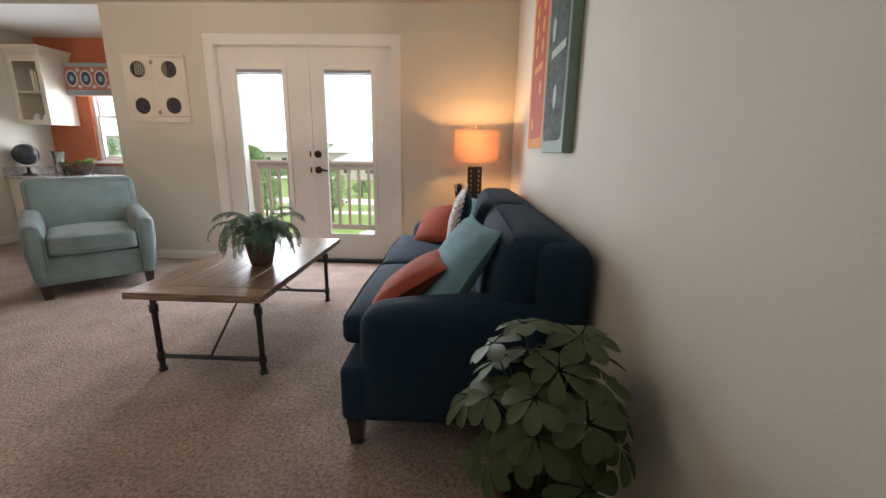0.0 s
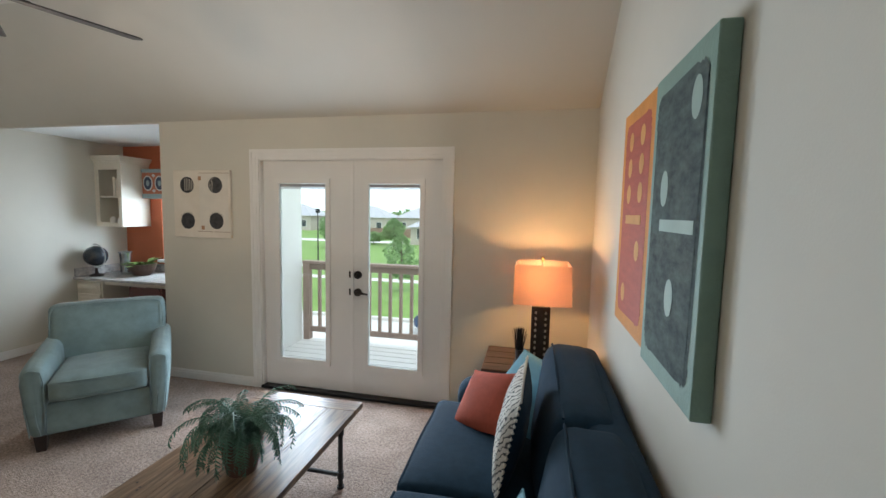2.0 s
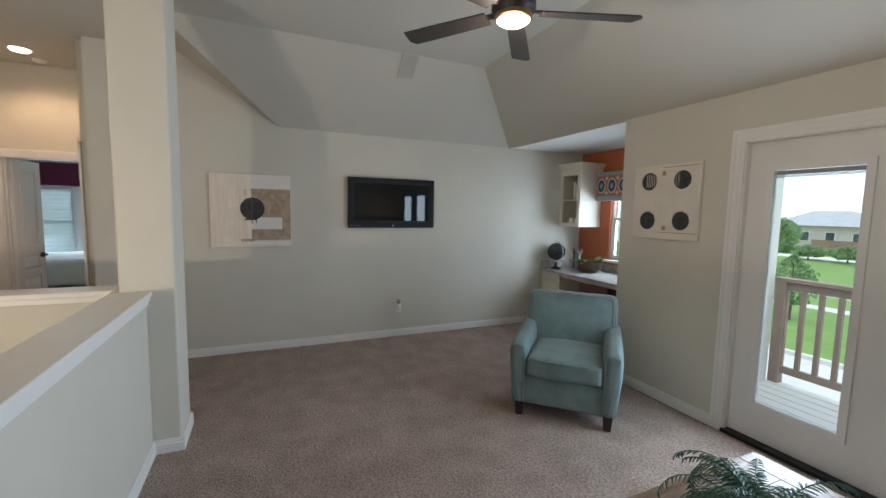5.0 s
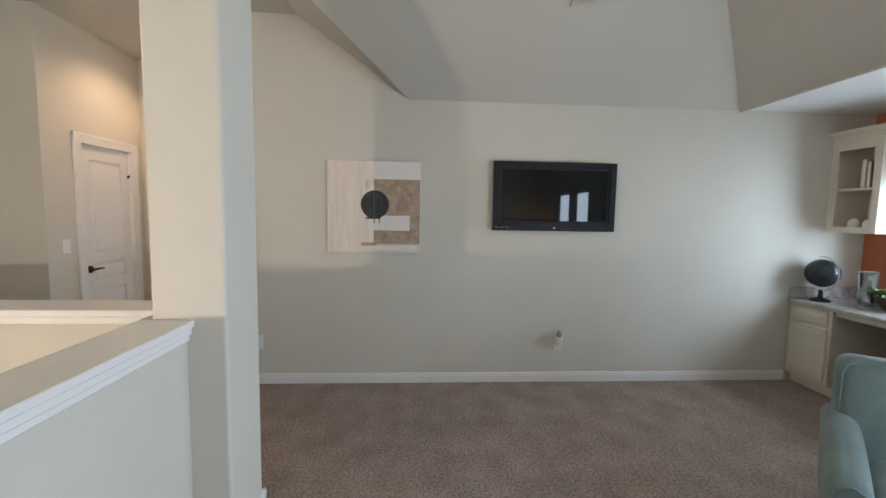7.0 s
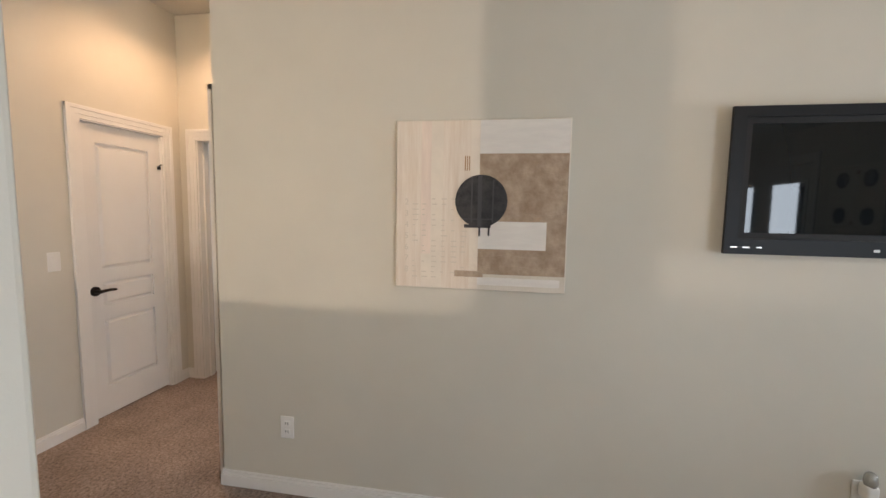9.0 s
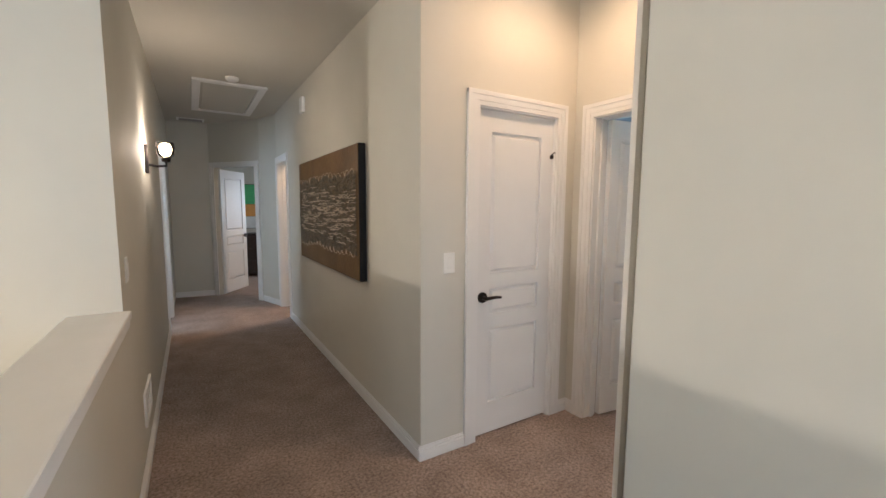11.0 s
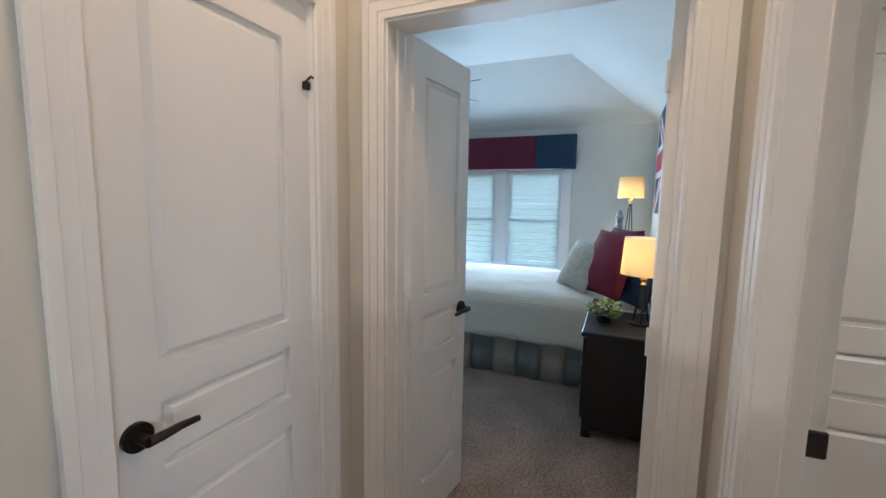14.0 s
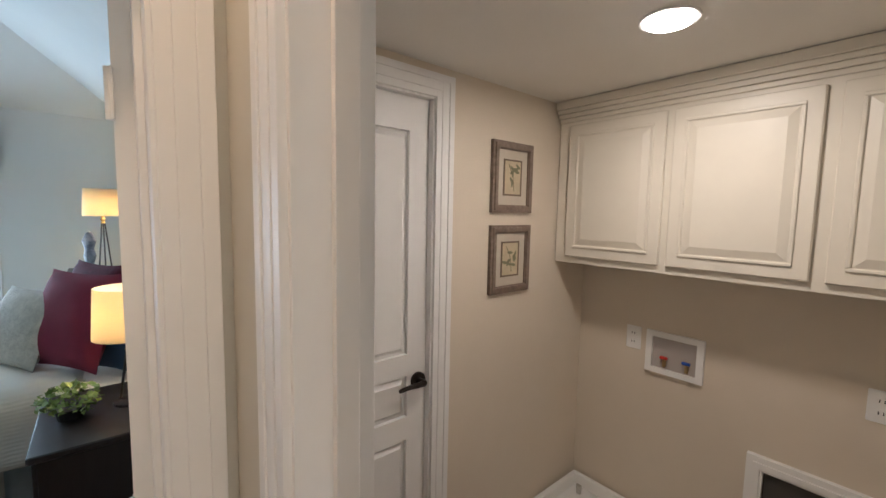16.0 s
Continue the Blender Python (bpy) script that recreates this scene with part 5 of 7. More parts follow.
# pictures on the east wall: two tall canvases like dominoes
def domino(label, y0, y1, z0, z1, depth, edge, fieldc, dot, dots, seed, bar, du=0.0, dh=0.055, wide=0.80):
    c = thing("canvas", label, "wall art", pose(0, 0, 0), "tall canvases above the sofa")
    xf = EX - depth
    part("stretcher", boxes((xf, EX - 0.002, y0, y1, z0, z1), bevel=0.003), edge, c)
    rng = random.Random(seed)
    bm = bmesh.new()
    pts = []
    cy, cz, hw, hh = (y0 + y1) / 2, (z0 + z1) / 2, (y1 - y0) / 2 * wide, (z1 - z0) / 2 * 0.88
    n = 90
    for k in range(n):
        a = 2 * math.pi * k / n
        ca, sa = math.cos(a), math.sin(a)
        e = 0.16
        u = math.copysign(abs(ca) ** e, ca) * (1 + rng.uniform(-0.035, 0.02))
        v = math.copysign(abs(sa) ** e, sa) * (1 + rng.uniform(-0.015, 0.01))
        pts.append(bm.verts.new((xf - 0.001, cy + hw * u, cz + hh * v)))
    bm.faces.new(pts)
    part("painted_field", bm, fieldc, c)
    for u, v in dots:
        bm = bmesh.new()
        vs = [bm.verts.new((xf - 0.0025, cy + hw * (u + du + 0.17 * math.cos(t)), cz + hh * v + dh * math.sin(t))) for t in [2 * math.pi * k / 20 for k in range(20)]]
        bm.faces.new(vs)
        part("dot", bm, dot, c, "painted oval dot")
    bm = bmesh.new()
    box(bm, xf - 0.0025, xf - 0.0012, cy - hw * (bar - du), cy + hw * (bar + du), cz - 0.018, cz + 0.018)
    part("bar", bm, dot, c, "painted bar")
    return c


ORG = mat("orange_paint", (0.62, 0.24, 0.035), 0.6, var=0.08, scale=12, bump=0.2, bscale=80)
REDP = mat("red_brush_paint", (0.42, 0.075, 0.04), 0.6, var=0.12, scale=8, bump=0.1, bscale=60, stretch=(1, 1, 4))
ORGL = mat("pale_orange_paint", (0.62, 0.30, 0.08), 0.6, var=0.08, scale=12)
SAGE = mat("sage_green_paint", (0.20, 0.30, 0.25), 0.6, var=0.06, scale=12, bump=0.2, bscale=80)
CHAR = mat("charcoal_brush_paint", (0.045, 0.058, 0.058), 0.75, spec=0.2, color2=(0.115, 0.15, 0.14), scale=14, bump=0.12, bscale=60, stretch=(1, 1, 2.0), detail=8)
SAGEL = mat("pale_sage_paint", (0.32, 0.42, 0.37), 0.6, var=0.08, scale=12)
domino("tall orange canvas with a red domino and orange dots", 2.455, 2.957, 1.165, 2.085, 0.045, ORG, REDP, ORGL, [(-0.45, 0.80), (0.45, 0.80), (-0.45, 0.53), (0.45, 0.53), (-0.45, 0.26), (0.45, 0.26), (-0.45, -0.30), (0.5, -0.78)], 4, 0.62, 0.0, 0.040)
domino("tall sage green canvas with a charcoal domino and pale dots", 1.975, 2.450, 1.14, 2.085, 0.05, SAGE, CHAR, SAGEL, [(-0.50, 0.79), (0.56, 0.27), (0.05, -0.50)], 9, 0.68, -0.16, 0.055, 0.87)

# square canvas with four dark discs on the north wall
PALE = mat("pale_canvas", (0.76, 0.71, 0.63), 0.7, color2=(0.68, 0.62, 0.53), scale=5, bump=0.2, bscale=120)
INK = mat("ink_black", (0.018, 0.019, 0.023), 0.7, color2=(0.06, 0.058, 0.06), scale=25)
CRMD = mat("pale_pasted_paper", (0.70, 0.66, 0.59), 0.8, var=0.04, scale=9)
cv = thing("canvas", "square cream canvas with four dark discs on the wall", "wall art", pose(0, 0, 0))
part("stretcher", boxes((-2.742, -2.14, 4.09, 4.118, 1.365, 1.973), bevel=0.003), PALE, cv)
for x, z in ((-2.59, 1.84), (-2.29, 1.84), (-2.59, 1.512), (-2.285, 1.517)):
    bm = bmesh.new()
    cyl(bm, (x, 4.0885, z), (x, 4.0865, z), 0.073, n=36)
    part("disc", bm, INK, cv, "dark printed disc")
INKP = mat("pale_ink", (0.52, 0.48, 0.42), 0.8)
for k in range(6):
    x = -2.615 + k * 0.018
    h = 0.066 * math.sqrt(max(0.05, 1 - ((x + 2.59) / 0.073) ** 2))
    part("stripe", boxes((x, x + 0.006, 4.0855, 4.0866, 1.84 - h * 0.8, 1.84 + h * 0.9)), INKP, cv, "pale printed stripe")
rng = random.Random(6)
bm = bmesh.new()
for k in range(26):
    z = 1.785 + k % 13 * 0.009
    x = -2.352 + (0.0 if k < 13 else 0.022) + rng.uniform(0, 0.006)
    box(bm, x, x + rng.uniform(0.006, 0.014), 4.0855, 4.0866, z, z + 0.0045)
part("print_pattern", bm, INKP, cv, "pale printed pattern on the disc")
for x, z, r in ((-2.59, 1.512, 1.0), (-2.285, 1.517, 1.2)):
    bm = bmesh.new()
    for k in range(9):
        a = math.pi * (0.2 + 0.6 * k / 8)
        p = (x + 0.07 * math.cos(a), 4.0876, z + 0.07 * math.sin(a))
        cyl(bm, p, (x + 0.083 * math.cos(a) * r ** 0.3, 4.0876, z + 0.083 * math.sin(a)), 0.003, 0.0015, n=5)
    part("ragged_edge", bm, INK, cv)
TAN = mat("faded_tan_stamp", (0.42, 0.24, 0.14), 0.8)
for x, z in ((-2.455, 1.90), (-2.43, 1.455)):
    part("stamp", boxes((x - 0.016, x + 0.016, 4.087, 4.089, z - 0.018, z + 0.018)), TAN, cv, "small tan square")
PENC = mat("pencil_brown", (0.30, 0.22, 0.16), 0.8)
for x0, x1, z in ((-2.49, -2.15, 1.418), (-2.46, -2.145, 1.945)):
    part("line", boxes((x0, x1, 4.087, 4.089, z, z + 0.004)), PENC, cv)
part("paper", boxes((-2.46, -2.16, 4.0876, 4.0893, 1.43, 1.94)), CRMD, cv, "pale pasted paper")

# collage canvas on the west wall
XF = WX + 0.026
STREAKED = mat("streaked_cream_paper", (0.70, 0.60, 0.50), 0.85, color2=(0.84, 0.77, 0.69), scale=3, stretch=(1, 14, 1), detail=6, bump=0.2, bscale=60)
cl = thing("canvas", "square cream and brown paper collage canvas with a black disc", "wall art", pose(0, 0, 0))
part("stretcher", boxes((WX + 0.002, XF, 0.580, 1.355, 1.140, 1.905), bevel=0.003), PALE, cl)
PAPER = mat("brown_wrapping_paper", (0.34, 0.245, 0.17), 0.85, color2=(0.52, 0.41, 0.31), scale=16, bump=1.0, bscale=25)
CRM = mat("cream_paper", (0.78, 0.71, 0.62), 0.85, var=0.06, scale=6, bump=0.2, bscale=60)
WHP = mat("white_paper", (0.82, 0.79, 0.75), 0.85, var=0.04, scale=8, stretch=(1, 1, 6), bump=0.2, bscale=60)
PINK = mat("pinkish_paper", (0.79, 0.68, 0.60), 0.85, var=0.07, scale=5, stretch=(1, 6, 1))


def sheet(y0, y1, z0, z1, lift, material, label=""):
    part("paper", boxes((XF + 0.0005, XF + lift, y0, y1, z0, z1)), material, cl, label)


sheet(0.585, 0.70, 1.145, 1.90, 0.0012, STREAKED)
sheet(0.70, 0.745, 1.30, 1.90, 0.0015, PINK)
sheet(0.70, 0.80, 1.145, 1.90, 0.0010, CRM)
sheet(0.80, 0.925, 1.145, 1.90, 0.0013, STREAKED)
sheet(0.925, 0.965, 1.145, 1.90, 0.0018, CRM)
sheet(0.965, 1.35, 1.755, 1.90, 0.0016, WHP)
sheet(0.965, 1.35, 1.215, 1.755, 0.0014, PAPER, "crumpled brown paper")
sheet(0.965, 1.265, 1.33, 1.455, 0.0024, WHP)
sheet(0.965, 1.33, 1.165, 1.20, 0.0020, WHP)
sheet(0.86, 0.99, 1.20, 1.228, 0.0028, PAPER)
bm = bmesh.new()
for k, z in enumerate((1.67, 1.575, 1.49, 1.25, 1.30)):
    tube(bm, [(XF + 0.0018, 0.97 + 0.38 * j / 6, z + 0.008 * math.sin(j * 2 + k)) for j in range(7)], 0.0018, 5)
part("crease", bm, PAPER, cl)
bm = bmesh.new()
cyl(bm, (XF + 0.003, 0.975, 1.545), (XF + 0.0055, 0.975, 1.545), 0.117, n=40)
part("disc", bm, INK, cl, "black painted disc")
bm = boxes((XF + 0.0056, XF + 0.0062, 0.93, 0.936, 1.45, 1.65), (XF + 0.0056, XF + 0.0062, 0.96, 0.978, 1.43, 1.66), (XF + 0.0056, XF + 0.0062, 1.025, 1.031, 1.45, 1.64), (XF + 0.0056, XF + 0.0062, 0.89, 1.03, 1.462, 1.466))
part("streak", bm, mat("grey_streak", (0.07, 0.07, 0.075), 0.7), cl)
part("drip", boxes((XF + 0.0025, XF + 0.004, 0.966, 0.974, 1.388, 1.44), (XF + 0.0025, XF + 0.004, 1.008, 1.016, 1.39, 1.44), (XF + 0.0025, XF + 0.004, 0.90, 1.02, 1.425, 1.44)), INK, cl)
PRINT = mat("faded_print", (0.66, 0.595, 0.515), 0.85)
bm = bmesh.new()
rng = random.Random(6)
for row in range(16):
    for col in range(6):
        y = 0.66 + col * 0.045
        z = 1.55 - row * 0.024
        if rng.random() < 0.75:
            box(bm, XF + 0.0014, XF + 0.0020, y, y + rng.uniform(0.01, 0.03), z, z + 0.005)
part("print_pattern", bm, PRINT, cl, "faint columns of print")["kind"] = "stuff"
box_marks = boxes((XF + 0.0019, XF + 0.0026, 0.898, 0.903, 1.68, 1.745), (XF + 0.0019, XF + 0.0026, 0.908, 0.912, 1.68, 1.745), (XF + 0.0019, XF + 0.0026, 0.917, 0.921, 1.68, 1.745))
part("stamp", box_marks, mat("orange_brown_stamp", (0.42, 0.24, 0.12), 0.8), cl)
for k, ch in enumerate("2345678"):
    cu = bpy.data.curves.new("numeral", "FONT")
    cu.body, cu.size, cu.extrude, cu.align_x = ch, 0.04, 0.0004, "CENTER"
    cu.materials.append(PRINT)
    tmp = new("numeral_outline", cu)
    bpy.context.view_layer.update()
    me = bpy.data.meshes.new_from_object(tmp)
    bpy.data.objects.remove(tmp)
    t = new("numeral", me)
    t.parent = cl
    t.matrix_local = pose(XF + 0.0022, 0.632, 1.525 - k * 0.052, 90, 0, 90)

# wall screen
tv = thing("television", "black flat screen television mounted on the wall", "television", pose(0, 0, 0))
SCREEN = mat("dark_screen", (0.006, 0.009, 0.011), 0.03, spec=0.3)
TVB = mat("black_tv_plastic", (0.008, 0.009, 0.011), 0.45, spec=0.25)
part("mount", boxes((WX, WX + 0.02, 2.2, 2.8, 1.45, 1.85)), BLACK, tv)
part("body", boxes((WX + 0.012, WX + 0.045, 1.975, 3.005, 1.36, 1.915), bevel=0.006), TVB, tv)
bm = wall_boxes("y", WX + 0.045, WX + 0.062, 1.962, 3.02, 1.346, 1.927, [(2.012, 2.972, 1.408, 1.885)])
part("bezel", bm, TVB, tv)
bm = wall_boxes("y", WX + 0.0455, WX + 0.054, 2.0121, 2.9719, 1.4081, 1.8849, [(2.036, 2.948, 1.432, 1.861)])
part("inner_bezel", bm, mat("matt_black", (0.006, 0.006, 0.007), 0.7), tv)
part("screen", boxes((WX + 0.0452, WX + 0.050, 2.0365, 2.9475, 1.4325, 1.8605)), SCREEN, tv, "dark glossy switched-off screen")
part("badge", boxes((WX + 0.0615, WX + 0.0632, 2.485, 2.505, 1.368, 1.378), (WX + 0.0615, WX + 0.0632, 1.985, 2.01, 1.372, 1.376), (WX + 0.0615, WX + 0.0632, 2.03, 2.055, 1.372, 1.376), (WX + 0.0615, WX + 0.0632, 2.08, 2.10, 1.372, 1.376)), NICKEL, tv)


def outlet(m, label="white wall outlet with two sockets", kindname="outlet", toggle=False):
    """Faceplate standing on the local xz plane, facing -y."""
    o = thing(kindname, label, kindname.replace("_", " "), m)
    part("faceplate", boxes((-0.038, 0.038, -0.006, 0, -0.06, 0.06), bevel=0.003), PLASTIC, o)
    if toggle:
        part("rocker", boxes((-0.017, 0.017, -0.011, -0.005, -0.034, 0.034), bevel=0.003), PLASTIC, o)
    else:
        for z in (-0.022, 0.022):
            s = part("socket", boxes((-0.016, 0.016, -0.009, -0.005, z - 0.014, z + 0.014), bevel=0.003), PLASTIC, o)
            part("slot", boxes((-0.008, -0.005, -0.0095, -0.0088, z - 0.005, z + 0.006), (0.005, 0.008, -0.0095, -0.0088, z - 0.005, z + 0.006)), BLACK, s)
    return o


outlet(pose(WX, -0.005, 0.363, 0, 0, 90))
outlet(pose(WX, 2.585, 0.355, 0, 0, 90), "white wall outlet with a plugged-in air freshener")
fresh = thing("air_freshener", "small clear and white plug-in air freshener", "air freshener", pose(WX + 0.010, 2.585, 0.385, 0, 0, 90))
part("plug_body", soft(bmesh.new(), -0.026, 0.026, -0.05, 0, -0.03, 0.035, 0.014, n=3), PLASTIC, fresh, smooth=True)
part("bottle", lathe(bmesh.new(), [(0, 0.03), (0.02, 0.03), (0.024, 0.05), (0.02, 0.075), (0.012, 0.085), (0, 0.085)], 14, 0, -0.028), mat("silvery_plastic", (0.5, 0.5, 0.48), 0.15, 0.5), fresh, smooth=True)

# ceiling fan
FANM = mat("dark_bronze_fan", (0.03, 0.027, 0.026), 0.45, 0.4)
FANB = mat("dark_walnut_blade", (0.05, 0.043, 0.04), 0.5, var=0.15, scale=6, stretch=(1, 8, 1))
fan = thing("ceiling_fan", "dark five-blade ceiling fan with a lit round lamp", "ceiling fan", pose(-1.99, 2.30, 0))
part("canopy", lathe(bmesh.new(), [(0, CZ), (0.07, CZ), (0.066, CZ - 0.05), (0.03, CZ - 0.07), (0, CZ - 0.07)], 24), FANM, fan, smooth=True)
part("downrod", cyl(bmesh.new(), (0, 0, 2.76), (0, 0, CZ - 0.06), 0.013, n=12), FANM, fan)
part("motor", lathe(bmesh.new(), [(0, 2.79), (0.03, 2.79), (0.045, 2.765), (0.10, 2.745), (0.115, 2.70), (0.115, 2.61), (0.10, 2.585), (0, 2.585)], 32), FANM, fan, smooth=False)
part("lamp_ring", lathe(bmesh.new(), [(0.085, 2.59), (0.098, 2.585), (0.098, 2.562), (0.085, 2.558)], 32), mat("brass_ring", (0.35, 0.22, 0.10), 0.35, 0.9), fan)
part("lamp_lens", lathe(bmesh.new(), [(0.088, 2.575), (0.086, 2.556), (0.06, 2.540), (0, 2.533)], 28), mat("lit_lens", (1, 0.95, 0.85), 0.5, emit=(1, 0.74, 0.47), estr=9), fan, "glowing white lens", smooth=True)
for k in range(5):
    a = radians(70.5 + 72 * k)
    bm = bmesh.new()
    outline = [(0.15, -0.050), (0.40, -0.058), (0.655, -0.062), (0.685, -0.030), (0.67, 0.062), (0.40, 0.056), (0.15, 0.048)]
    up = [bm.verts.new((x, y, 0.004)) for x, y in outline]
    dn = [bm.verts.new((x, y, -0.004)) for x, y in outline]
    bm.faces.new(up)
    bm.faces.new(dn[::-1])
    for i in range(len(outline)):
        j = (i + 1) % len(outline)
        bm.faces.new((up[i], dn[i], dn[j], up[j]))
    m = Matrix.Translation((0, 0, 2.60)) @ Matrix.Rotation(a, 4, "Z") @ Matrix.Rotation(radians(11), 4, "X")
    bmesh.ops.transform(bm, matrix=m, verts=bm.verts)
    bmesh.ops.recalc_face_normals(bm, faces=bm.faces)
    bl = part("blade", bm, FANB, fan)
    bm = boxes((0.09, 0.22, -0.02, 0.02, 0.004, 0.012), bevel=0.002)
    bmesh.ops.transform(bm, matrix=m, verts=bm.verts)
    part("blade_arm", bm, FANM, bl)
    bl.location = (0, 0, 0)
# slotted vent on the sloping ceiling
VX = -4.06
vm = Matrix.Translation((VX, 2.43, SZ + 0.70 * (VX - WX) - 0.004)) @ Matrix.Rotation(-math.atan(0.70), 4, "Y")
vt = thing("ceiling_vent", "beige slotted air vent on the sloping ceiling", "vent", vm)
part("frame", wall_boxes("x", -0.09, 0.09, -0.16, 0.16, -0.012, 0.0, []), CEIL, vt)
for k in range(7):
    part("slat", boxes((-0.135, 0.135, -0.066 + k * 0.02, -0.056 + k * 0.02, -0.018, -0.012)), CEIL, vt)

# ---- desk alcove ----
GRAN = mat("grey_granite", (0.30, 0.30, 0.30), 0.15, color2=(0.62, 0.60, 0.57), scale=22, detail=10)
DZ = 0.775
structure("desk_ceiling_lip", boxes((-4.86, -2.905, NY - 0.004, NY + 0.012, 2.40, 2.422)), CEIL, "edge of the alcove ceiling", "ceiling edge")
ct = thing("countertop", "pale grey speckled granite desk top", "countertop", pose(0, 0, 0))
part("slab", boxes((-4.855, -2.91, 4.70, 5.395, DZ - 0.03, DZ), bevel=0.006, seg=2), GRAN, ct)
part("backsplash", boxes((-4.855, -2.91, 5.375, 5.398, DZ + 0.001, DZ + 0.10), (-4.858, -4.838, 4.72, 5.374, DZ + 0.001, DZ + 0.10), bevel=0.003), GRAN, ct)
cb = thing("desk_cabinet", "cream painted desk cabinet with a drawer and a door", "cabinet", pose(0, 0, 0))
part("body", boxes((-4.855, -4.47, 4.745, 5.38, 0.09, DZ - 0.031), (-4.855, -4.47, 4.80, 5.38, 0, 0.09)), CREAM, cb)
for z0, z1 in ((0.60, 0.72), (0.12, 0.575)):
    dr = part("drawer" if z0 > 0.5 else "door", boxes((-4.835, -4.495, 4.727, 4.744, z0, z1), bevel=0.004), CREAM, cb)
    bm = field(bmesh.new(), -4.80, -4.53, z0 + 0.03, z1 - 0.03, 4.7268, -0.006, 0.02)
    part("panel", bm, CREAM, dr)
drw = thing("knee_space_unit", "cream apron and reddish back panel under the desk top", "desk unit", pose(0, 0, 0))
REDW = mat("reddish_dark_wood", (0.10, 0.028, 0.02), 0.4, var=0.2, scale=6, stretch=(1, 8, 8))
part("front", boxes((-4.46, -2.92, 4.76, 4.775, 0.695, DZ - 0.032), bevel=0.003), CREAM, drw)
part("knee_panel", boxes((-4.46, -2.92, 5.30, 5.32, 0.0, 0.74)), REDW, drw, "reddish dark back panel")
pc = thing("desk_chair", "black metal and wood desk chair pushed under the desk", "chair", pose(-3.75, 4.86, 0))
part("seat", soft(bmesh.new(), -0.22, 0.22, -0.18, 0.22, 0.42, 0.47, 0.02, n=4), DARKW, pc, smooth=True)
part("backrest", boxes((-0.22, 0.22, -0.215, -0.195, 0.60, 0.715), bevel=0.006), REDW, pc)
for x in (-0.2, 0.2):
    part("leg", tube(bmesh.new(), [(x, -0.22, 0), (x, -0.19, 0.44), (x, -0.21, 0.72)], 0.011, 8), BLACK, pc)
    part("leg", tube(bmesh.new(), [(x, 0.21, 0), (x, 0.2, 0.42)], 0.011, 8), BLACK, pc)

uc = thing("wall_cabinet", "cream open-front wall cabinet with one shelf and a crown moulding", "cabinet", pose(0, 0, 0))
UX0, UX1, UY, UZ0, UZ1 = -4.855, -4.45, 5.03, 1.375, 2.17
part("side_panel", boxes((UX1 - 0.02, UX1, UY, 5.395, UZ0, UZ1)), CREAM, uc)
part("side_panel", boxes((UX0, UX0 + 0.02, UY, 5.395, UZ0, UZ1)), CREAM, uc)
part("back_panel", boxes((UX0 + 0.02, UX1 - 0.02, 5.38, 5.395, UZ0, UZ1)), CREAM, uc)
for z in (UZ0, 1.735, UZ1 - 0.02):
    part("shelf", boxes((UX0 + 0.02, UX1 - 0.02, UY + 0.005, 5.38, z, z + 0.02)), CREAM, uc)
part("face_frame", wall_boxes("x", UY - 0.018, UY, UX0, UX1, UZ0, UZ1, [(UX0 + 0.06, UX1 - 0.055, UZ0 + 0.05, UZ1 - 0.09)]), CREAM, uc)
bm = bmesh.new()
for k, (o, z0, z1) in enumerate(((0.010, 2.15, 2.175), (0.022, 2.175, 2.20), (0.042, 2.20, 2.225), (0.055, 2.225, 2.245))):
    box(bm, UX0, UX1 + o, UY - 0.018 - o, 5.395, z0, z1, bevel=0.003)
part("crown", bm, CREAM, uc)
for k, (w, h, c) in enumerate(((0.035, 0.24, (0.62, 0.58, 0.5)), (0.03, 0.22, (0.30, 0.2, 0.14)), (0.04, 0.25, (0.58, 0.55, 0.5)))):
    bk = thing("book", "upright book on the cabinet shelf", "book", pose(-4.66 + k * 0.045, 5.08, 1.756), "books on the cabinet shelf")
    part("cover", boxes((0, w, 0, 0.17, 0, h), bevel=0.002), mat("book_cover", c, 0.6), bk)
    part("pages", boxes((0.004, w - 0.004, -0.001, 0.165, 0.004, h - 0.004)), CRM, bk)
for x in (-4.70, -4.58):
    sh = thing("seashell", "small pale shell ornament on the cabinet shelf", "ornament", pose(x, 5.10, 1.397), "shell ornaments")
    bm = bmesh.new()
    bmesh.ops.create_uvsphere(bm, u_segments=14, v_segments=10, radius=0.055, matrix=Matrix.Translation((0, 0, 0.052)) @ Matrix.Rotation(radians(25), 4, "Y") @ Matrix.Diagonal((0.85, 0.5, 0.95, 1)))
    part("shell", bm, WHP, sh, smooth=True)

VALO = mat("orange_print_fabric", (0.42, 0.15, 0.09), 0.9, var=0.10, scale=30, bump=0.2, bscale=250)
VALT = mat("grey_teal_print_fabric", (0.25, 0.34, 0.36), 0.9, var=0.08, scale=30, bump=0.2, bscale=250)
VALN = mat("navy_print_fabric", (0.05, 0.07, 0.115), 0.9, var=0.10, scale=30)
VALP = mat("pale_print_fabric", (0.55, 0.54, 0.52), 0.9, var=0.06, scale=30)
vl = thing("valance", "upholstered valance with an orange, grey and navy medallion print", "valance", pose(0, 0, 0))
part("cornice", boxes((-4.43, -3.33, 5.27, 5.395, 1.735, 2.115), bevel=0.012, seg=2), VALO, vl)
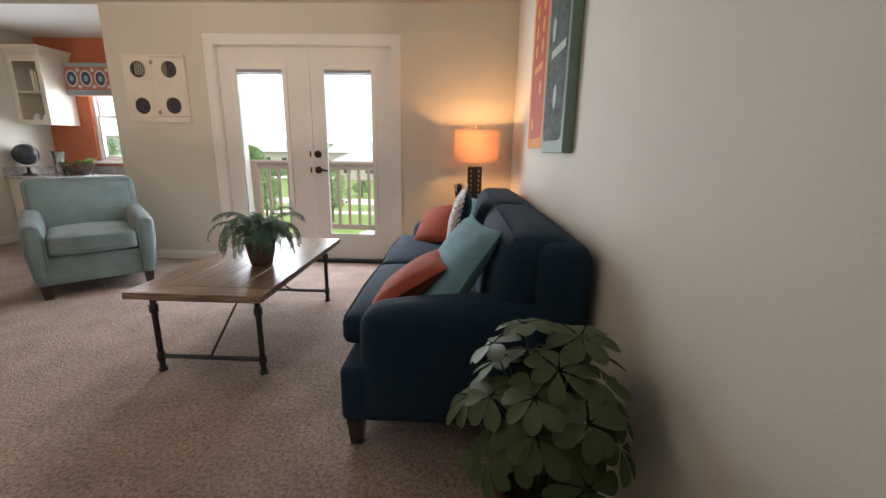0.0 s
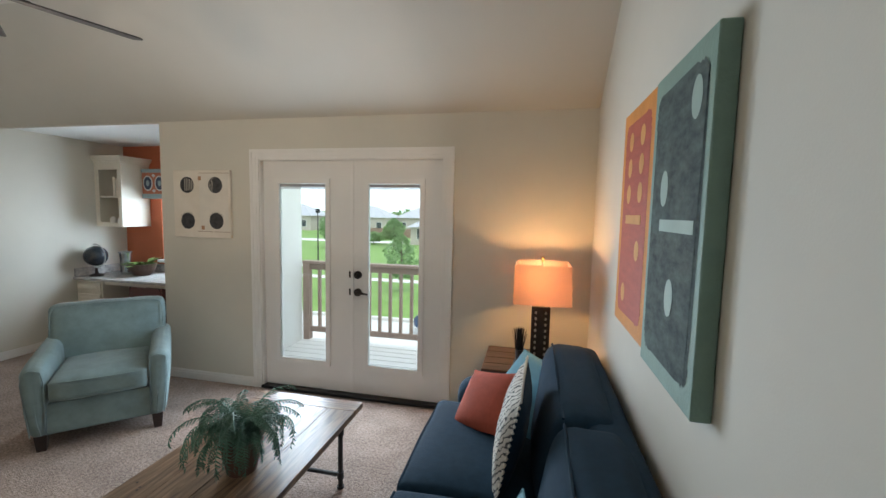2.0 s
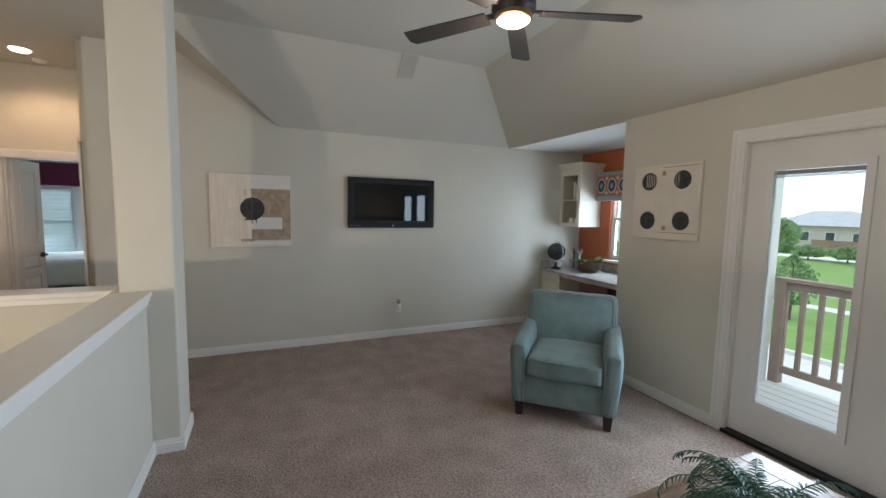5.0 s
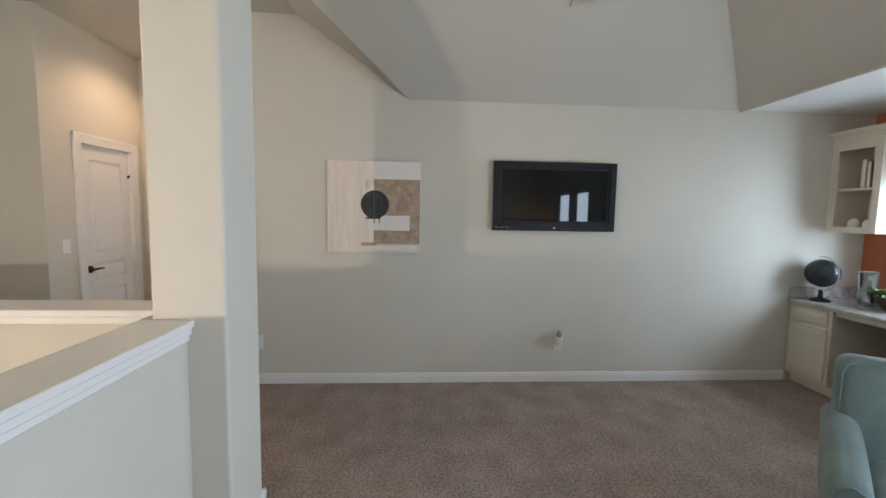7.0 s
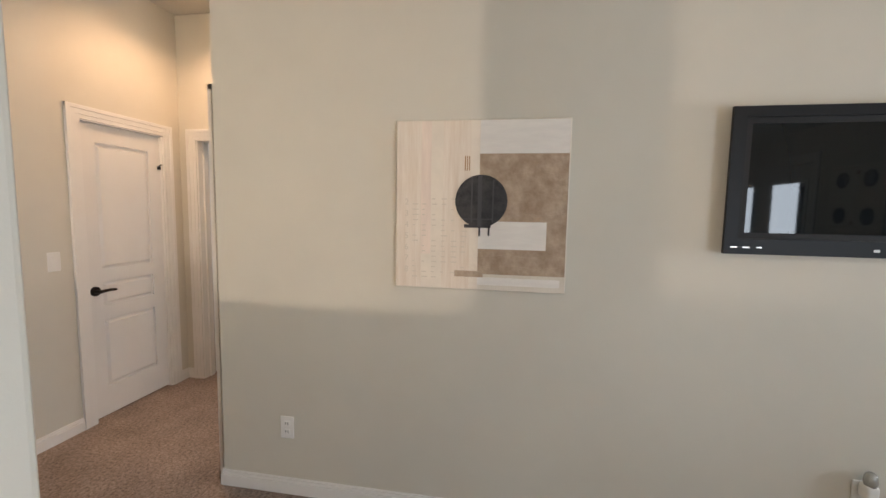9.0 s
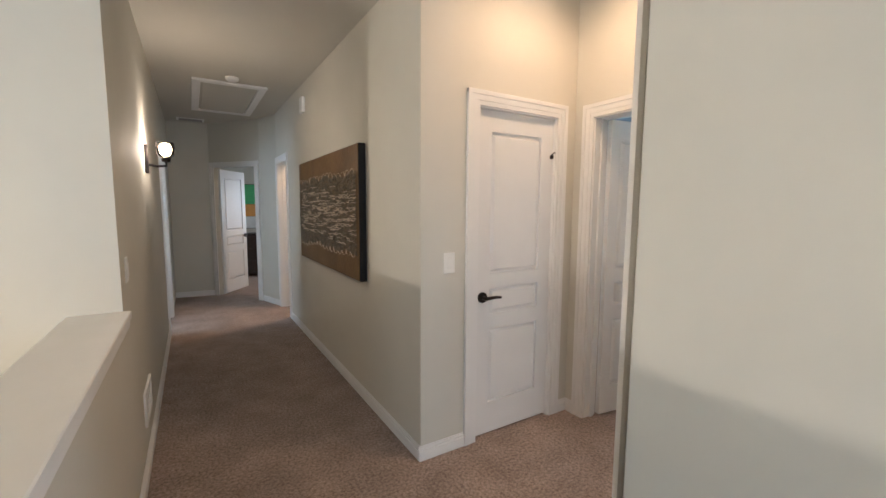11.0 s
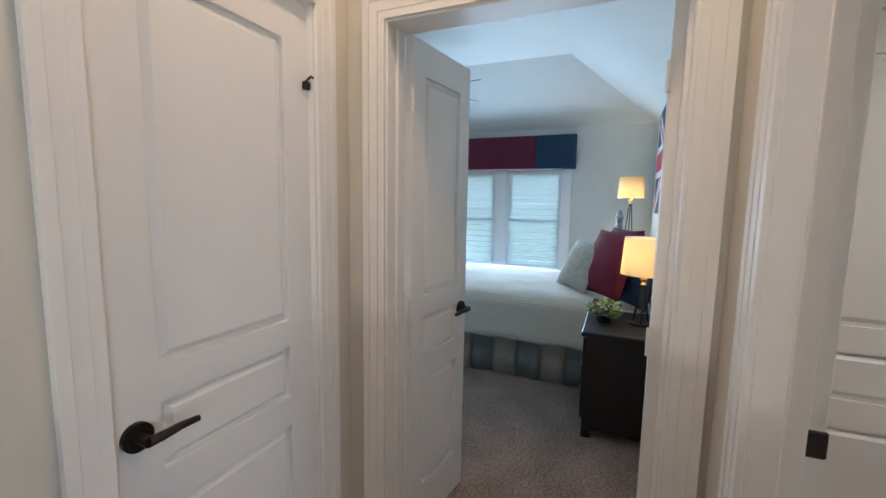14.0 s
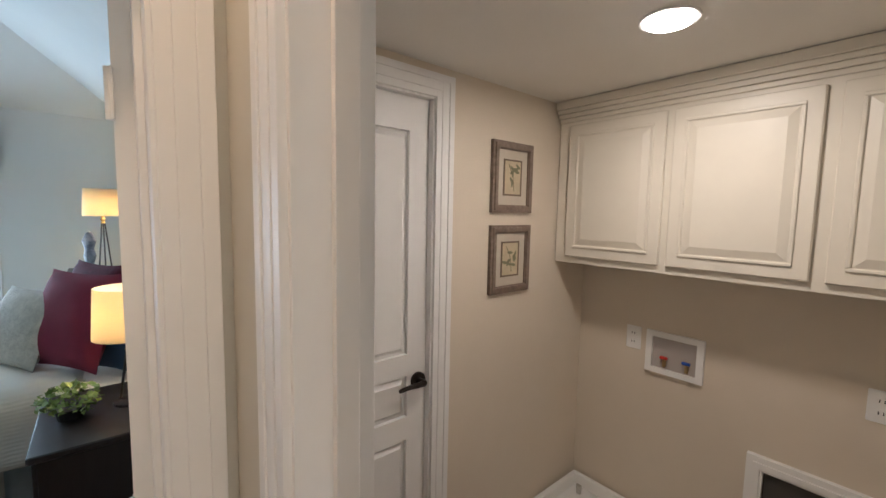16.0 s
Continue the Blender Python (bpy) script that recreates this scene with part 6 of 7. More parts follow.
for z0, z1 in ((1.738, 1.80), (2.065, 2.113)):
    part("border", boxes((-4.434, -3.326, 5.2655, 5.30, z0, z1), bevel=0.006), VALT, vl, "grey teal border band")
for k in range(6):
    x = -4.335 + k * 0.182
    for rx, rz, y, mt, lb in ((0.076, 0.098, 5.2685, VALP, "pale medallion ring"), (0.060, 0.080, 5.2675, VALN, "navy medallion"), (0.026, 0.036, 5.2665, VALT, "grey medallion heart")):
        bm = bmesh.new()
        bm.faces.new([bm.verts.new((x + rx * math.cos(t), y, 1.932 + rz * math.sin(t))) for t in [-2 * math.pi * q / 24 for q in range(24)]])
        part("medallion", bm, mt, vl, lb)
    if k < 5:
        for zz in (1.838, 2.028):
            bm = bmesh.new()
            bm.faces.new([bm.verts.new((x + 0.091 + dx, 5.2683, zz + dz)) for dx, dz in ((-0.03, 0), (0, 0.026), (0.03, 0), (0, -0.026))])
            part("lozenge", bm, VALP, vl, "pale lozenge")

gl = thing("globe", "dark blue desk globe on a metal stand", "globe", pose(-4.70, 4.86, DZ))
part("foot", lathe(bmesh.new(), [(0, 0), (0.075, 0), (0.07, 0.015), (0.02, 0.035), (0.014, 0.10), (0, 0.10)], 24), BRONZE, gl, smooth=True)
bm = bmesh.new()
tube(bm, [(0.145 * math.sin(t) * 1.0, 0, 0.245 - 0.145 * math.cos(t)) for t in [radians(-12 + 17 * k) for k in range(13)]], 0.006, 8)
part("arm", bm, NICKEL, gl, "metal meridian arm")
bm = bmesh.new()
bmesh.ops.create_uvsphere(bm, u_segments=28, v_segments=18, radius=0.122, matrix=Matrix.Translation((0, 0, 0.245)))
part("sphere", bm, mat("navy_globe", (0.015, 0.022, 0.035), 0.25, color2=(0.045, 0.05, 0.055), scale=14), gl, smooth=True)
vs_ = thing("vase", "tall silvery ribbed vase on the desk", "vase", pose(-4.52, 5.08, DZ))
part("vessel", lathe(bmesh.new(), [(0, 0), (0.055, 0), (0.06, 0.03), (0.058, 0.20), (0.066, 0.27), (0.08, 0.285), (0.07, 0.28), (0.052, 0.20), (0.05, 0.02), (0, 0.02)], 14), mat("mercury_glass", (0.5, 0.52, 0.52), 0.2, 0.9), vs_)
bw = thing("potted_plant", "green leafy plant in a brown bowl on the desk", "potted plant", pose(-4.29, 5.10, DZ) @ Matrix.Scale(1.3, 4))
part("bowl", lathe(bmesh.new(), [(0, 0), (0.07, 0), (0.11, 0.05), (0.125, 0.11), (0.115, 0.11), (0.10, 0.06), (0, 0.05)], 20), mat("brown_bowl", (0.07, 0.035, 0.022), 0.5, var=0.2, scale=10), bw)
rng = random.Random(4)
GREENL = mat("light_green_leaf", (0.10, 0.17, 0.04), 0.6, color2=(0.2, 0.28, 0.07), scale=8)
bm = bmesh.new()
for k in range(26):
    a, l = k * 2.4, rng.uniform(0.08, 0.17)
    p0 = Vector((0.04 * math.cos(a), 0.04 * math.sin(a), 0.09))
    d = Vector((math.cos(a), math.sin(a), rng.uniform(0.2, 1.0))).normalized()
    s = d.cross(Vector((0, 0, 1))).normalized() * 0.026
    q = [bm.verts.new(p) for p in (p0, p0 + d * l * 0.5 + s, p0 + d * l - Vector((0, 0, 0.03)), p0 + d * l * 0.5 - s)]
    bm.faces.new(q)
part("leaves", bm, GREENL, bw)

# ---- vestibule and hallway ----
outlet(pose(-5.045, -1.66, 1.145, 0, 0, 180), "white rocker light switch beside the closet door", "light_switch", True)
outlet(pose(-3.52, -2.07, 1.165, 0, 0, -90), "white rocker light switch on the hallway wall", "light_switch", True)


def downlight(x, y, z, strength, color, size=1.0):
    d = thing("recessed_light", "lit round recessed ceiling light with a white trim", "ceiling light", pose(x, y, z) @ Matrix.Scale(size, 4), "recessed lights")
    part("trim", lathe(bmesh.new(), [(0.078, -0.001), (0.098, -0.001), (0.095, -0.008), (0.078, -0.006)], 32), PLASTIC, d)
    part("lens", lathe(bmesh.new(), [(0.079, -0.004), (0.074, -0.016), (0.05, -0.021), (0, -0.023)], 28), mat("lit_downlight", (1, 1, 1), 0.5, emit=color, estr=strength), d, "glowing lens")


downlight(-5.53, -1.06, CZ, 14, (1, 0.75, 0.5))
downlight(-5.45, -5.55, 2.75, 10, (1, 0.75, 0.5))
sm = thing("smoke_detector", "small round white smoke detector on the ceiling", "smoke detector", pose(-5.83, -1.03, CZ))
part("housing", lathe(bmesh.new(), [(0, -0.03), (0.04, -0.03), (0.055, -0.02), (0.06, 0)], 24), PLASTIC, sm, smooth=True)

hp = thing("canvas", "large brown abstract canvas with metallic ridges on the hallway wall", "wall art", pose(0, 0, 0))
HX = WX + 0.055
BROWNP = mat("brown_bronze_paint", (0.12, 0.062, 0.020), 0.45, 0.15, color2=(0.22, 0.125, 0.045), scale=3, bump=0.3, bscale=30)
part("stretcher", boxes((WX + 0.002, HX, -4.29, -2.47, 0.925, 1.908), bevel=0.003), BLACK, hp, "black canvas edge")
part("painted_field", boxes((HX + 0.0005, HX + 0.004, -4.285, -2.475, 0.93, 1.903)), BROWNP, hp, "brown bronze paint")
RIDGE = mat("dark_ridged_paint", (0.012, 0.011, 0.009), 0.35, 0.3, color2=(0.22, 0.16, 0.09), scale=13, detail=10, bump=1.0, bscale=28, stretch=(1, 1, 3))
bm = bmesh.new()
n, mrows = 90, 40
grid = []
for i in range(n + 1):
    y = -4.26 + i * 1.76 / n
    top = 1.69 + 0.05 * noise.noise((y * 2.6, 1, 0)) + 0.035 * abs(math.sin(y * 9))
    bot = 1.13 + 0.05 * noise.noise((y * 2.1, 5, 0)) - 0.03 * abs(math.sin(y * 8))
    col = []
    for j in range(mrows + 1):
        z = bot + (top - bot) * j / mrows
        d = 0.0
        if 0 < j < mrows:
            d = 0.004 + 0.010 * abs(noise.noise((y * 7, z * 34, 2.0))) + 0.006 * abs(noise.noise((y * 22, z * 50, 7.0)))
        col.append(bm.verts.new((HX + 0.003 + d, y, z)))
    grid.append(col)
for i in range(n):
    for j in range(mrows):
        bm.faces.new((grid[i][j], grid[i + 1][j], grid[i + 1][j + 1], grid[i][j + 1]))
part("relief", bm, RIDGE, hp, "dark ridged metallic relief", smooth=True)
GOLD = mat("pale_gold_line", (0.72, 0.62, 0.48), 0.35, 0.4)
bm = bmesh.new()
rng = random.Random(11)
for k in range(230):
    y, z = rng.uniform(-4.2, -2.55), 1.40 + 0.24 * rng.uniform(-1, 1) * rng.random() ** 0.4
    l = rng.uniform(0.05, 0.22)
    tube(bm, [(HX + 0.016, min(-2.5, y + l * t / 4), z + 0.006 * math.sin(3 * t + k)) for t in range(5)], rng.uniform(0.0016, 0.0042), 4)
for k in range(16):
    y = -4.2 + k * 0.107
    z = 1.69 + 0.05 * noise.noise((y * 2.6, 1, 0))
    for zz, s in ((z, 1), (1.13 + 0.05 * noise.noise((y * 2.1, 5, 0)), -1)):
        tube(bm, [(HX + 0.007, y + 0.05 * math.cos(t), zz + s * 0.045 * math.sin(t)) for t in [math.pi * q / 8 for q in range(9)]], 0.0018, 4)
part("gold_drizzle", bm, GOLD, hp, "pale metallic drizzle lines")

sc = thing("wall_sconce", "lit dark bronze wall sconce with a glass cup shade", "wall sconce", pose(-3.52, -3.46, 1.80))
part("backplate", boxes((-0.022, 0, -0.035, 0.035, -0.10, 0.11), bevel=0.005), BRONZE, sc)
part("arm", tube(bmesh.new(), [(-0.02, 0, -0.035), (-0.07, 0, -0.045), (-0.13, 0, -0.04), (-0.13, 0, 0.0)], 0.009, 8), BRONZE, sc)
part("cup", lathe(bmesh.new(), [(0, -0.01), (0.028, -0.01), (0.032, 0.02), (0, 0.02)], 20, -0.13, 0), BRONZE, sc)
sg = part("shade", lathe(bmesh.new(), [(0.032, 0.02), (0.055, 0.04), (0.062, 0.09), (0.060, 0.135), (0.058, 0.135), (0.060, 0.09), (0.053, 0.042), (0.03, 0.024)], 24, -0.13, 0), glass_mat("ribbed_glass", (1, 0.95, 0.88), 0.05), sc, "clear ribbed glass shade", smooth=True)
sg.visible_shadow = False
bm = bmesh.new()
bmesh.ops.create_uvsphere(bm, u_segments=14, v_segments=10, radius=0.043, matrix=Matrix.Translation((-0.13, 0, 0.082)) @ Matrix.Diagonal((1, 1, 1.15, 1)))
part("bulb", bm, mat("lit_sconce_bulb", (1, 0.9, 0.8), 0.4, emit=(1, 0.74, 0.5), estr=18), sc, smooth=True).visible_shadow = False
ss = copy_thing(sc, pose(-0.68, -0.87, 0.92, 0, 0, 0))
ss["label"] = "lit dark bronze wall sconce low in the stairwell"

hatch = thing("attic_hatch", "white framed attic hatch in the hallway ceiling", "attic hatch", pose(0, 0, 0))
bm = bmesh.new()
for r in ((-4.57, -3.86, -6.22, -6.14), (-4.57, -3.86, -4.71, -4.63), (-4.57, -4.49, -6.14, -4.71), (-3.94, -3.86, -6.14, -4.71)):
    box(bm, *r, 2.726, 2.7495, bevel=0.004)
part("frame", bm, WHITE, hatch)
part("panel", boxes((-4.47, -3.96, -6.12, -4.73, 2.735, 2.7495), bevel=0.003), CEIL, hatch)
sd = thing("smoke_detector", "round white smoke detector beside the attic hatch", "smoke detector", pose(-4.21, -4.46, 2.75))
part("housing", lathe(bmesh.new(), [(0, -0.035), (0.045, -0.035), (0.06, -0.022), (0.065, 0)], 24), PLASTIC, sd, smooth=True)
hv = thing("ceiling_vent", "grey slotted air vent in the hallway ceiling", "vent", pose(-3.85, -7.05, 2.75))
part("frame", boxes((-0.18, 0.18, -0.10, 0.10, -0.010, 0)), PLASTIC, hv)
for k in range(6):
    part("slat", boxes((-0.15, 0.15, -0.075 + k * 0.027, -0.06 + k * 0.027, -0.016, -0.010)), mat("grey_vent_slat", (0.32, 0.31, 0.30), 0.6), hv)
ch_ = thing("door_chime", "small white door chime box high on the hallway wall", "door chime", pose(WX, -4.25, 2.52))
part("housing", boxes((0, 0.035, -0.06, 0.06, -0.08, 0.08), bevel=0.008, seg=2), PLASTIC, ch_)
gr = thing("return_air_grille", "white two-panel access grille low on the hallway wall", "wall grille", pose(-3.52, -2.55, 0.33))
part("frame", wall_boxes("y", -0.012, 0, -0.17, 0.17, -0.095, 0.095, [(-0.14, -0.01, -0.07, 0.07), (0.01, 0.14, -0.07, 0.07)]), PLASTIC, gr)
part("panel", boxes((-0.005, 0, -0.14, -0.01, -0.07, 0.07), (-0.005, 0, 0.01, 0.14, -0.07, 0.07)), WHITE, gr)
# what shows past the door at the end of the hallway
fa = thing("canvas", "green, orange and white canvas on the far wall past the hallway", "wall art", pose(0, 0, 0))
part("stretcher", boxes((-5.05, -4.62, -9.376, -9.345, 0.98, 1.92), bevel=0.003), BLACK, fa)
for name, z0, z1, c in (("green_field", 1.50, 1.91, (0.10, 0.50, 0.20)), ("orange_field", 1.24, 1.495, (0.75, 0.36, 0.10)), ("white_field", 0.99, 1.235, (0.80, 0.82, 0.80))):
    part(name, boxes((-5.04, -4.63, -9.345, -9.341, z0, z1)), mat(name, c, 0.6, var=0.08, scale=6), fa)
fdr = thing("dresser", "dark wooden dresser under a colourful canvas in the far room", "dresser", pose(0, 0, 0))
part("body", boxes((-5.15, -4.20, -9.37, -8.93, 0.06, 0.86), bevel=0.004), DARKW, fdr)
part("top", boxes((-5.17, -4.18, -9.375, -8.91, 0.86, 0.89), bevel=0.004), DARKW, fdr)
for x in (-5.10, -4.25):
    part("foot", boxes((x - 0.03, x + 0.03, -9.34, -8.96, 0, 0.06)), DARKW, fdr)
for z0, z1 in ((0.09, 0.33), (0.345, 0.585), (0.60, 0.84)):
    part("drawer", boxes((-5.13, -4.22, -8.93, -8.915, z0, z1), bevel=0.003), DARKW, fdr)

# ---- laundry ----
lc = thing("wall_cabinet", "cream painted row of raised-panel laundry wall cabinets", "cabinet", pose(0, 0, 0))
CF = 1.18
part("body", boxes((-6.495, -4.985, CF + 0.02, 1.465, 1.37, 2.09)), CREAM, lc)
part("face_frame", boxes((-6.495, -4.985, CF + 0.0, CF + 0.02, 1.37, 2.09), bevel=0.002), CREAM, lc)
bm = bmesh.new()
for o, z0, z1 in ((0.010, 2.07, 2.09), (0.022, 2.09, 2.11), (0.034, 2.11, 2.13), (0.046, 2.13, 2.168)):
    box(bm, -6.495, -4.985, CF - o, 1.465, z0, z1, bevel=0.003)
part("crown", bm, CREAM, lc)
for x0, x1 in ((-6.43, -5.975), (-5.945, -5.49), (-5.45, -5.0)):
    z0, z1 = 1.405, 2.05
    dr = part("door", boxes((x0, x1, CF - 0.019, CF - 0.0005, z0, z1), bevel=0.004), CREAM, lc)
    bm = bmesh.new()
    for r in ((x0 + 0.045, x1 - 0.045, z0 + 0.045, z0 + 0.058), (x0 + 0.045, x1 - 0.045, z1 - 0.058, z1 - 0.045), (x0 + 0.045, x0 + 0.058, z0 + 0.058, z1 - 0.058), (x1 - 0.058, x1 - 0.045, z0 + 0.058, z1 - 0.058)):
        box(bm, r[0], r[1], CF - 0.026, CF - 0.0185, r[2], r[3], bevel=0.003)
    part("moulding", bm, CREAM, dr)
    part("panel", field(bmesh.new(), x0 + 0.062, x1 - 0.062, z0 + 0.062, z1 - 0.062, CF - 0.0192, -0.009, 0.028), CREAM, dr)
downlight(-5.763, 0.611, 2.17, 16, (1, 0.9, 0.78), 0.82)
MATB = mat("greyish_tan_mat_board", (0.50, 0.445, 0.365), 0.85, var=0.05, scale=10)
FRAMEM = mat("greyish_wood_frame", (0.20, 0.15, 0.115), 0.5, var=0.2, scale=12, stretch=(1, 4, 4))
for z0, z1 in ((1.617, 1.934), (1.246, 1.560)):
    y0, y1, X = 0.676, 0.95, -6.50
    pf = thing("picture", "framed botanical print in a grey wood frame on the laundry wall", "picture", pose(0, 0, 0), "botanical prints")
    bm = wall_boxes("y", X + 0.001, X + 0.018, y0, y1, z0, z1, [(y0 + 0.035, y1 - 0.035, z0 + 0.035, z1 - 0.035)])
    part("frame", bm, FRAMEM, pf)
    part("inner_frame", wall_boxes("y", X + 0.001, X + 0.024, y0 + 0.012, y1 - 0.012, z0 + 0.012, z1 - 0.012, [(y0 + 0.03, y1 - 0.03, z0 + 0.03, z1 - 0.03)]), FRAMEM, pf)
    part("mat_board", boxes((X + 0.001, X + 0.010, y0 + 0.03, y1 - 0.03, z0 + 0.03, z1 - 0.03)), MATB, pf, "greyish tan mat")
    yc, zc = (y0 + y1) / 2, (z0 + z1) / 2
    part("fillet", wall_boxes("y", X + 0.010, X + 0.013, yc - 0.062, yc + 0.062, zc - 0.082, zc + 0.082, [(yc - 0.054, yc + 0.054, zc - 0.074, zc + 0.074)]), mat("dark_brown_fillet", (0.16, 0.12, 0.085), 0.6), pf)
    part("print", boxes((X + 0.010, X + 0.0115, yc - 0.054, yc + 0.054, zc - 0.074, zc + 0.074)), mat("tan_print", (0.50, 0.42, 0.28), 0.8, var=0.1, scale=15), pf)
    bm = bmesh.new()
    rng = random.Random(int(z0 * 100))
    tube(bm, [(X + 0.0122, yc - 0.03, zc + 0.06), (X + 0.0122, yc, zc + 0.01), (X + 0.0122, yc + 0.01, zc - 0.06)], 0.0015, 4)
    for k in range(9):
        c = Vector((X + 0.0124, yc + rng.uniform(-0.04, 0.035), zc + rng.uniform(-0.03, 0.06)))
        a = rng.uniform(0, 6.28)
        vs = [bm.verts.new(c + Vector((0, 0.018 * math.cos(t) * math.cos(a) - 0.007 * math.sin(t) * math.sin(a), 0.018 * math.cos(t) * math.sin(a) + 0.007 * math.sin(t) * math.cos(a)))) for t in [2 * math.pi * q / 10 for q in range(10)]]
        bm.faces.new(vs)
    part("sprig", bm, mat("olive_print", (0.20, 0.20, 0.12), 0.8), pf, "dark olive sprig")
wb = thing("washer_outlet_box", "white recessed washer outlet box with red and blue valves", "outlet box", pose(0, 0, 0))
part("frame", wall_boxes("x", 1.450, 1.4695, -6.12, -5.86, 0.837, 1.045, [(-6.09, -5.89, 0.864, 1.018)]), PLASTIC, wb)
part("recess", boxes((-6.09, -5.89, 1.462, 1.4695, 0.864, 1.018)), mat("grey_recess", (0.38, 0.34, 0.31), 0.6), wb)
for x, c in ((-6.03, (0.5, 0.03, 0.02)), (-5.93, (0.02, 0.08, 0.4))):
    bm = bmesh.new()
    cyl(bm, (x, 1.455, 0.875), (x, 1.455, 0.925), 0.009, n=10)
    v = part("valve", bm, mat("brass_valve", (0.4, 0.28, 0.14), 0.35, 0.9), wb)
    part("valve_handle", boxes((x - 0.018, x + 0.018, 1.438, 1.452, 0.915, 0.928), bevel=0.003), mat("valve_paint", c, 0.5), v)
outlet(pose(-6.19, 1.47, 0.985), "white wall outlet beside the washer box")
outlet(pose(-5.30, 1.47, 0.95), "white wall outlet in the laundry")
dv = thing("dryer_vent_box", "white framed recessed dryer vent box low in the wall", "vent box", pose(0, 0, 0))
part("frame", wall_boxes("x", 1.445, 1.4695, -5.67, -5.17, 0.11, 0.61, [(-5.61, -5.23, 0.17, 0.55)]), PLASTIC, dv)
part("step", wall_boxes("x", 1.438, 1.4448, -5.645, -5.195, 0.135, 0.585, [(-5.62, -5.22, 0.16, 0.56)]), PLASTIC, dv)
part("recess", boxes((-5.61, -5.23, 1.464, 1.4695, 0.17, 0.55)), mat("dark_recess", (0.05, 0.045, 0.04), 0.6), dv)
bm = bmesh.new()
cyl(bm, (-5.5, 1.45, 0.45), (-5.3, 1.45, 0.45), 0.012, n=10)
cyl(bm, (-5.43, 1.465, 0.31), (-5.43, 1.445, 0.31), 0.05, n=20)
part("duct", bm, NICKEL, dv)
pn = thing("washer_pan", "white plastic washer drain pan on the laundry floor", "drain pan", pose(0, 0, 0))
part("tray", boxes((-6.48, -5.62, 0.66, 1.45, 0.0, 0.04)), PLASTIC, pn)
bm = bmesh.new()
for r in ((-6.48, -5.62, 1.425, 1.45), (-6.48, -5.62, 0.66, 0.685), (-6.48, -6.455, 0.685, 1.425), (-5.645, -5.62, 0.685, 1.425)):
    box(bm, *r, 0.04, 0.11, bevel=0.004)
part("rim", bm, PLASTIC, pn)
bm = bmesh.new()
cyl(bm, (-6.40, 1.37, 0.04), (-6.40, 1.37, 0.085), 0.014, n=10)
box(bm, -6.415, -6.385, 1.365, 1.375, 0.065, 0.09)
part("drain", bm, NICKEL, pn)

# ---- bedroom ----
QUILT = mat("cream_quilt", (0.66, 0.62, 0.54), 0.9, var=0.03, scale=6)
nt = QUILT.node_tree
wv = nt.nodes.new("ShaderNodeTexWave")
wv.bands_direction = "Z"
wv.inputs["Scale"].default_value, wv.inputs["Distortion"].default_value = 16, 1.5
tc = nt.nodes.new("ShaderNodeTexCoord")
nt.links.new(tc.outputs["Object"], wv.inputs[0])
bp = nt.nodes.new("ShaderNodeBump")
bp.inputs["Strength"].default_value, bp.inputs["Distance"].default_value = 0.3, 0.004
nt.links.new(wv.outputs[0], bp.inputs["Height"])
nt.links.new(bp.outputs[0], nt.nodes["Principled BSDF"].inputs["Normal"])
bed = thing("bed", "double bed with a cream quilt and a striped bed skirt", "bed", pose(0, 0, 0))
BX0, BX1, BY0, BY1 = -9.62, -8.05, -2.45, -0.44
part("box_spring", boxes((BX0 + 0.03, BX1 - 0.03, BY0 + 0.03, BY1 - 0.01, 0.12, 0.36)), CRM, bed)
part("mattress", soft(bmesh.new(), BX0, BX1, BY0, BY1, 0.34, 0.645, 0.06, n=5), CRM, bed, smooth=True)
bm = soft(bmesh.new(), BX0 - 0.03, BX1 + 0.03, BY0 - 0.03, BY1 - 0.30, 0.30, 0.68, 0.07, (0, 0, 0.03), n=22, rough=0.010)
for v in bm.verts:
    if v.co.z < 0.62 and v.co.x > BX1 - 0.1:
        drop = (0.62 - v.co.z) / 0.32
        v.co.x += 0.022 * drop * noise.noise((v.co.y * 4.0, 2.0, 0.3)) + 0.012 * drop
        v.co.z += 0.020 * drop * noise.noise((v.co.y * 2.2, 7.0, 1.0))
    elif v.co.z > 0.64:
        v.co.z += 0.016 * noise.noise((v.co.x * 3.0, v.co.y * 3.0, 4.0))
part("quilt", bm, QUILT, bed, "cream ribbed quilt", smooth=True)
SK1, SK2 = mat("grey_stripe_fabric", (0.40, 0.43, 0.42), 0.9, var=0.05, scale=20), mat("cream_stripe_fabric", (0.68, 0.63, 0.54), 0.9, var=0.05, scale=20)
for k in range(10):
    y0, y1 = BY0 + 0.02 + k * 0.196, BY0 + 0.02 + (k + 1) * 0.196
    bm = bmesh.new()
    cols = []
    for q in range(8):
        y = y0 + (y1 - y0) * q / 7
        d = 0.012 * math.sin(k * 1.9 + q * 0.8)
        cols.append([bm.verts.new((BX1 + 0.005 + d * (1.25 - zz / 0.32), y, zz)) for zz in (0.005, 0.16, 0.32)])
    for a, b in zip(cols, cols[1:]):
        for r in range(2):
            bm.faces.new((a[r], b[r], b[r + 1], a[r + 1]))
    bmesh.ops.solidify(bm, geom=list(bm.faces), thickness=0.004)
    part("skirt_panel", bm, SK1 if k % 2 else SK2, bed, "grey stripe" if k % 2 else "cream stripe", smooth=True)
part("headboard", boxes((BX0 - 0.02, BX1 + 0.02, -0.435, -0.385, 0.1, 1.05), bevel=0.02, seg=2), mat("slate_fabric_headboard", (0.10, 0.13, 0.15), 0.9), bed)
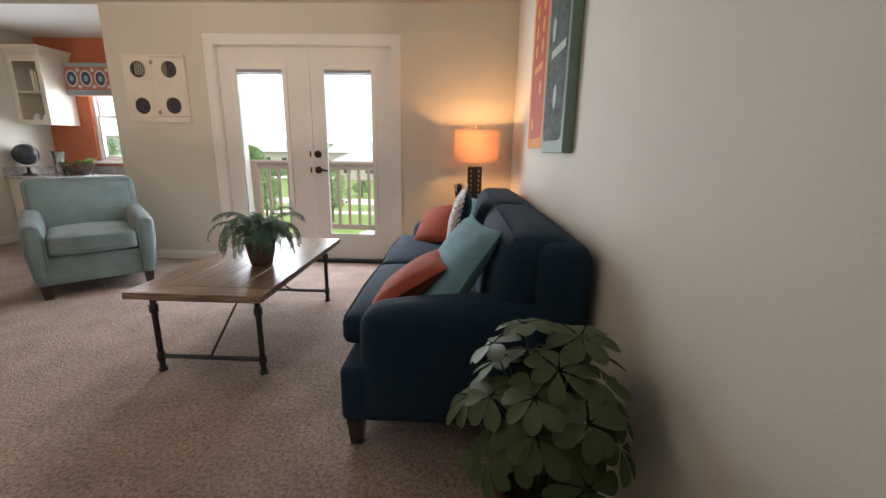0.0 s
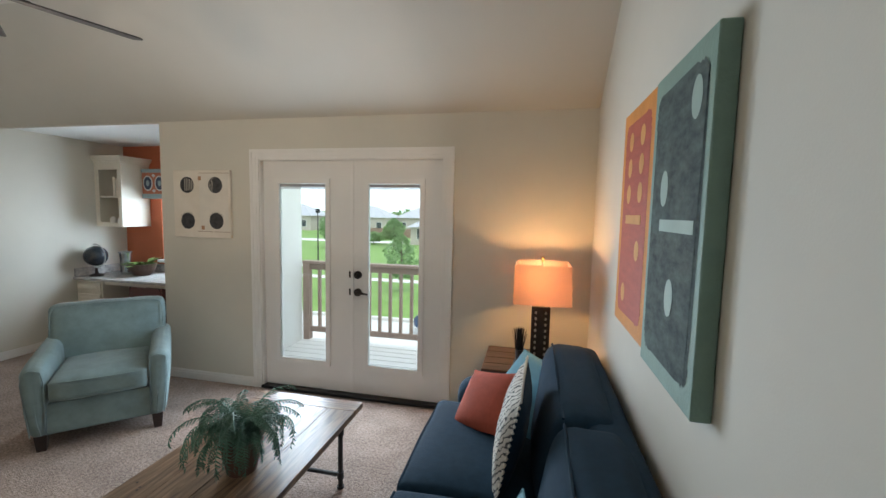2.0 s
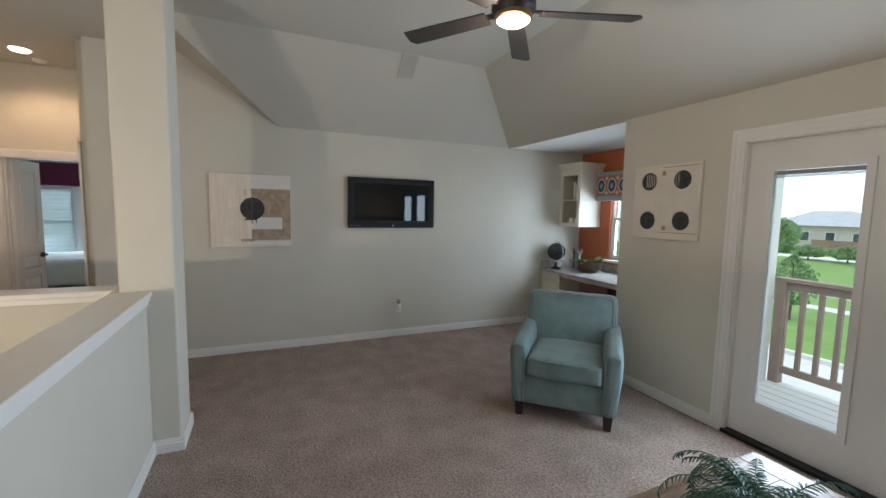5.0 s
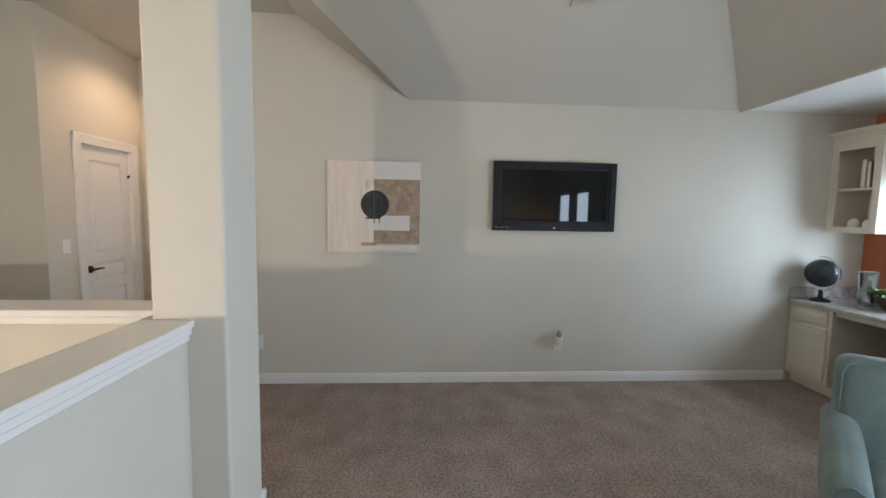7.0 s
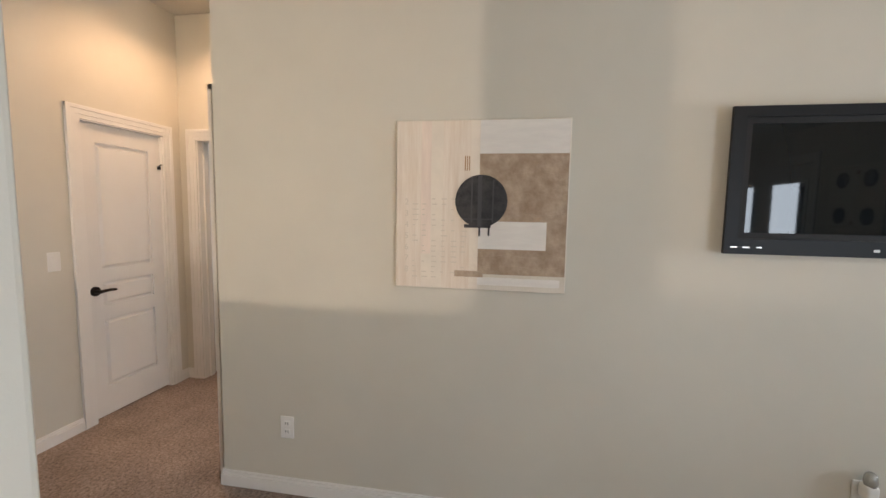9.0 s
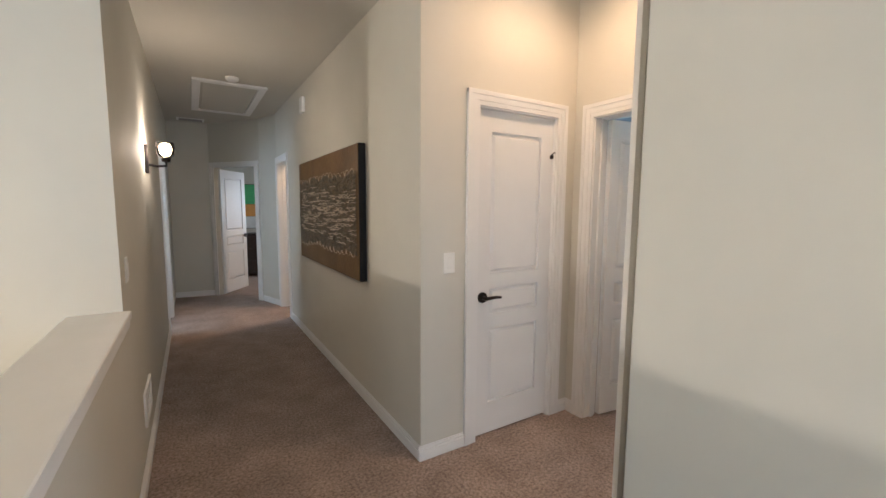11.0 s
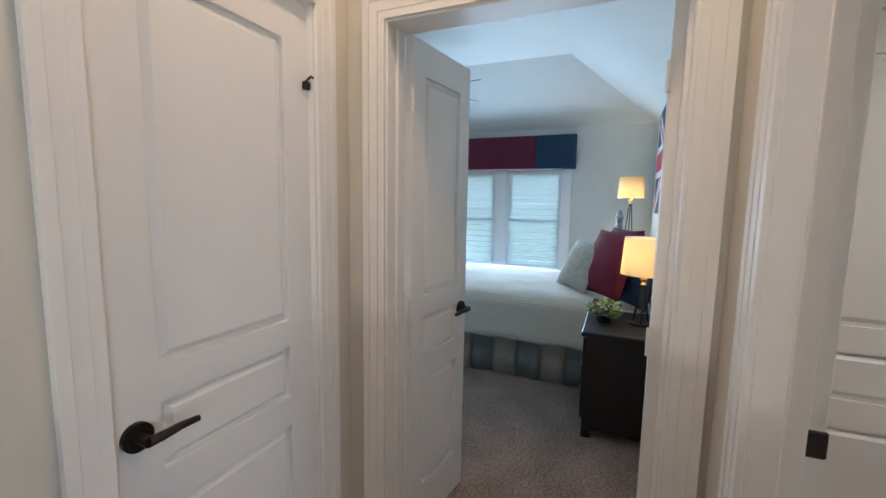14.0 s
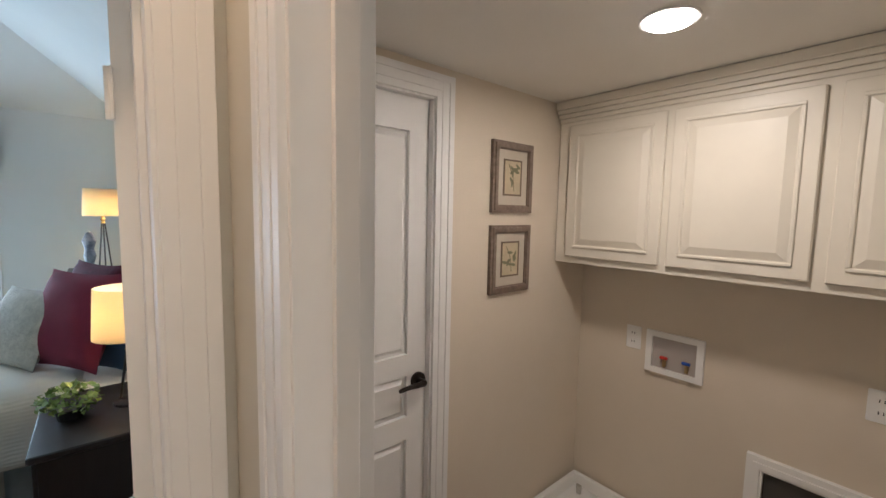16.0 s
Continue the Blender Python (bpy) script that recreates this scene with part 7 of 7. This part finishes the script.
BURG = mat("burgundy_fabric", (0.17, 0.012, 0.034), 0.85, var=0.08, scale=12, bump=0.2, bscale=200)
NAVF = mat("navy_fabric", (0.012, 0.035, 0.075), 0.85, var=0.08, scale=12)
make_bp = [("burgundy pillow leaning on the headboard", BURG, (-8.30, -0.86, 0.70, -20, 0, 36), 0.56, 0.56, 0.20),
           ("dark ruffled burgundy pillow at the head of the bed", mat("dark_burgundy_ruffle", (0.085, 0.008, 0.022), 0.9, var=0.25, scale=26, bump=0.7, bscale=55), (-8.74, -0.80, 0.70, -18, 0, 26), 0.56, 0.56, 0.18),
           ("greyish cream ruffled pillow on the bed", mat("greyish_cream_ruffle", (0.50, 0.46, 0.39), 0.9, var=0.16, scale=22, bump=0.6, bscale=60), (-8.52, -1.10, 0.70, -26, 0, 34), 0.50, 0.46, 0.17),
           ("navy pillow at the near side of the bed", NAVF, (-8.22, -0.62, 0.66, -12, 0, 30), 0.42, 0.40, 0.16)]
for lb, mt, ps, w, h, t in make_bp:
    p = make_pillow(lb, mt, pose(*ps), w, h, t, ps[0])
    p["group"] = "pillows on the bed"
ns = thing("nightstand", "black wooden nightstand beside the bed", "nightstand", pose(0, 0, 0))
BLKW = mat("black_brown_wood", (0.014, 0.011, 0.011), 0.35, var=0.2, scale=5, stretch=(8, 8, 1))
part("top", boxes((-7.95, -7.315, -0.895, -0.385, 0.645, 0.675), bevel=0.005), BLKW, ns)
part("body", boxes((-7.93, -7.335, -0.87, -0.39, 0.055, 0.645), bevel=0.003), BLKW, ns)
for x in (-7.90, -7.365):
    for y in (-0.845, -0.42):
        part("foot", boxes((x - 0.03, x + 0.03, y - 0.025, y + 0.025, 0, 0.055), bevel=0.004), BLKW, ns)
for z0, z1 in ((0.12, 0.28), (0.295, 0.455), (0.47, 0.63)):
    dr = part("drawer", boxes((-7.915, -7.35, -0.885, -0.871, z0, z1), bevel=0.003), BLKW, ns)
    bm = bmesh.new()
    bmesh.ops.create_uvsphere(bm, u_segments=12, v_segments=8, radius=0.014, matrix=Matrix.Translation((-7.63, -0.897, (z0 + z1) / 2)))
    part("knob", bm, NICKEL, dr)
LSH = bpy.data.materials.new("cream_lampshade")
LSH.use_nodes = True
nt = LSH.node_tree
b = nt.nodes["Principled BSDF"]
b.inputs["Base Color"].default_value, b.inputs["Roughness"].default_value = (0.85, 0.78, 0.62, 1), 0.9
tl = nt.nodes.new("ShaderNodeBsdfTranslucent")
tl.inputs[0].default_value = (0.95, 0.80, 0.52, 1)
mxs = nt.nodes.new("ShaderNodeMixShader")
mxs.inputs[0].default_value = 0.55
nt.links.new(b.outputs[0], mxs.inputs[1])
nt.links.new(tl.outputs[0], mxs.inputs[2])
nt.links.new(mxs.outputs[0], nt.nodes["Material Output"].inputs[0])


def bedside_lamp(x, y, z, dz):
    l = thing("bedside_lamp", "lit bedside lamp with a drum shade and dark metal base", "table lamp", pose(x, y, z), "bedside lamps")
    part("base", lathe(bmesh.new(), [(0, 0), (0.075, 0), (0.075, 0.012), (0.02, 0.02), (0, 0.02)], 24), BRONZE, l)
    for a in (0, 2.1, 4.2):
        part("stem", tube(bmesh.new(), [(0.05 * math.cos(a), 0.05 * math.sin(a), 0.015), (0.012 * math.cos(a), 0.012 * math.sin(a), dz - 0.06)], 0.006, 6), BRONZE, l)
    part("neck", lathe(bmesh.new(), [(0, dz - 0.07), (0.02, dz - 0.065), (0.012, dz - 0.045), (0.022, dz - 0.03), (0.012, dz - 0.01), (0.012, dz + 0.03), (0, dz + 0.03)], 14), mat("lamp_brass", (0.5, 0.36, 0.16), 0.3, 1), l)
    part("shade", lathe(bmesh.new(), [(0.140, dz), (0.127, dz + 0.235), (0.125, dz + 0.235), (0.138, dz)], 36), LSH, l, "cream drum shade", smooth=True)
    bm = bmesh.new()
    bmesh.ops.create_uvsphere(bm, u_segments=12, v_segments=8, radius=0.02, matrix=Matrix.Translation((0, 0, dz + 0.12)))
    part("bulb", bm, BULB, l)


bedside_lamp(-7.66, -0.56, 0.675, 0.325)
bedside_lamp(-9.95, -0.62, 1.04, 0.48)
ns2 = thing("tall_nightstand", "dark wooden stand on the far side of the bed", "nightstand", pose(0, 0, 0))
part("body", boxes((-10.2, -9.72, -0.86, -0.39, 0.08, 1.01), bevel=0.004), BLKW, ns2)
part("top", boxes((-10.22, -9.70, -0.88, -0.385, 1.01, 1.04), bevel=0.004), BLKW, ns2)
part("foot", boxes((-10.18, -9.74, -0.84, -0.41, 0, 0.08)), BLKW, ns2)
orn = thing("ornament", "dark figured ornament on the far bedside stand", "ornament", pose(-9.84, -0.72, 1.04))
part("shape", lathe(bmesh.new(), [(0, 0), (0.06, 0), (0.05, 0.03), (0.025, 0.07), (0.045, 0.14), (0.03, 0.2), (0.05, 0.27), (0.02, 0.34), (0, 0.35)], 14), mat("grey_blue_ornament", (0.10, 0.12, 0.16), 0.4, color2=(0.4, 0.4, 0.42), scale=20), orn)
bs = thing("small_plant", "small round leafy green plant on the nightstand", "potted plant", pose(-7.62, -0.78, 0.675))
part("pot", lathe(bmesh.new(), [(0, 0), (0.045, 0), (0.055, 0.05), (0.05, 0.05), (0, 0.045)], 16), BLKW, bs)
bm = bmesh.new()
rng = random.Random(21)
for k in range(260):
    d = Vector((rng.gauss(0, 1), rng.gauss(0, 1), rng.gauss(0.2, 0.8))).normalized()
    c = Vector((0, 0, 0.085)) + Vector((d.x * 0.115, d.y * 0.115, d.z * 0.07)) * rng.uniform(0.6, 1.0)
    q = Euler((rng.uniform(-1, 1), rng.uniform(-1, 1), rng.uniform(0, 6.28))).to_matrix()
    s = rng.uniform(0.010, 0.02)
    bm.faces.new([bm.verts.new(c + q @ Vector(p)) for p in ((-s, 0, 0), (0, -s * 0.6, 0), (s, 0, 0), (0, s * 0.6, 0))])
part("leaves", bm, GREENL, bs)
MAROON = mat("dark_maroon_fabric", (0.095, 0.012, 0.032), 0.9, var=0.06, scale=12, bump=0.15, bscale=200)
bvl = thing("valance", "burgundy and navy upholstered valance over the bedroom window", "valance", pose(0, 0, 0))
part("middle", boxes((-10.497, -10.38, -2.78, -1.80, 1.90, 2.34), bevel=0.01, seg=2), MAROON, bvl, "dark burgundy middle panel")
part("end", boxes((-10.497, -10.376, -1.80, -1.29, 1.90, 2.34), bevel=0.01, seg=2), NAVF, bvl, "navy end panel")
part("end", boxes((-10.497, -10.376, -3.30, -2.78, 1.90, 2.34), bevel=0.01, seg=2), MAROON, bvl, "dark burgundy end panel")
BLINDM = bpy.data.materials.new("translucent_white_slat")
BLINDM.use_nodes = True
nt = BLINDM.node_tree
nt.nodes["Principled BSDF"].inputs["Base Color"].default_value = (0.82, 0.84, 0.86, 1)
tl = nt.nodes.new("ShaderNodeBsdfTranslucent")
tl.inputs[0].default_value = (0.90, 0.94, 0.97, 1)
mxs = nt.nodes.new("ShaderNodeMixShader")
mxs.inputs[0].default_value = 0.8
nt.links.new(nt.nodes["Principled BSDF"].outputs[0], mxs.inputs[1])
nt.links.new(tl.outputs[0], mxs.inputs[2])
nt.links.new(mxs.outputs[0], nt.nodes["Material Output"].inputs[0])
for k, (a0, a1) in enumerate(((-2.995, -2.395), (-2.175, -1.475))):
    bl = thing("window_blind", "white slatted blind in the bedroom window, slats open", "blind", pose(0, 0, 0), "bedroom blinds")
    part("head_rail", boxes((-10.52, -10.492, a0, a1, 1.83, 1.87), bevel=0.003), WHITE, bl)
    me = mesh_of(boxes((-0.042, 0.042, a0, a1, -0.0012, 0.0012)), "slat", BLINDM)
    for q in range(16):
        s = new("slat", me)
        s.parent = bl
        s.matrix_local = pose(-10.507, 0, 0.60 + q * 0.080, 0, -66, 0)
    part("bottom_rail", boxes((-10.52, -10.495, a0, a1, 0.545, 0.565), bevel=0.003), WHITE, bl)
flag = thing("wall_flag", "red, white and navy flag canvas on the bedroom wall", "wall art", pose(0, 0, 0))
FX0, FX1, FZ0, FZ1, FY = -9.85, -8.05, 1.36, 2.40, -0.385
part("field", boxes((FX0, FX1, FY, FY + 0.024, FZ0, FZ1), bevel=0.002), NAVF, flag)
FWH, FRD = mat("faded_white_cloth", (0.66, 0.63, 0.62), 0.9, var=0.06, scale=10), mat("faded_red_cloth", (0.42, 0.04, 0.06), 0.9, var=0.1, scale=10)
fcx, fcz = (FX0 + FX1) / 2, (FZ0 + FZ1) / 2


def fbar(w, a, b, lift, mt):
    a, b = Vector((a[0], 0, a[1])), Vector((b[0], 0, b[1]))
    s = (b - a).normalized().cross(Vector((0, 1, 0))) * w / 2
    bm = bmesh.new()
    vs = [bm.verts.new((p.x, FY - lift, p.z)) for p in (a - s, b - s, b + s, a + s)]
    bm.faces.new(vs)
    part("stripe", bm, mt, flag)


for w, lift, mt in ((0.15, 0.001, FWH), (0.055, 0.002, FRD)):
    fbar(w, (FX0 + 0.08, FZ0 + 0.06), (FX1 - 0.08, FZ1 - 0.06), lift, mt)
    fbar(w, (FX0 + 0.08, FZ1 - 0.06), (FX1 - 0.08, FZ0 + 0.06), lift, mt)
for w, lift, mt in ((0.32, 0.003, FWH), (0.19, 0.004, FRD)):
    fbar(w, (FX0, fcz), (FX1, fcz), lift, mt)
    fbar(w, (fcx, FZ0), (fcx, FZ1), lift, mt)
bf = thing("ceiling_fan", "pale grey bladed bedroom ceiling fan", "ceiling fan", pose(-8.75, -2.66, 0))
GBL = mat("grey_blue_blade", (0.20, 0.25, 0.28), 0.5)
part("downrod", cyl(bmesh.new(), (0, 0, 2.70), (0, 0, 3.05), 0.012, n=10), NICKEL, bf)
part("motor", lathe(bmesh.new(), [(0, 2.72), (0.09, 2.70), (0.11, 2.66), (0.10, 2.55), (0, 2.53)], 24), NICKEL, bf, smooth=True)
for k in range(5):
    bm = boxes((0.12, 0.66, -0.065, 0.065, -0.004, 0.004), bevel=0.002)
    bmesh.ops.transform(bm, matrix=Matrix.Translation((0, 0, 2.58)) @ Matrix.Rotation(radians(72 * k + 74), 4, "Z") @ Matrix.Rotation(radians(18), 4, "X"), verts=bm.verts)
    part("blade", bm, GBL, bf)
ch2 = thing("bench_pillow", "white cushion with a red band on a low window bench", "pillow", pose(-10.28, -3.06, 0.47, -12, 0, 90))
part("cover", pillow(bmesh.new(), 0.42, 0.40, 0.14, seed=9), FWH, ch2, smooth=True)
part("band", pillow(bmesh.new(), 0.15, 0.385, 0.152, seed=9), FRD, ch2, "faded red band", smooth=True)
bn = thing("window_bench", "low navy bench under the bedroom window", "bench", pose(0, 0, 0))
part("seat", soft(bmesh.new(), -10.43, -9.98, -3.2, -1.4, 0.37, 0.47, 0.03, n=5), NAVF, bn, smooth=True)
part("base", boxes((-10.40, -10.02, -3.15, -1.45, 0, 0.37)), BLKW, bn)
